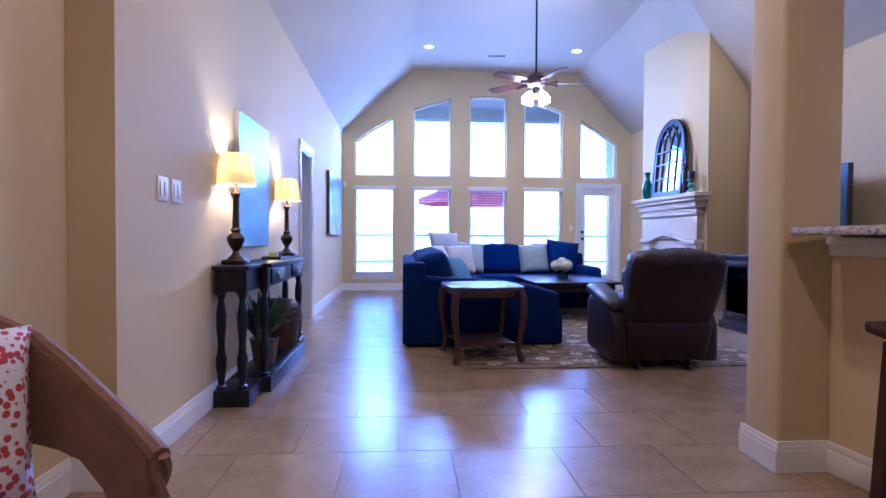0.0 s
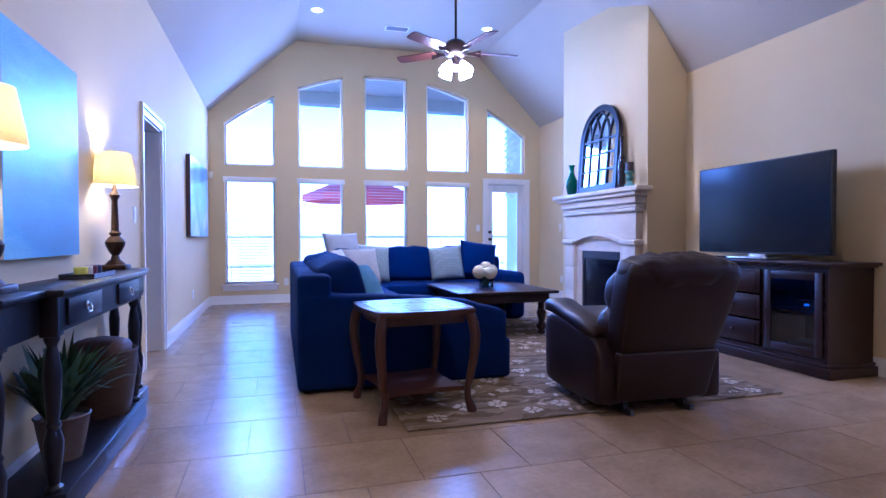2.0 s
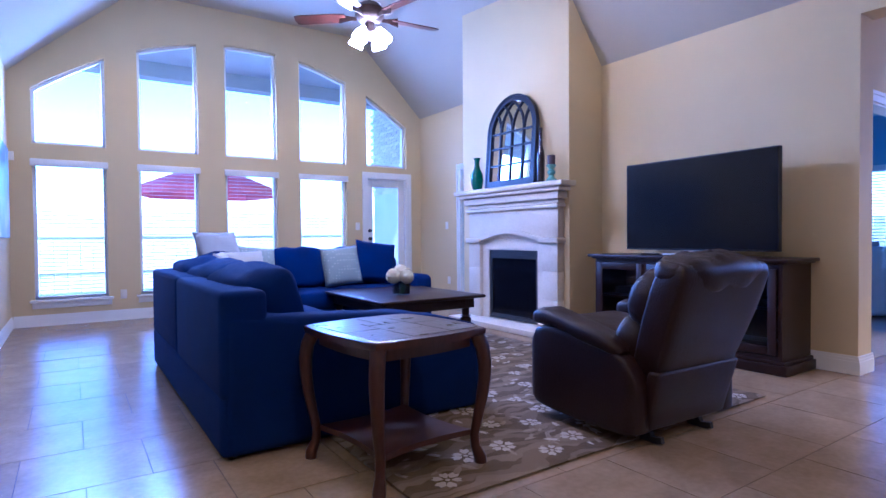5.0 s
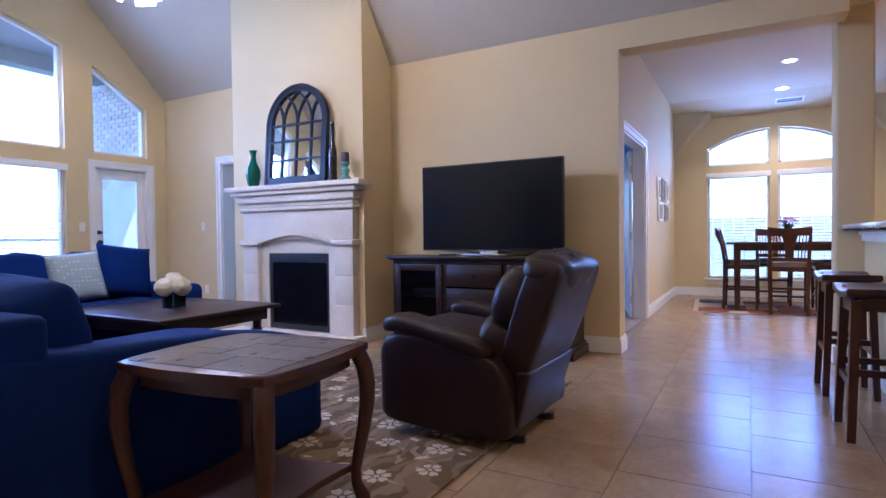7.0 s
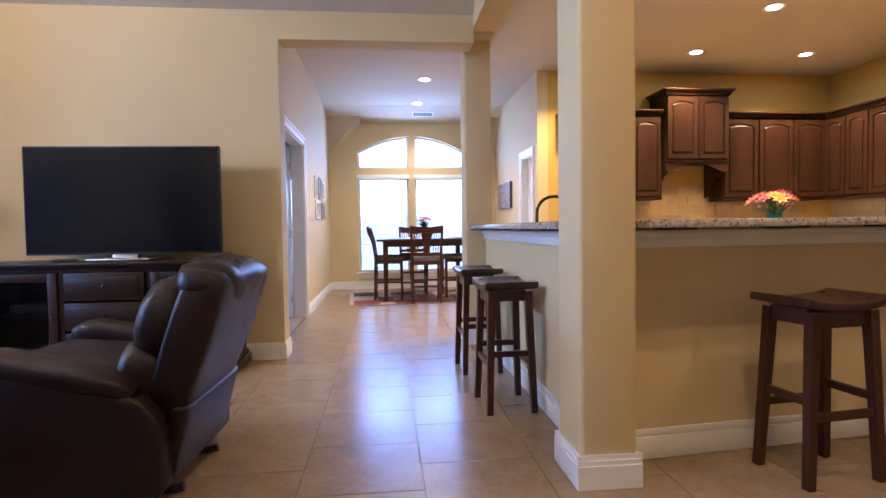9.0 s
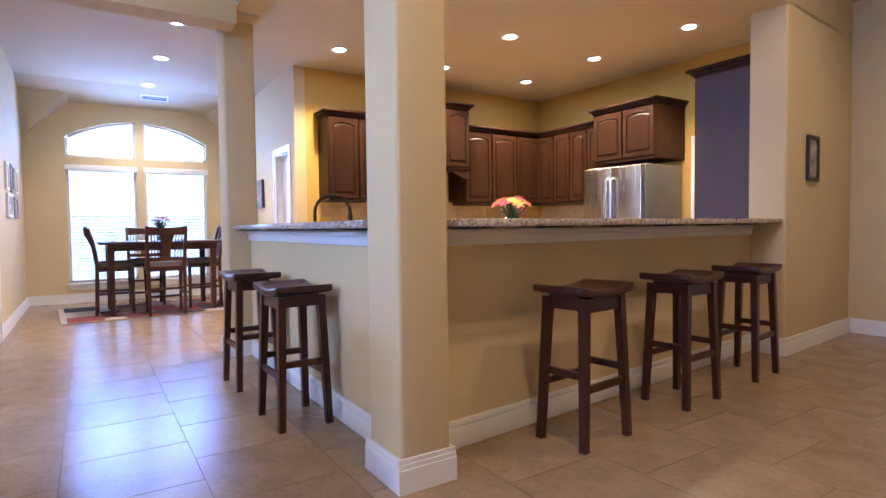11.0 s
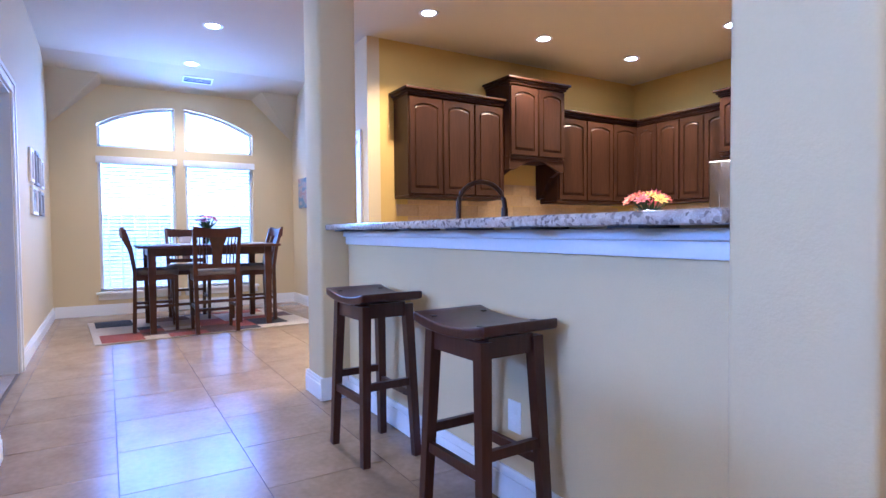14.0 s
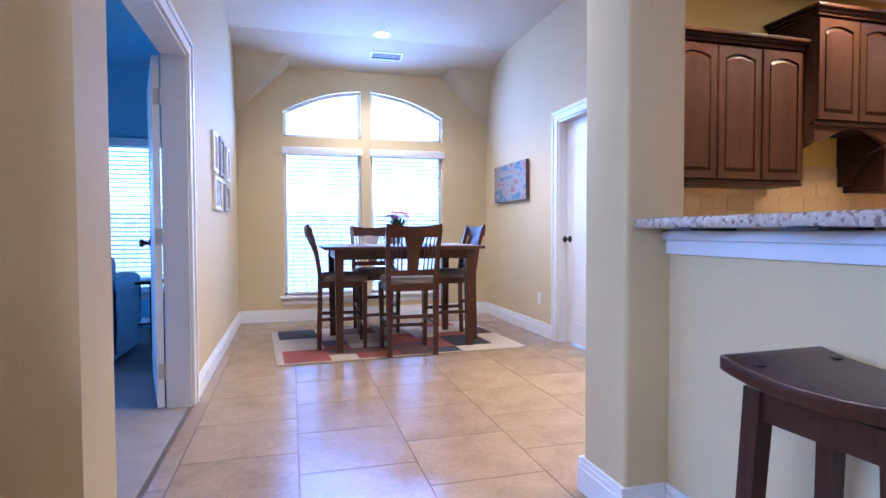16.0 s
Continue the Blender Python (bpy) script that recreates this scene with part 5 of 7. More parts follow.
part("holder", bm, mat("mint glaze", (0.10, 0.24, 0.20), (0.17, 0.34, 0.29), 14, 0.35, 0.1, 50), t)
bm = bmesh.new()
lathe(bm, [(0.032, 0.135), (0.033, 0.14), (0.033, 0.21), (0.03, 0.214)], seg=20)
part("candle", bm, mat("plum wax", (0.03, 0.015, 0.02), (0.05, 0.025, 0.03), 6, 0.5, 0.05, 40), t, "dark plum candle")

# ceiling fan
t = thing("ceiling_fan", "five-blade ceiling fan with lit frosted shades", "ceiling fan", place(2.27, 7.62, -0.06))
bm = bmesh.new()
lathe(bm, [(0.013, 3.1), (0.013, 4.16)], seg=12)
part("downrod", bm, BRONZE, t)
bm = bmesh.new()
lathe(bm, [(0.02, 4.06), (0.06, 4.14), (0.07, 4.24)], seg=20)
part("canopy", bm, BRONZE, t)
bm = bmesh.new()
lathe(bm, [(0.05, 2.94), (0.10, 2.96), (0.125, 3.0), (0.125, 3.06), (0.09, 3.10), (0.03, 3.13)], seg=28)
part("motor", bm, BRONZE, t)
bm = bmesh.new()
lathe(bm, [(0.03, 2.80), (0.05, 2.82), (0.06, 2.86), (0.04, 2.9), (0.045, 2.94)], seg=20)
part("light_kit", bm, BRONZE, t)
for k in range(5):
    a = radians(-4 + 72 * k)
    r = Matrix.Rotation(a, 4, "Z")
    bm = bmesh.new()
    prof = [(0.21, 0.055), (0.3, 0.062), (0.62, 0.066), (0.66, 0.055), (0.67, 0.0)]
    up = [(x, y, 0) for x, y in prof] + [(x, -y, 0) for x, y in prof[::-1][1:]]
    vs = hexa(bm, [(x, y, -0.004) for x, y, z in up], [(x, y, 0.004) for x, y, z in up])
    moved(bm, vs, Matrix.Translation((0, 0, 3.0)) @ r @ Matrix.Rotation(radians(12), 4, "X"))
    bl = part("blade", bm, CHERRY, t, "" if k else "cherry wood blade", smooth=False)
    bm = bmesh.new()
    bar(bm, [(0.11, 0, 2.985), (0.17, 0, 2.99), (0.27, 0, 2.993)], [0.03, 0.035, 0.08], 0.008, (0, 1, 0))
    moved(bm, bm.verts, r)
    part("blade_arm", bm, BRONZE, bl)
FROST = glow("lit frosted shade", (1.0, 0.9, 0.78), 22)
for k in range(4):
    a = radians(30 + 90 * k)
    c = Vector((0.12 * math.cos(a), 0.12 * math.sin(a), 2.83))
    bm = bmesh.new()
    lathe(bm, [(0.022, 0.05), (0.03, 0.03), (0.05, -0.01), (0.062, -0.05), (0.066, -0.075), (0.05, -0.072)], seg=20)
    moved(bm, bm.verts, Matrix.Translation(c) @ Matrix.Rotation(a, 4, "Z") @ Matrix.Rotation(radians(-28), 4, "Y"))
    sh = part("shade", bm, FROST, t, "lit frosted glass shade")
    bm = bmesh.new()
    tube(bm, [(0.04 * math.cos(a), 0.04 * math.sin(a), 2.86), (0.08 * math.cos(a), 0.08 * math.sin(a), 2.9), c + Vector((0, 0, 0.05))], 0.009, 8)
    part("arm", bm, BRONZE, t)
lamp("fan_lamp", "POINT", 6.2, (1.0, 0.62, 0.27), Matrix.Translation((2.27, 7.62, 2.64)), 0.09)


VENT = mat("grey enamel", (0.36, 0.35, 0.34), (0.42, 0.41, 0.40), 6, 0.45, 0.02, 60)


def grille(name, x, y, z, w, d, label, tilt=0):
    t = thing(name, label, "vent", pose(x, y, z, 0, tilt, 0))
    bm = bmesh.new()
    for q in ((-w / 2, w / 2, -d / 2, -d / 2 + 0.02), (-w / 2, w / 2, d / 2 - 0.02, d / 2), (-w / 2, -w / 2 + 0.02, -d / 2 + 0.02, d / 2 - 0.02), (w / 2 - 0.02, w / 2, -d / 2 + 0.02, d / 2 - 0.02)):
        box(bm, *q, -0.008, 0.0)
    part("frame", bm, WHITE, t, smooth=False)
    part("backing", B(-w / 2 + 0.02, w / 2 - 0.02, -d / 2 + 0.02, d / 2 - 0.02, -0.003, -0.001), BLACK, t)
    k = int((w - 0.05) / 0.03)
    for i in range(k):
        x0 = -w / 2 + 0.03 + i * 0.03
        part("slat", B(x0, x0 + 0.011, -d / 2 + 0.02, d / 2 - 0.02, -0.007, -0.0035), VENT, t, smooth=False)


grille("ceiling_vent", 2.24, 10.41, FLAT, 0.36, 0.2, "white ceiling vent with grey slats")
grille("ceiling_vent", 9.60, 3.38, LOW - 0.077, 0.16, 0.36, "white ceiling vent with grey slats", 14)

# console table along the wall, with a breakfront
t = thing("console_table", "black breakfront console table with turned legs and shelf", "console table", place(LEFT + 0.018, 4.11) @ Matrix.Diagonal((0.8, 1, 1, 1)))
CL, CH = 1.90, 0.84
ends, mid = ((0, 0.32), (CL - 0.32, CL)), (0.32, CL - 0.32)
bm = bmesh.new()
for a, b in ends:
    box(bm, 0, 0.27, a - (0.02 if a == 0 else 0), b + (0.02 if b == CL else 0), CH - 0.025, CH, 0.004)
box(bm, 0, 0.34, mid[0] - 0.02, mid[1] + 0.02, CH - 0.024, CH + 0.001, 0.004)
part("tabletop", bm, BLACKWOOD, t)
bm = bmesh.new()
for a, b in ends:
    box(bm, 0.012, 0.241, a + 0.014, b - 0.014, CH - 0.155, CH - 0.025)
box(bm, 0.012, 0.303, mid[0] + 0.008, mid[1] - 0.008, CH - 0.155, CH - 0.026)
part("apron", bm, BLACKWOOD, t, smooth=False)
for k in range(2):
    y0 = mid[0] + 0.09 + k * 0.68
    dr = part("drawer", B(0.303, 0.316, y0, y0 + 0.40, CH - 0.14, CH - 0.04, bev=0.003), BLACKWOOD, t)
    bm = bmesh.new()
    lathe(bm, [(0.018, 0), (0.018, 0.004), (0.006, 0.008), (0.008, 0.018), (0.002, 0.022)], seg=12)
    moved(bm, bm.verts, pose(0.316, y0 + 0.20, CH - 0.085, 0, 90, 0))
    tube(bm, [(0.327, y0 + 0.17, CH - 0.09), (0.332, y0 + 0.18, CH - 0.112), (0.332, y0 + 0.22, CH - 0.112), (0.327, y0 + 0.23, CH - 0.09)], 0.003, 6)
    part("pull", bm, NICKEL, dr, "antique metal ring pull")
bm = bmesh.new()
for a, b in ends:
    box(bm, 0, 0.265, a, b, 0.0, 0.10, 0.006)
box(bm, 0, 0.33, mid[0], mid[1], 0.0, 0.102, 0.006)
part("shelf", bm, BLACKWOOD, t)
for x, y in ((0.2, 0.045), (0.045, 0.045), (0.2, CL - 0.045), (0.045, CL - 0.045), (0.265, mid[0] + 0.04), (0.265, mid[1] - 0.04)):
    bm = bmesh.new()
    box(bm, x - 0.035, x + 0.035, y - 0.035, y + 0.035, CH - 0.17, CH - 0.02, 0.003)
    z0, z1 = 0.10, CH - 0.16
    h = z1 - z0
    pr = [(0.034, 0), (0.036, 0.03), (0.022, 0.05), (0.028, 0.12), (0.038, 0.24), (0.04, 0.32), (0.026, 0.40), (0.032, 0.42), (0.024, 0.45), (0.034, 0.62), (0.037, 0.75), (0.028, 0.86), (0.020, 0.92), (0.032, 0.96), (0.030, 1.0)]
    lathe(bm, [(r, z0 + h * q) for r, q in pr], x, y, 16)
    part("leg", bm, BLACKWOOD, t)

SHADE = bpy.data.materials.new("linen lamp shade")
SHADE.use_nodes = True
sn, sl = SHADE.node_tree.nodes, SHADE.node_tree.links
tl, df, mx = sn.new("ShaderNodeBsdfTranslucent"), sn.new("ShaderNodeBsdfDiffuse"), sn.new("ShaderNodeMixShader")
wv = sn.new("ShaderNodeTexNoise")
wv.inputs["Scale"].default_value = 38
rp = sn.new("ShaderNodeValToRGB")
rp.color_ramp.elements[0].color, rp.color_ramp.elements[1].color = (0.52, 0.44, 0.22, 1), (0.70, 0.62, 0.36, 1)
sl.new(wv.outputs[0], rp.inputs[0]), sl.new(rp.outputs[0], tl.inputs[0]), sl.new(rp.outputs[0], df.inputs[0])
mx.inputs[0].default_value = 0.3
sl.new(df.outputs[0], mx.inputs[1]), sl.new(tl.outputs[0], mx.inputs[2]), sl.new(mx.outputs[0], sn["Material Output"].inputs[0])


def table_lamp(m, label):
    t = thing("table_lamp", label, "lamp", m, "pair of lamps on the console")
    bm = bmesh.new()
    box(bm, -0.07, 0.07, -0.07, 0.07, 0.001, 0.03, 0.008)
    lathe(bm, [(0.056, 0.03), (0.044, 0.045), (0.026, 0.06), (0.019, 0.085), (0.034, 0.105), (0.052, 0.145), (0.054, 0.165), (0.04, 0.185), (0.024, 0.2), (0.034, 0.215), (0.021, 0.23), (0.020, 0.30), (0.016, 0.41), (0.023, 0.425), (0.03, 0.44), (0.022, 0.455), (0.012, 0.47), (0.010, 0.52)], seg=22)
    part("lamp_base", bm, BRONZE, t, "dark turned metal base")
    bm = bmesh.new()
    rings = [[bm.verts.new((r * math.cos(2 * math.pi * i / 32), r * math.sin(2 * math.pi * i / 32), z)) for i in range(32)] for r, z in ((0.124, 0.495), (0.117, 0.55), (0.09, 0.69), (0.0885, 0.69), (0.1155, 0.55), (0.1225, 0.495))]
    rings.append(rings[0])
    for a, b in zip(rings, rings[1:]):
        for i in range(32):
            bm.faces.new((a[i], a[(i + 1) % 32], b[(i + 1) % 32], b[i]))
    part("shade", bm, SHADE, t, "cream linen drum shade, lit")
    bm = bmesh.new()
    bmesh.ops.create_icosphere(bm, subdivisions=2, radius=0.028, matrix=Matrix.Translation((0, 0, 0.55)))
    part("bulb", bm, glow("warm bulb", (1.0, 0.72, 0.40), 6), t, "glowing bulb")
    c = m.translation
    lamp("bulb_light", "POINT", 3.4, (1.0, 0.71, 0.27), Matrix.Translation((c.x, c.y, c.z + 0.60)), 0.03)
    return t


table_lamp(place(-0.425, 4.33, CH), "lit bronze table lamp with a cream shade")
table_lamp(place(-0.425, 5.86, CH), "lit bronze table lamp with a cream shade")
t = thing("trinket_tray", "small dark tray with coloured candles on the console", "tray", place(-0.36, 5.15, CH + 0.002))
bm = bmesh.new()
box(bm, -0.07, 0.07, -0.17, 0.17, 0, 0.008, 0.003)
for q in ((-0.07, -0.063, -0.17, 0.17), (0.063, 0.07, -0.17, 0.17), (-0.063, 0.063, -0.17, -0.163), (-0.063, 0.063, 0.163, 0.17)):
    box(bm, *q, 0.008, 0.022)
part("tray", bm, BLACKWOOD, t, smooth=False)
for k, (y, c) in enumerate(((-0.11, (0.5, 0.5, 0.05)), (-0.04, (0.45, 0.45, 0.4)), (0.03, (0.12, 0.02, 0.03)), (0.1, (0.02, 0.03, 0.08)))):
    bm = bmesh.new()
    lathe(bm, [(0.026, 0.008), (0.028, 0.012), (0.028, 0.05), (0.025, 0.053)], 0, y, 16)
    part("candle", bm, mat("candle wax", c, tuple(min(1, v * 1.25) for v in c), 8, 0.4, 0, 50), t)


def art(name, m, w, h, d, face, label, edge):
    """A stretched canvas; local x is its depth off the wall, y its width, z its height."""
    t = thing(name, label, "painting", m)
    part("canvas_frame", B(0.002, d - 0.002, -w / 2, w / 2, 0, h), edge, t, smooth=False)
    part("painted_face", B(d - 0.002, d, -w / 2 + 0.001, w / 2 - 0.001, 0.001, h - 0.001), face, t, smooth=False)
    return t


def clouds(name, cols, scale, stretch, rough=0.35):
    m = mat(name, cols[0], cols[-1], scale, rough, 0.03, 90, stretch=stretch, mix=0.15)
    el = [k for k in m.node_tree.nodes if k.bl_idname == "ShaderNodeValToRGB"][0].color_ramp.elements
    for i, c in enumerate(cols[1:-1]):
        e = el.new(0.32 + 0.36 * (i + 1) / (len(cols) - 1))
        e.color = (*c, 1)
    return m


EDGE = mat("dark canvas edge", (0.05, 0.03, 0.03), (0.10, 0.06, 0.05), 5, 0.6, 0.1, 60)
art("wall_canvas", place(LEFT + 0.001, 5.01, 0.943), 0.82, 0.925, 0.035, clouds("blue seascape paint", [(0.03, 0.08, 0.18), (0.05, 0.22, 0.45), (0.22, 0.44, 0.58)], 1.1, (1, 0.6, 2.2), 0.3), "glossy blue canvas painting above the console", mat("wrapped canvas edge", (0.24, 0.22, 0.22), (0.34, 0.31, 0.30), 6, 0.6, 0.1, 60))
art("wall_canvas", place(LEFT + 0.001, 9.93, 1.05), 1.62, 0.95, 0.05, clouds("abstract dusk paint", [(0.02, 0.04, 0.10), (0.05, 0.15, 0.26), (0.22, 0.30, 0.42), (0.48, 0.46, 0.52)], 1.8, (1, 1, 1.4), 0.3), "abstract blue and pink canvas painting", EDGE)
art("wall_canvas", pose(9.12, NY0 + 0.001, 1.355, 0, 0, 90), 0.90, 0.41, 0.04, clouds("abstract red and blue paint", [(0.15, 0.025, 0.03), (0.26, 0.13, 0.10), (0.30, 0.27, 0.22), (0.05, 0.12, 0.17), (0.14, 0.22, 0.26)], 5.5, (1, 1, 2.4), 0.4), "abstract canvas in red, cream and blue", EDGE)

# framed photographs on the dining wall
def photo_frame(m, w, h, material, label):
    t = thing("photo_frame", label, "picture frame", m, "framed pictures")
    bm = bmesh.new()
    q = 0.03
    for a in ((-w / 2, w / 2, 0, q), (-w / 2, w / 2, h - q, h), (-w / 2, -w / 2 + q, q, h - q), (w / 2 - q, w / 2, q, h - q)):
        box(bm, a[0], a[1], -0.026, -0.002, a[2], a[3], 0.003)
    part("frame", bm, material, t)
    part("picture", B(-w / 2 + q, w / 2 - q, -0.012, -0.008, q, h - q), clouds("grey print", [(0.10, 0.09, 0.08), (0.35, 0.33, 0.30), (0.62, 0.60, 0.56)], 9, (1, 1, 1), 0.2), t, "grey print under glass", smooth=False)


for x, z, w, h, mt in ((7.99, 1.49, 0.25, 0.30, WHITE), (8.42, 1.49, 0.27, 0.32, GREYCL), (8.87, 1.49, 0.25, 0.30, WHITE), (8.14, 1.20, 0.44, 0.26, WHITE), (8.78, 1.21, 0.32, 0.24, GREYCL)):
    photo_frame(place(x, NY1 - 0.0, z), w, h, mt, "small white-framed picture on the wall")
photo_frame(SWING @ pose(-0.26, -3.80, 1.375, 0, 0, -90), 0.24, 0.37, BLACK, "small black-framed picture on the wall")


def plate(m, label, kind, gangs=1):
    """A wall plate: rocker switches or an outlet; local y is the way out of the wall."""
    t = thing(kind, label, "wall plate", m, "ivory wall plates")
    w = 0.023 * (gangs - 1)
    part("cover", B(-0.036 - w, 0.036 + w, -0.006, 0.0, -0.058, 0.058, bev=0.002), PLASTIC, t)
    if kind == "light_switch":
        for k in range(gangs):
            x = 0.046 * (k - (gangs - 1) / 2)
            part("rocker", B(x - 0.016, x + 0.016, -0.010, -0.0055, -0.033, 0.033, bev=0.002), PLASTIC, t)
    else:
        for z in (-0.022, 0.022):
            part("socket", B(-0.015, 0.015, -0.008, -0.0055, z - 0.014, z + 0.014, bev=0.002), PLASTIC, t)


for m, k in ((pose(LEFT, 3.476, 1.238, 0, 0, 90), "light_switch"), (pose(LEFT, 3.634, 1.238, 0, 0, 90), "light_switch"), (pose(LEFT, 6.72, 1.2, 0, 0, 90), "light_switch"), (pose(LEFT, 9.6, 0.33, 0, 0, 90), "wall_outlet"),
             (place(3.88, FAR, 1.2), "light_switch"), (pose(FARX, 10.55, 1.2, 0, 0, -90), "light_switch"), (pose(FARX, 10.5, 0.33, 0, 0, -90), "wall_outlet"), (place(7.15, NY1, 1.22), "light_switch"), (place(7.1, NY1, 0.36), "wall_outlet"),
             (pose(8.42, NY0, 0.36, 0, 0, 180), "wall_outlet"), (pose(3.425, 3.15, 0.335, 0, 0, 180), "wall_outlet"), (pose(2.18, HALLY, 1.25, 0, 0, 180), "light_switch"), (pose(2.26, HALLY, 1.25, 0, 0, 180), "light_switch"), (place(0.62, FAR, 0.33), "wall_outlet")):
    plate(m, "ivory rocker switch on the wall" if k == "light_switch" else "ivory power outlet on the wall", k, 2 if 3.4 < m.translation.y < 3.7 and k == "light_switch" else 1)
t = thing("motion_detector", "small white alarm box in the corner of the room", "sensor", place(LEFT + 0.03, FAR - 0.03, 2.0))
part("case", B(-0.028, 0.028, -0.02, 0.028, -0.05, 0.05, bev=0.006), PLASTIC, t)


# potted plant and woven basket under the console
def strap_leaves(bm, n, rnd, base, length, width, lean):
    for i in range(n):
        a, L = rnd.random() * 2 * math.pi, length * rnd.uniform(0.6, 1.1)
        d = Vector((math.cos(a), math.sin(a), 0))
        side = Vector((-d.y, d.x, 0))
        tilt = rnd.uniform(0.25, lean)
        prev = None
        for k in range(6):
            u = k / 5
            p = base + d * (L * tilt * u ** 1.1 + 0.01) + Vector((0, 0, L * (u - 0.62 * tilt * u ** 2.2)))
            w = width * (math.sin(math.pi * min(1, 0.12 + 0.88 * u)) ** 0.8 + 0.03)
            cur = [bm.verts.new(p + side * w / 2), bm.verts.new(p - side * w / 2)]
            if prev:
                bm.faces.new((prev[0], prev[1], cur[1], cur[0]))
            prev = cur


t = thing("potted_plant", "bushy green potted plant on the console shelf", "plant", place(-0.37, 4.82, 0.104))
bm = bmesh.new()
lathe(bm, [(0.07, 0), (0.085, 0.08), (0.1, 0.17), (0.106, 0.18), (0.1, 0.185), (0.09, 0.165)], seg=22)
part("pot", bm, mat("dark clay", (0.08, 0.06, 0.05), (0.13, 0.10, 0.08), 8, 0.6, 0.2, 60), t, "dark grey pot")
rnd = random.Random(5)
bm = bmesh.new()
strap_leaves(bm, 90, rnd, Vector((0, 0, 0.15)), 0.42, 0.02, 0.85)
part("leaves", bm, LEAF, t, "long arching leaves", smooth=False)
bm = bmesh.new()
strap_leaves(bm, 60, rnd, Vector((-0.02, -0.05, 0.16)), 0.40, 0.05, 0.7)
part("leaves", bm, mat("pale leaf green", (0.04, 0.085, 0.03), (0.09, 0.15, 0.06), 12, 0.5, 0.2, 80), t, "broad pale leaves", smooth=False)
WICKERD = mat("dark wicker", (0.03, 0.016, 0.010), (0.075, 0.04, 0.024), 30, 0.5, 0.8, 120, stretch=(1, 1, 3))
t = thing("storage_basket", "dark brown woven basket with fabric inside", "basket", place(-0.38, 5.45, 0.104))
bm = bmesh.new()
lathe(bm, [(0.12, 0), (0.135, 0.1), (0.15, 0.22), (0.155, 0.32), (0.16, 0.33), (0.155, 0.34), (0.145, 0.33), (0.138, 0.22)], seg=30)
part("basket", bm, WICKERD, t)
bm = bmesh.new()
pad(bm, 0.26, 0.26, 0.16, Matrix.Translation((0, 0, 0.32)), 0.6, 18, 0.03)
part("blanket", bm, EDGE, t, "dark folded cloth")

# wicker armchair at the entry
WICKER = mat("brown wicker", (0.20, 0.10, 0.05), (0.36, 0.19, 0.10), 16, 0.5, 0.9, 130, stretch=(1, 1, 5))


def wicker_chair(m):
    t = thing("wicker_armchair", "brown wicker armchair with a patterned cushion", "armchair", m)
    # the woven shell sweeps from the back down along both arms; local +x is the front
    bm = bmesh.new()
    top, bot, top2, bot2 = [], [], [], []
    pts = [(0.40, -0.36, 0.545), (0.30, -0.37, 0.572), (0.18, -0.375, 0.605), (0.05, -0.38, 0.642), (-0.08, -0.38, 0.685), (-0.2, -0.36, 0.735), (-0.31, -0.29, 0.79), (-0.37, -0.16, 0.84), (-0.39, 0, 0.86)]
    full = pts + [(x, -y, z) for x, y, z in pts[:-1][::-1]]
    for i, (x, y, z) in enumerate(full):
        u = min(i, len(full) - 1 - i) / 8
        low = 0.0 if u < 0.05 else (0.30 if u < 0.2 else (0.42 if u < 0.32 else (0.46 if u < 0.7 else 0.26)))
        c = Vector((x, y, 0)) * 0.94
        top.append(bm.verts.new((x, y, z))), bot.append(bm.verts.new((x, y, low)))
        top2.append(bm.verts.new((c.x, c.y, z))), bot2.append(bm.verts.new((c.x, c.y, low)))
    for i in range(len(full) - 1):
        for a, b in ((top, bot), (bot, bot2), (bot2, top2), (top2, top)):
            bm.faces.new((a[i], a[i + 1], b[i + 1], b[i]))
    for i in (0, -1):
        bm.faces.new((top[i], bot[i], bot2[i], top2[i]))
    part("shell", bm, WICKER, t)
    bm = bmesh.new()
    tube(bm, [(x, y, z) for x, y, z in full], 0.022, 8)
    part("rim", bm, WICKER, t, "braided rim")
    for s in (-1, 1):
        bm = bmesh.new()
        for k in range(2):
            tube(bm, [(0.40 + 0.012 * math.cos(j * 0.9 + k * math.pi), s * 0.36 + 0.012 * math.sin(j * 0.9 + k * math.pi), 0.55 - j * 0.0245) for j in range(23)], 0.012, 6)
        part("front_leg", bm, WICKER, t, "twisted cane leg")
        bm = bmesh.new()
        tube(bm, [(-0.30, s * 0.28, 0.01), (-0.33, s * 0.27, 0.45)], 0.02, 8)
        part("rear_leg", bm, WICKER, t)
    part("seat", B(-0.33, 0.40, -0.34, 0.34, 0.24, 0.29, bev=0.02), WICKER, t)
    bm = bmesh.new()
    pad(bm, 0.52, 0.46, 0.10, Matrix.Translation((-0.02, 0, 0.335)), 0.4, 22)
    part("seat_cushion", bm, FLORAL, t, "red and white patterned cushion")
    return t


def floral():
    m = dotted("red and white print", (0.74, 0.70, 0.70), (0.42, 0.05, 0.05), 44)
    v = [k for k in m.node_tree.nodes if k.bl_idname == "ShaderNodeTexVoronoi"][0]
    v.inputs["Randomness"].default_value = 1.0
    r = [k for k in m.node_tree.nodes if k.bl_idname == "ShaderNodeValToRGB"][-1]
    r.color_ramp.elements[0].position, r.color_ramp.elements[1].position = 0.40, 0.46
    return m


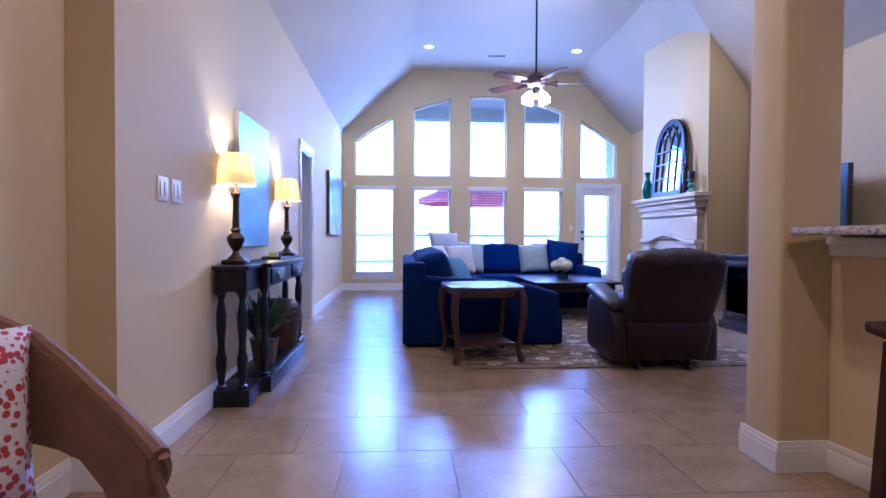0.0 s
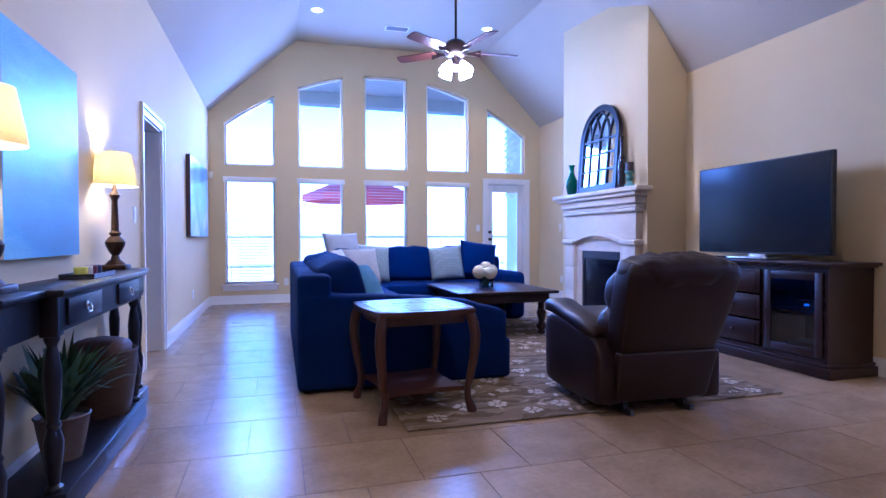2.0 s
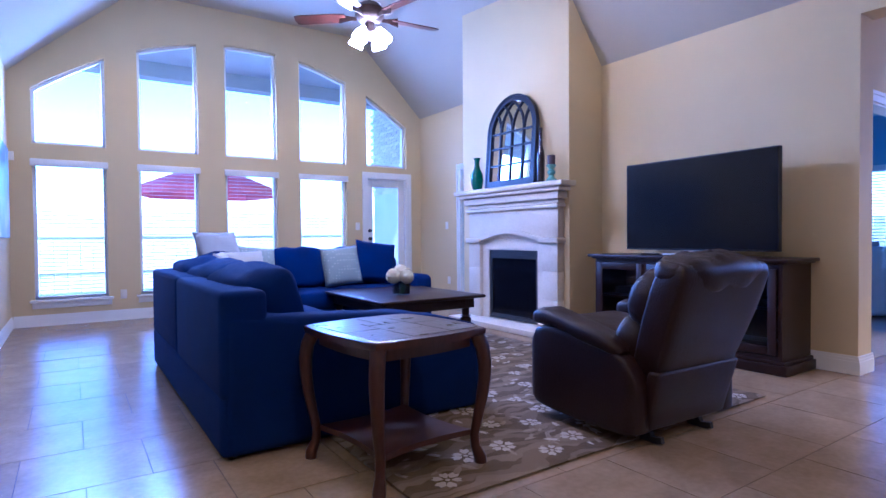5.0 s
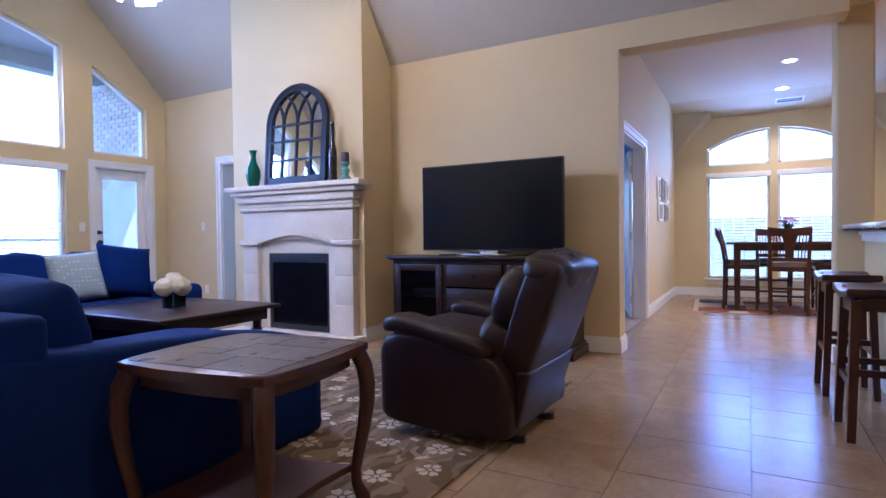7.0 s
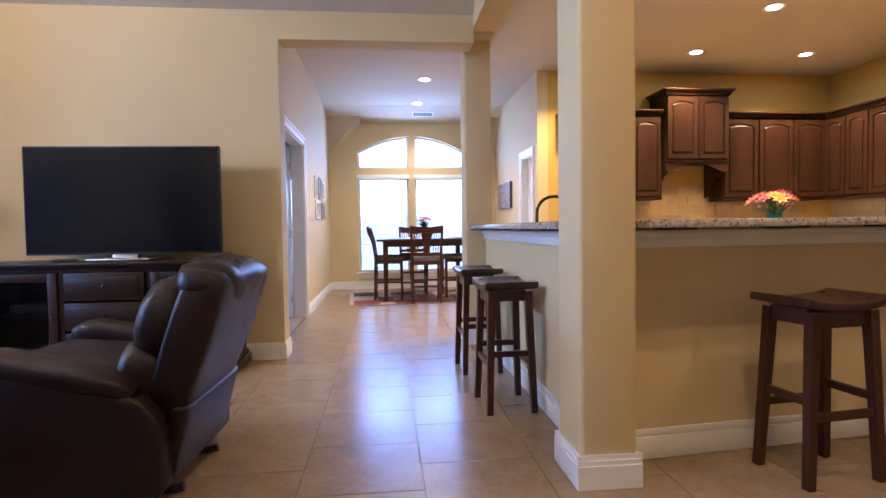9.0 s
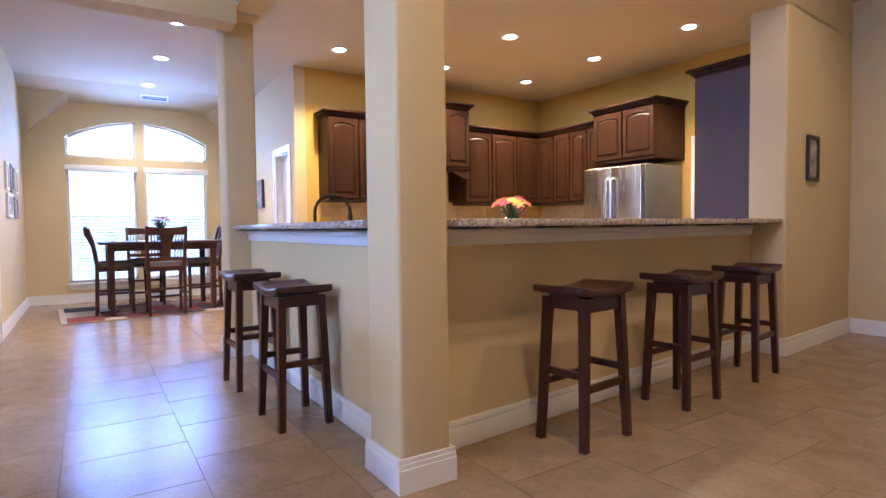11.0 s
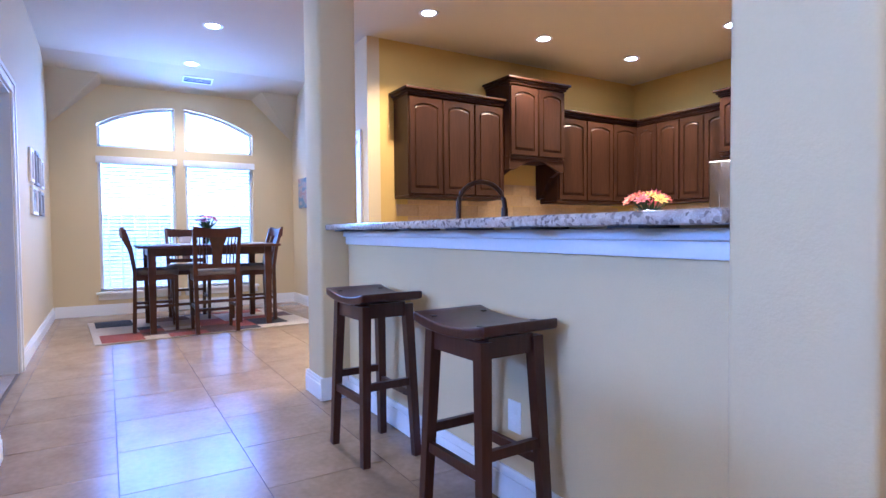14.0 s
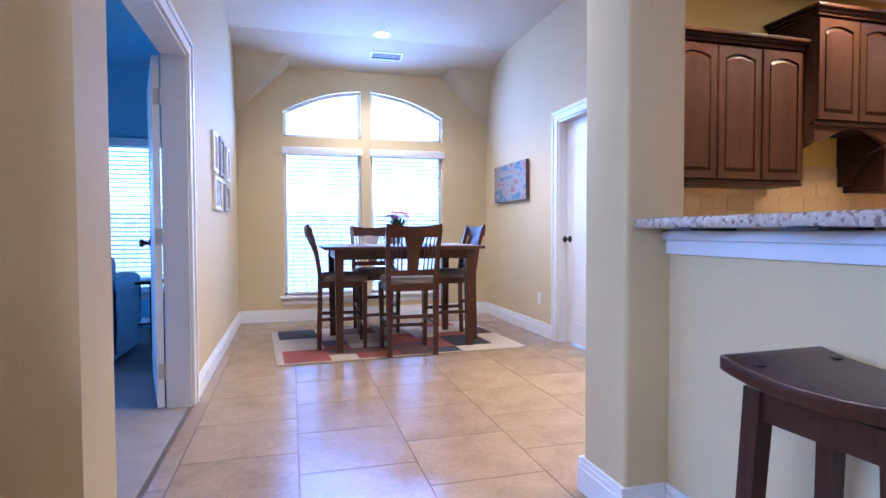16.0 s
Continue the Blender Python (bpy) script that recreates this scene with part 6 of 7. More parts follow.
FLORAL = floral()
wicker_chair(place(-0.43, 1.93, 0, -37))
bm = bmesh.new()
pillow(bm, 0.44, 0.46, 0.16, place(-0.43, 1.93, 0, -37) @ pose(-0.13, 0.11, 0.57, -14, 4, 90))
solid("throw_pillow", bm, FLORAL, "red and white patterned pillow on the wicker chair", "pillow", smooth="all")


# ---- bar stools ----
def stool(m):
    t = thing("bar_stool", "dark espresso wooden saddle-seat bar stool at the bar", "stool", m, "bar stools at the counter")
    bm = bmesh.new()
    nx, ny = 12, 2
    w, d = 0.205, 0.15
    up, dn = [], []
    for i in range(nx + 1):
        x = -w + 2 * w * i / nx
        z = 0.674 + 0.024 * (abs(x) / w) ** 2.2
        up.append([bm.verts.new((x, y, z + 0.034)) for y in (-d, d)])
        dn.append([bm.verts.new((x, y, z)) for y in (-d, d)])
    for i in range(nx):
        bm.faces.new((up[i][0], up[i + 1][0], up[i + 1][1], up[i][1])), bm.faces.new((dn[i][1], dn[i + 1][1], dn[i + 1][0], dn[i][0]))
        bm.faces.new((dn[i][0], dn[i + 1][0], up[i + 1][0], up[i][0])), bm.faces.new((up[i][1], up[i + 1][1], dn[i + 1][1], dn[i][1]))
    bm.faces.new((dn[0][0], up[0][0], up[0][1], dn[0][1])), bm.faces.new((up[-1][0], dn[-1][0], dn[-1][1], up[-1][1]))
    bmesh.ops.recalc_face_normals(bm, faces=bm.faces)
    e = [e for e in bm.edges if e.calc_face_angle(0) > 0.8]
    bmesh.ops.bevel(bm, geom=e, offset=0.008, segments=3, profile=0.5, affect="EDGES")
    part("seat", bm, STOOLWOOD, t)
    for sx in (-1, 1):
        for sy in (-1, 1):
            bm = bmesh.new()
            bar(bm, [(sx * 0.172, sy * 0.128, 0), (sx * 0.138, sy * 0.105, 0.672)], [0.034, 0.042], [0.034, 0.042], (1, 0, 0))
            part("leg", bm, STOOLWOOD, t, smooth=False)
            part("plug", B(sx * 0.142 - 0.016, sx * 0.142 + 0.016, sy * 0.108 - 0.009, sy * 0.108 + 0.009, 0.704, 0.7205, bev=0.0015), BLACKWOOD, t)
    for sy in (-1, 1):
        part("apron", B(-0.13, 0.13, sy * 0.106 - 0.01, sy * 0.106 + 0.01, 0.61, 0.669), STOOLWOOD, t, smooth=False)
        bm = bmesh.new()
        bar(bm, [(-0.157, sy * 0.119, 0.27), (0.157, sy * 0.119, 0.27)], 0.02, 0.032, (0, 0, 1))
        part("stretcher", bm, STOOLWOOD, t, smooth=False)
    for sx in (-1, 1):
        part("apron", B(sx * 0.14 - 0.01, sx * 0.14 + 0.01, -0.09, 0.09, 0.62, 0.682), STOOLWOOD, t, smooth=False)
        bm = bmesh.new()
        bar(bm, [(sx * 0.156, -0.115, 0.33), (sx * 0.156, 0.115, 0.33)], 0.02, 0.032, (0, 0, 1))
        part("stretcher", bm, STOOLWOOD, t, smooth=False)
    return t


TALL = Matrix.Scale(1.016, 4, (0, 0, 1))
st = stool(place(3.34, 3.356, 0, 2) @ TALL)
for m in (place(4.205, 3.37, 0, 2), place(2.272, 2.254, 0, 96.5), place(2.355, 1.35, 0, 94.5), place(2.443, 0.49, 0, 97)):
    copy_thing(st, m @ TALL)


# ---- kitchen ----
def cab_door(parent, w, h, m, knob=0):
    """A raised-panel door with an arched top rail; local x across, y out of the face, z up."""
    bm = bmesh.new()
    hexa(bm, [(0.003, 0, 0.003), (w - 0.003, 0, 0.003), (w - 0.003, 0.012, 0.003), (0.003, 0.012, 0.003)], [(0.003, 0, h - 0.003), (w - 0.003, 0, h - 0.003), (w - 0.003, 0.012, h - 0.003), (0.003, 0.012, h - 0.003)])
    r = 0.055
    box(bm, 0.003, r, 0.012, 0.026, 0.003, h - 0.003), box(bm, w - r, w - 0.003, 0.012, 0.026, 0.003, h - 0.003), box(bm, r, w - r, 0.012, 0.026, 0.003, r)
    n = 8
    arch = lambda x: h - r - 0.035 + 0.035 * math.sin(math.pi * (x - r) / (w - 2 * r))
    for i in range(n):
        x0, x1 = r + (w - 2 * r) * i / n, r + (w - 2 * r) * (i + 1) / n
        hexa(bm, [(x0, 0.012, arch(x0)), (x1, 0.012, arch(x1)), (x1, 0.026, arch(x1)), (x0, 0.026, arch(x0))], [(x0, 0.012, h - 0.003), (x1, 0.012, h - 0.003), (x1, 0.026, h - 0.003), (x0, 0.026, h - 0.003)])
        a0, a1 = arch(x0) - 0.02, arch(x1) - 0.02
        q = 0.018
        x0i, x1i = max(x0, r + q), min(x1, w - r - q)
        if x1i > x0i:
            hexa(bm, [(x0i, 0.012, r + 0.006), (x1i, 0.012, r + 0.006), (x1i, 0.024, r + q + 0.014), (x0i, 0.024, r + q + 0.014)], [(x0i, 0.012, a0 + 0.014), (x1i, 0.012, a1 + 0.014), (x1i, 0.024, a1 - 0.014), (x0i, 0.024, a0 - 0.014)])
    bmesh.ops.remove_doubles(bm, verts=bm.verts, dist=1e-5)
    moved(bm, bm.verts, m)
    return part("door", bm, CABINET, parent, smooth=False)


def crown(bm, x0, x1, d, z, left=True, right=True):
    """Stepped crown moulding round the front and sides of a cabinet whose front is at y = d."""
    for k, (o, h0, h1) in enumerate(((0.012, 0.0, 0.025), (0.03, 0.025, 0.05), (0.055, 0.05, 0.075))):
        box(bm, x0 - (o if left else 0), x1 + (o if right else 0), 0.002, d + o, z + h0, z + h1, 0.004)


def wall_cabinet(m, w, d, z0, z1, doors, label, left=True, right=True, top=True):
    """A hanging cabinet; local x along the wall, y out from it."""
    t = thing("wall_cabinet", label, "cabinet", m, "dark wooden wall cabinets")
    part("body", B(0.001, w - 0.001, 0.002, d, z0, z1), CABINET, t, smooth=False)
    dw = w / doors
    for k in range(doors):
        cab_door(t, dw - 0.016, z1 - z0 - 0.03, Matrix.Translation((k * dw + 0.008, d, z0 + 0.012)))
    bm = bmesh.new()
    crown(bm, 0, w, d + 0.02, z1, left, right)
    part("crown_moulding", bm, CABINET, t)
    part("light_rail", B(0.001, w - 0.001, 0.002, d + 0.014, z0 - 0.03, z0 - 0.001, bev=0.004), CABINET, t)
    return t


EAST = lambda y: pose(KX, y, 0, 0, 0, 90)           # local x runs to +y, local y to -x
SOUTH = lambda x: pose(x, KY, 0, 0, 0, 0)           # local x runs to +x, local y to +y
wall_cabinet(EAST(0.545), 1.22, 0.33, 1.40, 2.42, 3, "dark cherry wall cabinet with three arched doors", left=False)
wall_cabinet(EAST(-1.70), 1.42, 0.33, 1.38, 2.40, 3, "dark cherry wall cabinet with arched doors", right=False, left=False)
hood = wall_cabinet(EAST(-0.275), 0.82, 0.44, 1.86, 2.66, 2, "dark cherry range hood cabinet with an arched valance")
bm = bmesh.new()
f = lambda x: 1.86 - 0.15 + 0.11 * math.sin(math.pi * min(1, max(0, (x - 0.08) / 0.66)))
curve = [(0.001 + 0.818 * k / 20, f(0.001 + 0.818 * k / 20)) for k in range(21)] + [(0.819, 1.859), (0.001, 1.859)]
hexa(bm, [(x, 0.40, z) for x, z in curve], [(x, 0.44, z) for x, z in curve])
part("valance", bm, CABINET, hood, smooth=False)
for x in (0.002, 0.758):
    bm = bmesh.new()
    pr = [(0.002, 1.40), (0.10, 1.42), (0.16, 1.52), (0.26, 1.66), (0.42, 1.72), (0.42, 1.859), (0.002, 1.859)]
    hexa(bm, [(x, y, z) for y, z in pr], [(x + 0.06, y, z) for y, z in pr])
    part("bracket", bm, CABINET, hood, "curved side bracket", smooth=False)
wall_cabinet(SOUTH(5.56), KX - 5.56 - 0.335, 0.33, 1.38, 2.40, 4, "dark cherry wall cabinet with four arched doors", left=False, right=False)
wall_cabinet(SOUTH(4.60), 0.94, 0.58, 1.86, 2.48, 2, "deep cherry cabinet over the refrigerator")
t = thing("tall_cabinet", "tall dark cabinet with a plain side panel", "cabinet", place(2.57, -1.92))
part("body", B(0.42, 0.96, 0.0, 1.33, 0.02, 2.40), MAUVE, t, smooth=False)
bm = bmesh.new()
for o, a, b in ((0.012, 2.40, 2.425), (0.035, 2.425, 2.45), (0.065, 2.45, 2.48)):
    box(bm, 0.42, 0.96 + o, 0.0, 1.33 + o, a, b, 0.004)
part("crown_moulding", bm, CABINET, t)
part("plinth", B(0.44, 0.92, 0.02, 1.31, 0, 0.02), BLACK, t)
part("door", B(0.961, 0.98, 0.66, 1.31, 0.12, 2.38, bev=0.003), CABINET, t)
part("door", B(0.961, 0.98, 0.02, 0.65, 0.12, 2.38, bev=0.003), CABINET, t)

t = thing("refrigerator", "stainless steel french-door refrigerator", "refrigerator", place(4.62, KY + 0.03))
part("cabinet", B(0, 0.91, 0, 0.70, 0.02, 1.76, bev=0.006), mat("dark grey steel side", (0.16, 0.155, 0.15), (0.22, 0.215, 0.21), 4, 0.4, 0.03, 60, metal=0.6), t, "dark grey sides")
for x0, x1 in ((0.003, 0.452), (0.458, 0.907)):
    bm = bmesh.new()
    box(bm, x0, x1, 0.705, 0.78, 0.66, 1.755, 0.02, 4)
    dr = part("door", bm, STEEL, t)
    bm = bmesh.new()
    xh = 0.415 if x0 < 0.1 else 0.495
    tube(bm, [(xh, 0.78, 0.80), (xh, 0.83, 0.84), (xh, 0.835, 1.2), (xh, 0.83, 1.58), (xh, 0.78, 1.62)], 0.011, 8)
    part("handle", bm, NICKEL, dr, "curved steel handle")
fz = part("freezer_drawer", B(0.003, 0.907, 0.705, 0.78, 0.06, 0.65, bev=0.02, seg=4), STEEL, t)
bm = bmesh.new()
tube(bm, [(0.1, 0.78, 0.58), (0.12, 0.83, 0.58), (0.79, 0.83, 0.58), (0.81, 0.78, 0.58)], 0.011, 8)
part("handle", bm, NICKEL, fz)
for x in (0.08, 0.83):
    part("foot", B(x - 0.03, x + 0.03, 0.1, 0.16, 0, 0.02), BLACK, t)

# base cabinets, counters, backsplash (mostly behind the bar)
SPLASH = mat("tan stone backsplash", (0.40, 0.27, 0.10), (0.50, 0.35, 0.15), 5, 0.4, 0.15, 40)
vary(SPLASH, 0.1)


def base_cabinet(m, w, d, label):
    t = thing("base_cabinet", label, "cabinet", m, "dark wooden base cabinets")
    part("body", B(0, w, 0.002, d - 0.02, 0.1, 0.88), CABINET, t, smooth=False)
    part("kickboard", B(0, w, 0.002, d - 0.09, 0, 0.1), BLACK, t, smooth=False)
    k = max(1, round(w / 0.5))
    for i in range(k):
        part("door", B(i * w / k + 0.006, (i + 1) * w / k - 0.006, d - 0.02, d, 0.12, 0.68, bev=0.003), CABINET, t)
        part("drawer", B(i * w / k + 0.006, (i + 1) * w / k - 0.006, d - 0.02, d, 0.70, 0.86, bev=0.003), CABINET, t)


base_cabinet(EAST(0.56), 1.24, 0.6, "dark cherry base cabinet under granite")
base_cabinet(EAST(KY + 0.6), 1.14, 0.6, "dark cherry base cabinet under granite")
base_cabinet(SOUTH(5.58), 1.01, 0.6, "dark cherry base cabinet under granite")
base_cabinet(pose(4.95, 2.99, 0, 0, 0, 180), 2.1, 0.6, "dark cherry sink cabinet behind the bar")
for nm, q in (("countertop", (KX - 0.63, KX - 0.002, 0.55, 1.82)), ("countertop", (KX - 0.63, KX - 0.002, KY + 0.002, -0.27)), ("countertop", (5.57, KX - 0.64, KY + 0.002, KY + 0.63)), ("countertop", (2.85, 4.97, 2.36, 2.985))):
    solid(nm, B(*q, 0.881, 0.92, bev=0.006), GRANITE, "speckled granite kitchen counter", "countertop")
t = thing("kitchen_range", "stainless steel range under the hood", "stove", place(KX - 0.66, -0.26))
part("body", B(0.02, 0.65, 0, 0.80, 0.02, 0.90), STEEL, t, smooth=False)
part("cooktop", B(0.02, 0.65, 0.005, 0.795, 0.90, 0.925, bev=0.004), BLACK, t)
part("oven_door", B(0.0, 0.02, 0.03, 0.77, 0.2, 0.72, bev=0.006), SCREEN, t)
for x in (0.1, 0.56):
    for y in (0.06, 0.74):
        part("foot", B(x - 0.02, x + 0.02, y - 0.02, y + 0.02, 0, 0.02), BLACK, t)
t = thing("backsplash", "tan stone tile backsplash", "backsplash", kind="structure")
for j in range(5):
    for i in range(13):
        y0 = -1.70 + i * 0.265 + (0.13 if j % 2 else 0)
        if y0 + 0.26 < 1.78:
            part("tile", B(KX - 0.010, KX - 0.001, y0, y0 + 0.261, 0.925 + j * 0.131, 0.925 + j * 0.131 + 0.127), SPLASH, t, smooth=False)
for j in range(3):
    for i in range(6):
        x0 = 5.6 + i * 0.305
        if x0 + 0.3 < KX - 0.01:
            part("tile", B(x0, x0 + 0.3, KY + 0.001, KY + 0.010, 0.925 + j * 0.14, 0.925 + j * 0.14 + 0.136), SPLASH, t, smooth=False)

t = thing("kitchen_island", "dark cherry kitchen island with a granite top", "island", place(5.1, 0.36))
part("body", B(-0.5, 0.5, -0.42, 0.42, 0.1, 0.88), CABINET, t, smooth=False)
part("kickboard", B(-0.44, 0.44, -0.36, 0.36, 0, 0.1), BLACK, t, smooth=False)
part("granite_top", B(-0.56, 0.56, -0.48, 0.48, 0.88, 0.92, bev=0.008), GRANITE, t, "speckled granite top")

t = thing("kitchen_faucet", "dark bronze gooseneck faucet at the sink", "faucet", place(4.14, 2.93, 0.921))
bm = bmesh.new()
lathe(bm, [(0.03, 0), (0.03, 0.01), (0.02, 0.02), (0.018, 0.08)], seg=16)
part("base", bm, BRONZE, t)
bm = bmesh.new()
path = [(0, 0, 0.06), (0, 0, 0.23)] + [(-0.03 * (1 - math.cos(radians(a))), -0.12 * (1 - math.cos(radians(a))), 0.23 + 0.115 * math.sin(radians(a))) for a in range(15, 181, 15)]
ex, ey, _ = path[-1]
path += [(ex, ey, 0.20)]
tube(bm, path, 0.012, 10)
part("spout", bm, BRONZE, t)
bm = bmesh.new()
tube(bm, [(ex, ey, 0.215), (ex, ey, 0.15)], [0.016, 0.019], 12)
part("spray_head", bm, BRONZE, t)
bm = bmesh.new()
tube(bm, [(0.0, 0.018, 0.06), (0.02, 0.06, 0.09)], 0.007, 8)
part("lever", bm, BRONZE, t)


def bouquet(m, label, cols, seed, big=0.055, vase_r=0.045, vase_h=0.12, spread=0.11, group=""):
    t = thing("flower_arrangement", label, "flowers", m)
    bm = bmesh.new()
    lathe(bm, [(vase_r * 0.8, 0.0), (vase_r, 0.02), (vase_r * 0.9, vase_h * 0.6), (vase_r * 1.1, vase_h), (vase_r * 1.0, vase_h), (vase_r * 0.8, vase_h * 0.6)], seg=20)
    part("vase", bm, GREENV if seed == 11 else glassy("clear vase", (0.75, 0.82, 0.8)), t, "small glass vase")
    rn = random.Random(seed)
    bm = bmesh.new()
    for k in range(16):
        a = k * 2.4
        r = spread * math.sqrt((k + 0.5) / 16)
        tube(bm, [(0.01 * math.cos(a), 0.01 * math.sin(a), 0.01), (r * 0.4 * math.cos(a), r * 0.4 * math.sin(a), vase_h + 0.02), (r * math.cos(a), r * math.sin(a), vase_h + 0.09 + 0.05 * (1 - k / 16))], 0.003, 5)
    strap_leaves(bm, 26, rn, Vector((0, 0, vase_h * 0.8)), 0.2, 0.025, 0.95)
    part("foliage", bm, LEAF, t, smooth=False)
    for k in range(12):
        a = k * 2.4
        r = spread * math.sqrt((k + 0.5) / 12)
        c = Vector((r * math.cos(a), r * math.sin(a), vase_h + 0.08 + 0.06 * (1 - k / 12) + rn.uniform(-0.01, 0.02)))
        bm = bmesh.new()
        d = (c - Vector((0, 0, vase_h - 0.06))).normalized()
        q = Matrix.Translation(c) @ d.to_track_quat("Z", "Y").to_matrix().to_4x4()
        for lay in range(2):
            for j in range(7):
                ro = Matrix.Rotation(j * 2 * math.pi / 7 + lay * 0.4, 4, "Z")
                s = big * (0.9 - 0.3 * lay)
                pts = [(0.004, 0, 0), (s * 0.5, -s * 0.2, s * (0.14 + 0.3 * lay)), (s, 0, s * (0.2 + 0.5 * lay)), (s * 0.5, s * 0.2, s * (0.14 + 0.3 * lay))]
                bm.faces.new([bm.verts.new(q @ ro @ Vector(p)) for p in pts])
        part("flower", bm, cols[k % len(cols)], t, smooth=False)


PINK = mat("pink petals", (0.55, 0.10, 0.16), (0.72, 0.26, 0.30), 20, 0.6, 0, 60)
YELLOW = mat("yellow petals", (0.70, 0.50, 0.04), (0.80, 0.62, 0.10), 20, 0.6, 0, 60)
PURPLE = mat("purple petals", (0.16, 0.05, 0.18), (0.30, 0.10, 0.32), 20, 0.6, 0, 60)
bouquet(place(5.0, 0.42, 0.921) @ Matrix.Scale(1.25, 4), "pink and yellow flowers in a green vase", [PINK, YELLOW, PINK, mat("coral petals", (0.65, 0.18, 0.10), (0.75, 0.30, 0.18), 20, 0.6, 0, 60)], 11, 0.075, 0.05, 0.17, 0.15)


# ---- dining nook ----
t = thing("dining_rug", "rug of cream, rust, brown and black blocks", "rug", place(7.90, 2.43, 0, 3.4))
part("rug_body", B(0, 1.5, 0, 2.12, 0.001, 0.010, bev=0.003), mat("cream rug wool", (0.42, 0.35, 0.26), (0.52, 0.45, 0.35), 12, 0.95, 0.5, 220), t)
BLK = [mat(n_, a_, tuple(v * 1.35 for v in a_), 12, 0.95, 0.5, 220) for n_, a_ in (("rust wool", (0.20, 0.05, 0.03)), ("charcoal wool", (0.03, 0.03, 0.035)), ("tan wool", (0.28, 0.20, 0.12)), ("brown wool", (0.09, 0.045, 0.03)))]
rn = random.Random(21)
y = 0.02
row = 0
while y < 2.05:
    hgt = min(rn.choice((0.22, 0.3, 0.36)), 2.10 - y)
    x = 0.02
    while x < 1.42:
        wd = min(rn.choice((0.2, 0.34, 0.46)), 1.48 - x)
        c = rn.randrange(7)
        if c < 4 and hgt > 0.05 and wd > 0.05:
            part("block", B(x, x + wd, y, y + hgt, 0.0102, 0.0122), BLK[c], t, smooth=False)
        x += wd
    y += hgt

t = thing("dining_table", "tall cherry wood counter-height dining table", "dining table", place(8.05, 2.86))
part("tabletop", B(-0.05, 0.95, -0.08, 1.31, 0.872, 0.90, bev=0.006), CHERRY, t)
bm = bmesh.new()
for q in ((0.05, 0.85, 0.02, 0.04), (0.05, 0.85, 1.19, 1.21), (0.02, 0.04, 0.05, 1.18), (0.86, 0.88, 0.05, 1.18)):
    box(bm, *q, 0.79, 0.872)
part("apron", bm, CHERRY, t, smooth=False)
for x, y in ((0.045, 0.045), (0.045, 1.185), (0.855, 0.045), (0.855, 1.185)):
    bm = bmesh.new()
    bar(bm, [(x, y, 0.0125), (x, y, 0.872)], [0.055, 0.075], [0.055, 0.075], (0, 1, 0))
    part("leg", bm, CHERRY, t, smooth=False)
SEATCL = mat("grey seat cloth", (0.16, 0.14, 0.13), (0.24, 0.21, 0.19), 8, 0.9, 0.3, 260)


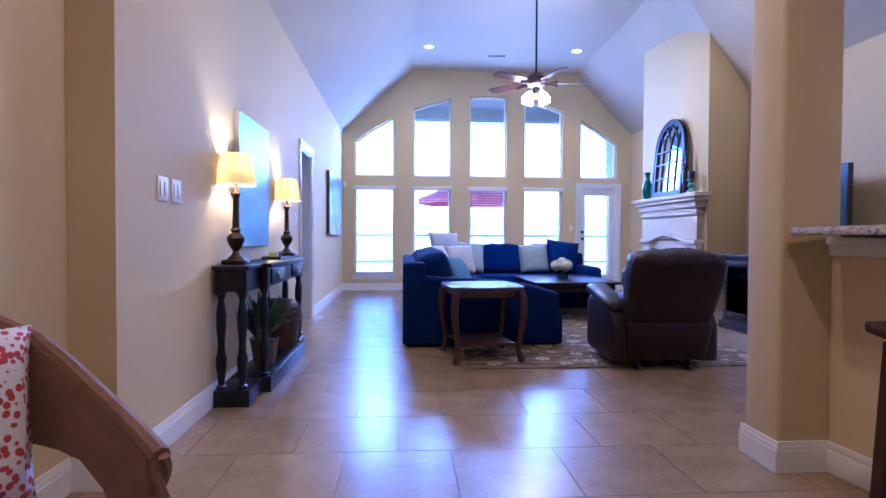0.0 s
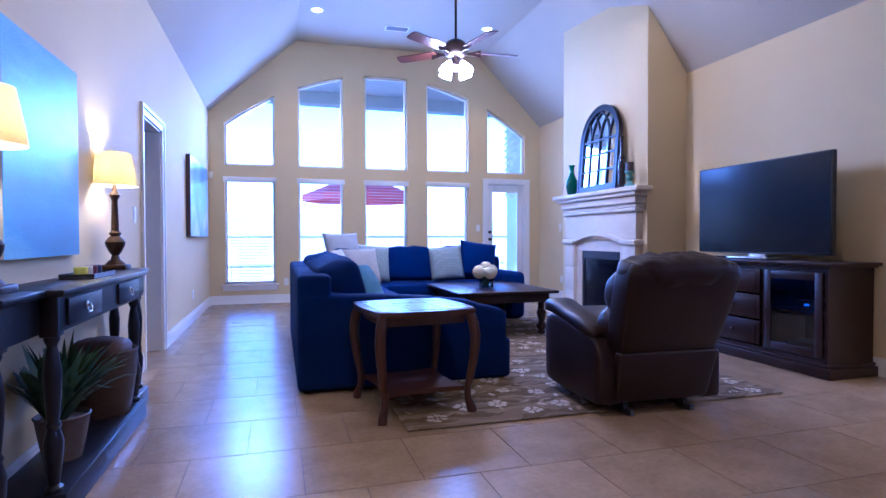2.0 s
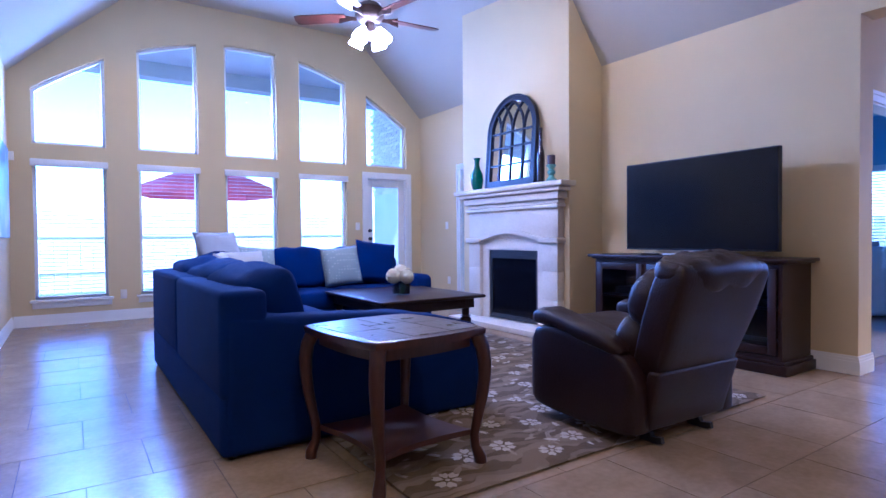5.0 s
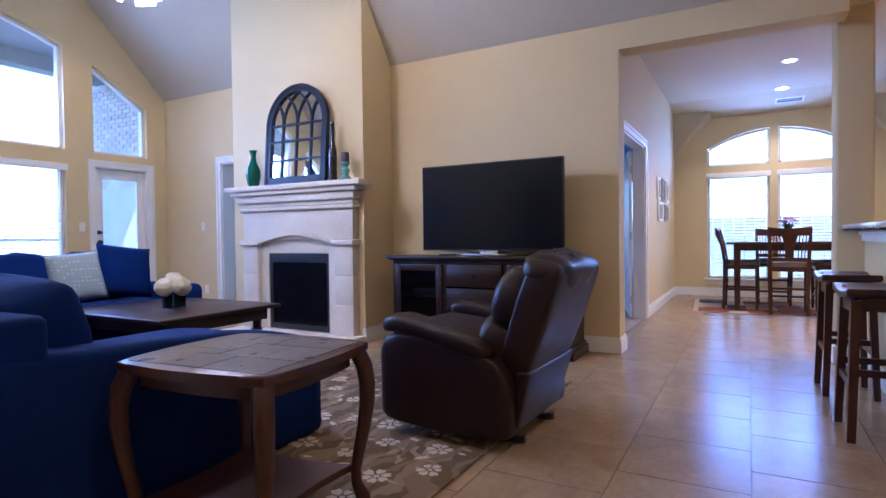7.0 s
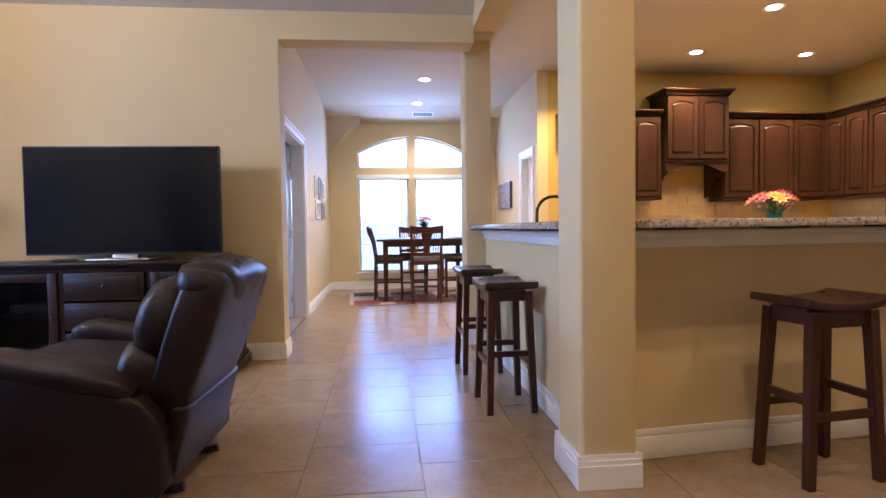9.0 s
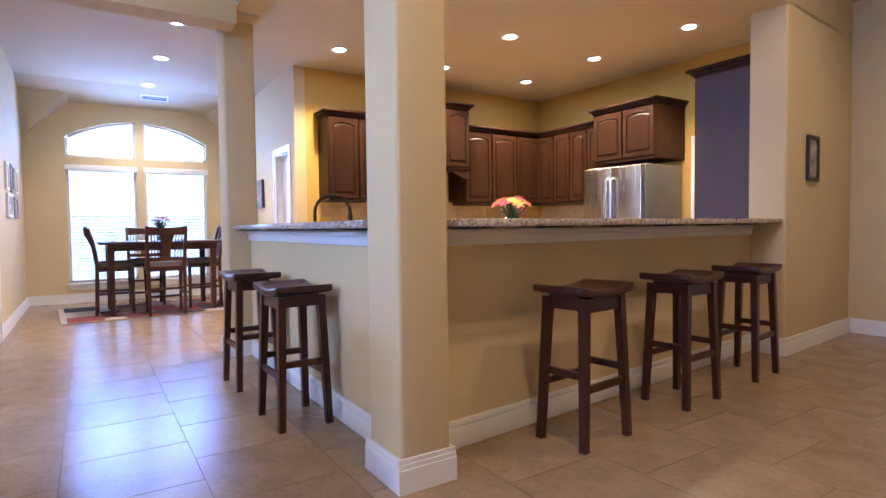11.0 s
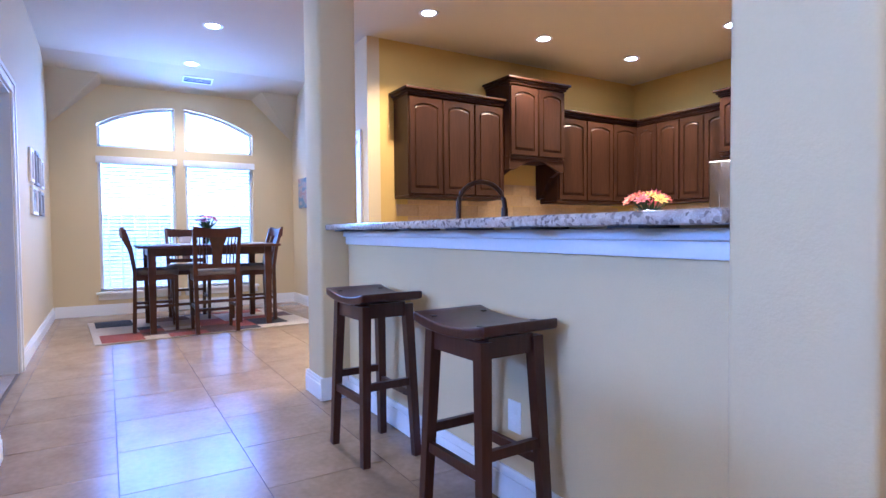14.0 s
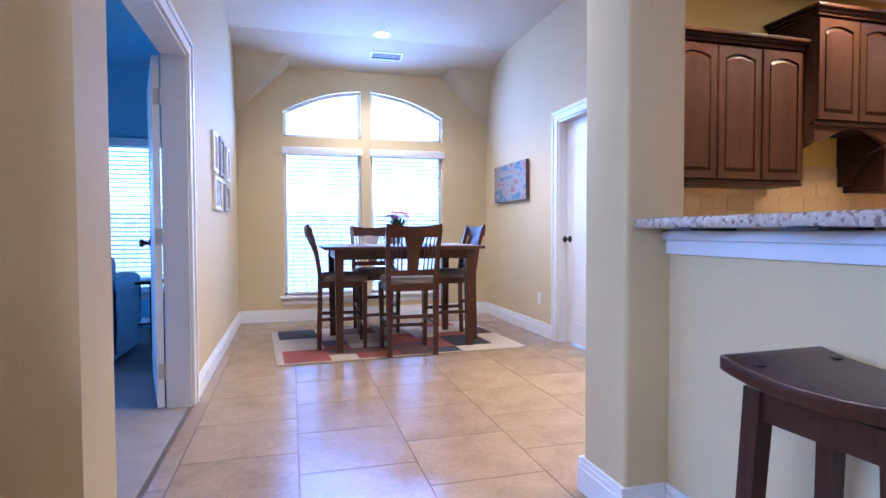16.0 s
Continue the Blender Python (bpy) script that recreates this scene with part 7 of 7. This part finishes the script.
def dining_chair(m):
    """A counter-height chair, its front to local +y."""
    t = thing("dining_chair", "cherry wood counter chair with a padded seat", "chair", m, "chairs round the dining table")
    for s in (-1, 1):
        bm = bmesh.new()
        bar(bm, [(s * 0.19, -0.20, 0), (s * 0.195, -0.19, 0.35), (s * 0.20, -0.185, 0.62), (s * 0.205, -0.22, 0.85), (s * 0.215, -0.275, 1.05)], 0.036, [0.036, 0.038, 0.042, 0.036, 0.03], (1, 0, 0))
        part("rear_leg", bm, CHERRY, t, smooth=False)
        bm = bmesh.new()
        bar(bm, [(s * 0.19, 0.19, 0), (s * 0.20, 0.19, 0.58)], [0.03, 0.042], [0.03, 0.042], (1, 0, 0))
        part("front_leg", bm, CHERRY, t, smooth=False)
        bm = bmesh.new()
        bar(bm, [(s * 0.193, -0.19, 0.26), (s * 0.193, 0.19, 0.26)], 0.018, 0.03)
        part("stretcher", bm, CHERRY, t, smooth=False)
        part("seat_rail", B(s * 0.20 - 0.011, s * 0.20 + 0.011, -0.17, 0.17, 0.53, 0.585), CHERRY, t, smooth=False)
    for y, z in ((0.19, 0.19), (-0.192, 0.32)):
        bm = bmesh.new()
        bar(bm, [(-0.19, y, z), (0.19, y, z)], 0.018, 0.03)
        part("stretcher", bm, CHERRY, t, smooth=False)
    for y in (-0.185, 0.19):
        part("seat_rail", B(-0.18, 0.18, y - 0.011, y + 0.011, 0.53, 0.585), CHERRY, t, smooth=False)
    bm = bmesh.new()
    pad(bm, 0.43, 0.41, 0.075, Matrix.Translation((0, 0.02, 0.61)), 0.35, 22)
    part("seat", bm, SEATCL, t, "padded grey cloth seat")
    bm = bmesh.new()
    n = 10
    for k in range(n):
        x0, x1 = -0.225 + 0.45 * k / n, -0.225 + 0.45 * (k + 1) / n
        c = lambda x: -0.275 - 0.025 * (1 - (x / 0.225) ** 2)
        zt = lambda x: 1.075 - 0.022 * (1 - (x / 0.225) ** 2)
        hexa(bm, [(x0, c(x0) - 0.012, 0.965), (x1, c(x1) - 0.012, 0.965), (x1, c(x1) + 0.012, 0.965), (x0, c(x0) + 0.012, 0.965)], [(x0, c(x0) - 0.022, zt(x0)), (x1, c(x1) - 0.022, zt(x1)), (x1, c(x1) + 0.002, zt(x1)), (x0, c(x0) + 0.002, zt(x0))])
    bmesh.ops.remove_doubles(bm, verts=bm.verts, dist=1e-5)
    part("top_rail", bm, CHERRY, t, smooth=False)
    part("back_rail", B(-0.19, 0.19, -0.205, -0.185, 0.655, 0.70), CHERRY, t, smooth=False)
    bm = bmesh.new()
    lo, mid_, hi = (0.045, -0.197, 0.70), (0.05, -0.24, 0.85), (0.085, -0.295, 0.97)
    for (w0, y0, z0), (w1, y1, z1) in ((lo, mid_), (mid_, hi)):
        hexa(bm, [(-w0, y0 - 0.007, z0), (w0, y0 - 0.007, z0), (w0, y0 + 0.007, z0), (-w0, y0 + 0.007, z0)], [(-w1, y1 - 0.007, z1), (w1, y1 - 0.007, z1), (w1, y1 + 0.007, z1), (-w1, y1 + 0.007, z1)])
    part("splat", bm, CHERRY, t, smooth=False)
    for s in (-1, 1):
        for k in range(3):
            x = s * (0.09 + 0.033 * k)
            bm = bmesh.new()
            bar(bm, [(x, -0.197, 0.69), (x + s * 0.005, -0.235, 0.84), (x + s * 0.012, -0.285, 0.97)], 0.012, 0.01, (1, 0, 0))
            part("slat", bm, CHERRY, t, smooth=False)
    return t


ch = dining_chair(pose(8.0, 3.48, 0.0125, 0, 0, -90))
for m in (pose(8.42, 4.0, 0.0125, 0, 0, 178), pose(8.54, 2.97, 0.0125, 0, 0, 2), pose(9.04, 3.6, 0.0125, 0, 0, 90)):
    copy_thing(ch, m)
bouquet(place(8.58, 3.45, 0.901), "purple and pink flowers in a glass vase", [PURPLE, PINK, PURPLE], 12, 0.05, 0.04, 0.16, 0.10)
for x, y in ((8.2, 3.85), (8.2, 3.05), (8.68, 3.83), (8.70, 3.02)):
    t = thing("place_mat", "pale woven place mat on the dining table", "place mat", place(x, y, 0.901), "place mats on the dining table")
    part("mat", B(-0.16, 0.16, -0.2, 0.2, 0, 0.004, bev=0.001), GREYCL, t)

# ---- bedroom glimpse ----
t = thing("bedroom_armchair", "grey upholstered armchair in the blue bedroom", "armchair", place(8.40, 6.13))
GREYUP = mat("grey upholstery", (0.55, 0.54, 0.52), (0.65, 0.64, 0.62), 6, 0.9, 0.3, 240)
part("base", B(-0.45, 0.45, -0.4, 0.4, 0.04, 0.4, bev=0.04, seg=3), GREYUP, t)
for y0, y1 in ((-0.42, -0.2), (0.2, 0.42)):
    part("armrest", B(-0.45, 0.45, y0, y1, 0.04, 0.68, bev=0.06, seg=4), GREYUP, t)
part("backrest", B(-0.5, -0.25, -0.42, 0.42, 0.04, 0.86, bev=0.07, seg=4), GREYUP, t)
bm = bmesh.new()
pillow(bm, 0.42, 0.42, 0.16, pose(8.15, 6.0, 0.72, -12, 0, 70))
solid("throw_pillow", bm, GREYCL, "grey throw pillow on the bedroom chair", "pillow", smooth="all")
t = thing("bedside_table", "small black round table by the bedroom window", "side table", place(8.85, 5.74))
bm = bmesh.new()
lathe(bm, [(0.25, 0.58), (0.26, 0.59), (0.26, 0.605), (0.25, 0.61)], seg=28)
part("tabletop", bm, BLACKWOOD, t)
bm = bmesh.new()
lathe(bm, [(0.18, 0.22), (0.18, 0.24)], seg=24)
part("shelf", bm, BLACKWOOD, t)
for k in range(4):
    a = radians(45 + 90 * k)
    bm = bmesh.new()
    bar(bm, [(0.19 * math.cos(a), 0.19 * math.sin(a), 0.003), (0.19 * math.cos(a), 0.19 * math.sin(a), 0.58)], 0.03, 0.03, (1, 0, 0))
    part("leg", bm, BLACKWOOD, t, smooth=False)

# ---- outside ----
solid("ground", B(-400, 400, -400, 400, -0.4, -0.25), GRASS, "lawn and open ground", "ground", "structure", smooth=False)
solid("patio", B(-4, 8, FAR + 0.2, 16.0, -0.24, -0.05), CONCRETE, "pale concrete patio slab", "patio", "structure", smooth=False)
bm = bmesh.new()
box(bm, -3.5, 5.7, FAR + 0.2, 14.2, 4.05, 4.25), box(bm, -3.5, 5.7, 13.9, 14.2, 3.8, 4.05)
solid("patio_roof", bm, mat("painted soffit", (0.30, 0.29, 0.27), (0.36, 0.35, 0.33), 3, 0.7, 0.1, 80), "covered patio roof with a deep beam", "roof", "structure", smooth=False)
BRICK = mat("pale brick", (0.52, 0.46, 0.39), (0.64, 0.58, 0.50), 9, 0.85, 0.3, 60)
vary(BRICK, 0.15)
t = thing("wall_outside", "pale brick wing of the house beside the patio", "wall", kind="structure")
part("backing", B(5.72, 5.9, FAR + 0.2, 14.4, -0.25, 4.3), CONCRETE, t, smooth=False)
me = finish("brick", B(0, 0.018, 0, 0.205, 0, 0.062), BRICK)
for j in range(24):
    for i in range(13):
        ob = new("brick", me)
        ob.parent, ob.location = t, (5.702, FAR + 0.24 + i * 0.217 + (0.108 if j % 2 else 0), 1.95 + j * 0.075)
t = thing("garden_fence", "weathered wooden privacy fence with rails", "fence")
for i in range(60):
    x = -6.5 + i * 0.26
    part("board", B(x, x + 0.25, 19.0, 19.02, -0.24, 1.75 + 0.01 * (i % 3)), FENCE, t, smooth=False)
for z in (0.25, 1.1):
    part("rail", B(-6.5, 9.1, 18.95, 18.999, z, z + 0.09), FENCE, t, smooth=False)
t = thing("garden_fence", "weathered wooden privacy fence near the dining window", "fence")
for i in range(42):
    y = 0.0 + i * 0.2
    part("board", B(13.2, 13.22, y, y + 0.185, -0.24, 1.35 + 0.01 * (i % 3)), FENCE, t, smooth=False)
t = thing("patio_umbrella", "red patio umbrella, open", "umbrella", place(2.3, 14.6, -0.05))
bm = bmesh.new()
n = 8
RED = mat("red canvas", (0.66, 0.16, 0.17), (0.76, 0.22, 0.23), 4, 0.8, 0.1, 120)
tip = bm.verts.new((0, 0, 2.55))
rim = [bm.verts.new((1.3 * math.cos(2 * math.pi * k / n), 1.3 * math.sin(2 * math.pi * k / n), 2.02)) for k in range(n)]
low = [bm.verts.new((1.3 * math.cos(2 * math.pi * k / n), 1.3 * math.sin(2 * math.pi * k / n), 1.88)) for k in range(n)]
for k in range(n):
    bm.faces.new((tip, rim[k], rim[(k + 1) % n])), bm.faces.new((rim[k], low[k], low[(k + 1) % n], rim[(k + 1) % n]))
ext = bmesh.ops.solidify(bm, geom=bm.faces[:], thickness=0.006)
part("canopy", bm, RED, t, "red canvas canopy", smooth=False)
bm = bmesh.new()
tube(bm, [(0, 0, 0.04), (0, 0, 2.56)], 0.02, 10)
part("pole", bm, BRONZE, t)
bm = bmesh.new()
lathe(bm, [(0.25, 0.001), (0.25, 0.04), (0.05, 0.07)], seg=24)
part("base", bm, BLACK, t)
for k in range(n):
    bm = bmesh.new()
    tube(bm, [(0, 0, 2.52), (1.28 * math.cos(2 * math.pi * k / n), 1.28 * math.sin(2 * math.pi * k / n), 1.99)], 0.008, 6)
    part("rib", bm, BRONZE, t)

# ---- floor tiles, in a running bond ----
TX, TY, GAP = 0.494, 0.510, 0.004
tile_mesh = {}


def tile_piece(w, d):
    key = (round(w, 2), round(d, 2))
    if key not in tile_mesh:
        bm = bmesh.new()
        hexa(bm, [(0, 0, -0.010), (w, 0, -0.010), (w, d, -0.010), (0, d, -0.010)], [(0, 0, -0.0015), (w, 0, -0.0015), (w, d, -0.0015), (0, d, -0.0015)])
        top = [f for f in bm.faces if f.calc_center_median().z > -0.002]
        bmesh.ops.inset_region(bm, faces=top, thickness=0.004, depth=0.0015)
        tile_mesh[key] = finish("tile", bm, TILE)
    return tile_mesh[key]


rest = []
zones = [(HALLX, 2.6, HALLY, 3.0), (LEFT, TVX, 3.0, FAR), (2.6, KX, KY, 3.0), (TVX, NX, 3.0, NY1), (KX, NX, NY0, 3.0), (TVX, FARX, 9.0, FAR)]
X0, Y0 = -0.137, 3.39
for j in range(-12, 18):
    for i in range(-6, 21):
        x, y = X0 + (i + 0.5 * ((j + 1) % 2)) * TX, Y0 + j * TY
        if any(za - TX < x < zb and ya - TY < y < yb for za, zb, ya, yb in zones):
            a, b, c, d = max(x, HALLX), min(x + TX, NX), max(y, KY), min(y + TY, FAR)
            if y > NY1 - 0.03 and x > TVB:
                continue
            if x > TVB and d > NY1:
                d = NY1
            if b - a > 0.03 and d - c > 0.03:
                rest.append((a, c, b - a - GAP, d - c - GAP))
rest.sort(key=lambda q: (q[0] - 2.2) ** 2 * 0.35 + (q[1] - 4.4) ** 2)
for x, y, w, d in rest[:295]:
    ob = new("tile", tile_piece(w, d))
    ob.parent, ob.location = floor, (x, y, 0)
bm = bmesh.new()
for x, y, w, d in rest[295:]:
    hexa(bm, [(x, y, -0.010), (x + w, y, -0.010), (x + w, y + d, -0.010), (x, y + d, -0.010)], [(x, y, 0), (x + w, y, 0), (x + w, y + d, 0), (x, y + d, 0)])
ob = part("tiles", bm, TILE, floor, "tan ceramic tiles", smooth=False)
tagged(ob, kind="stuff")
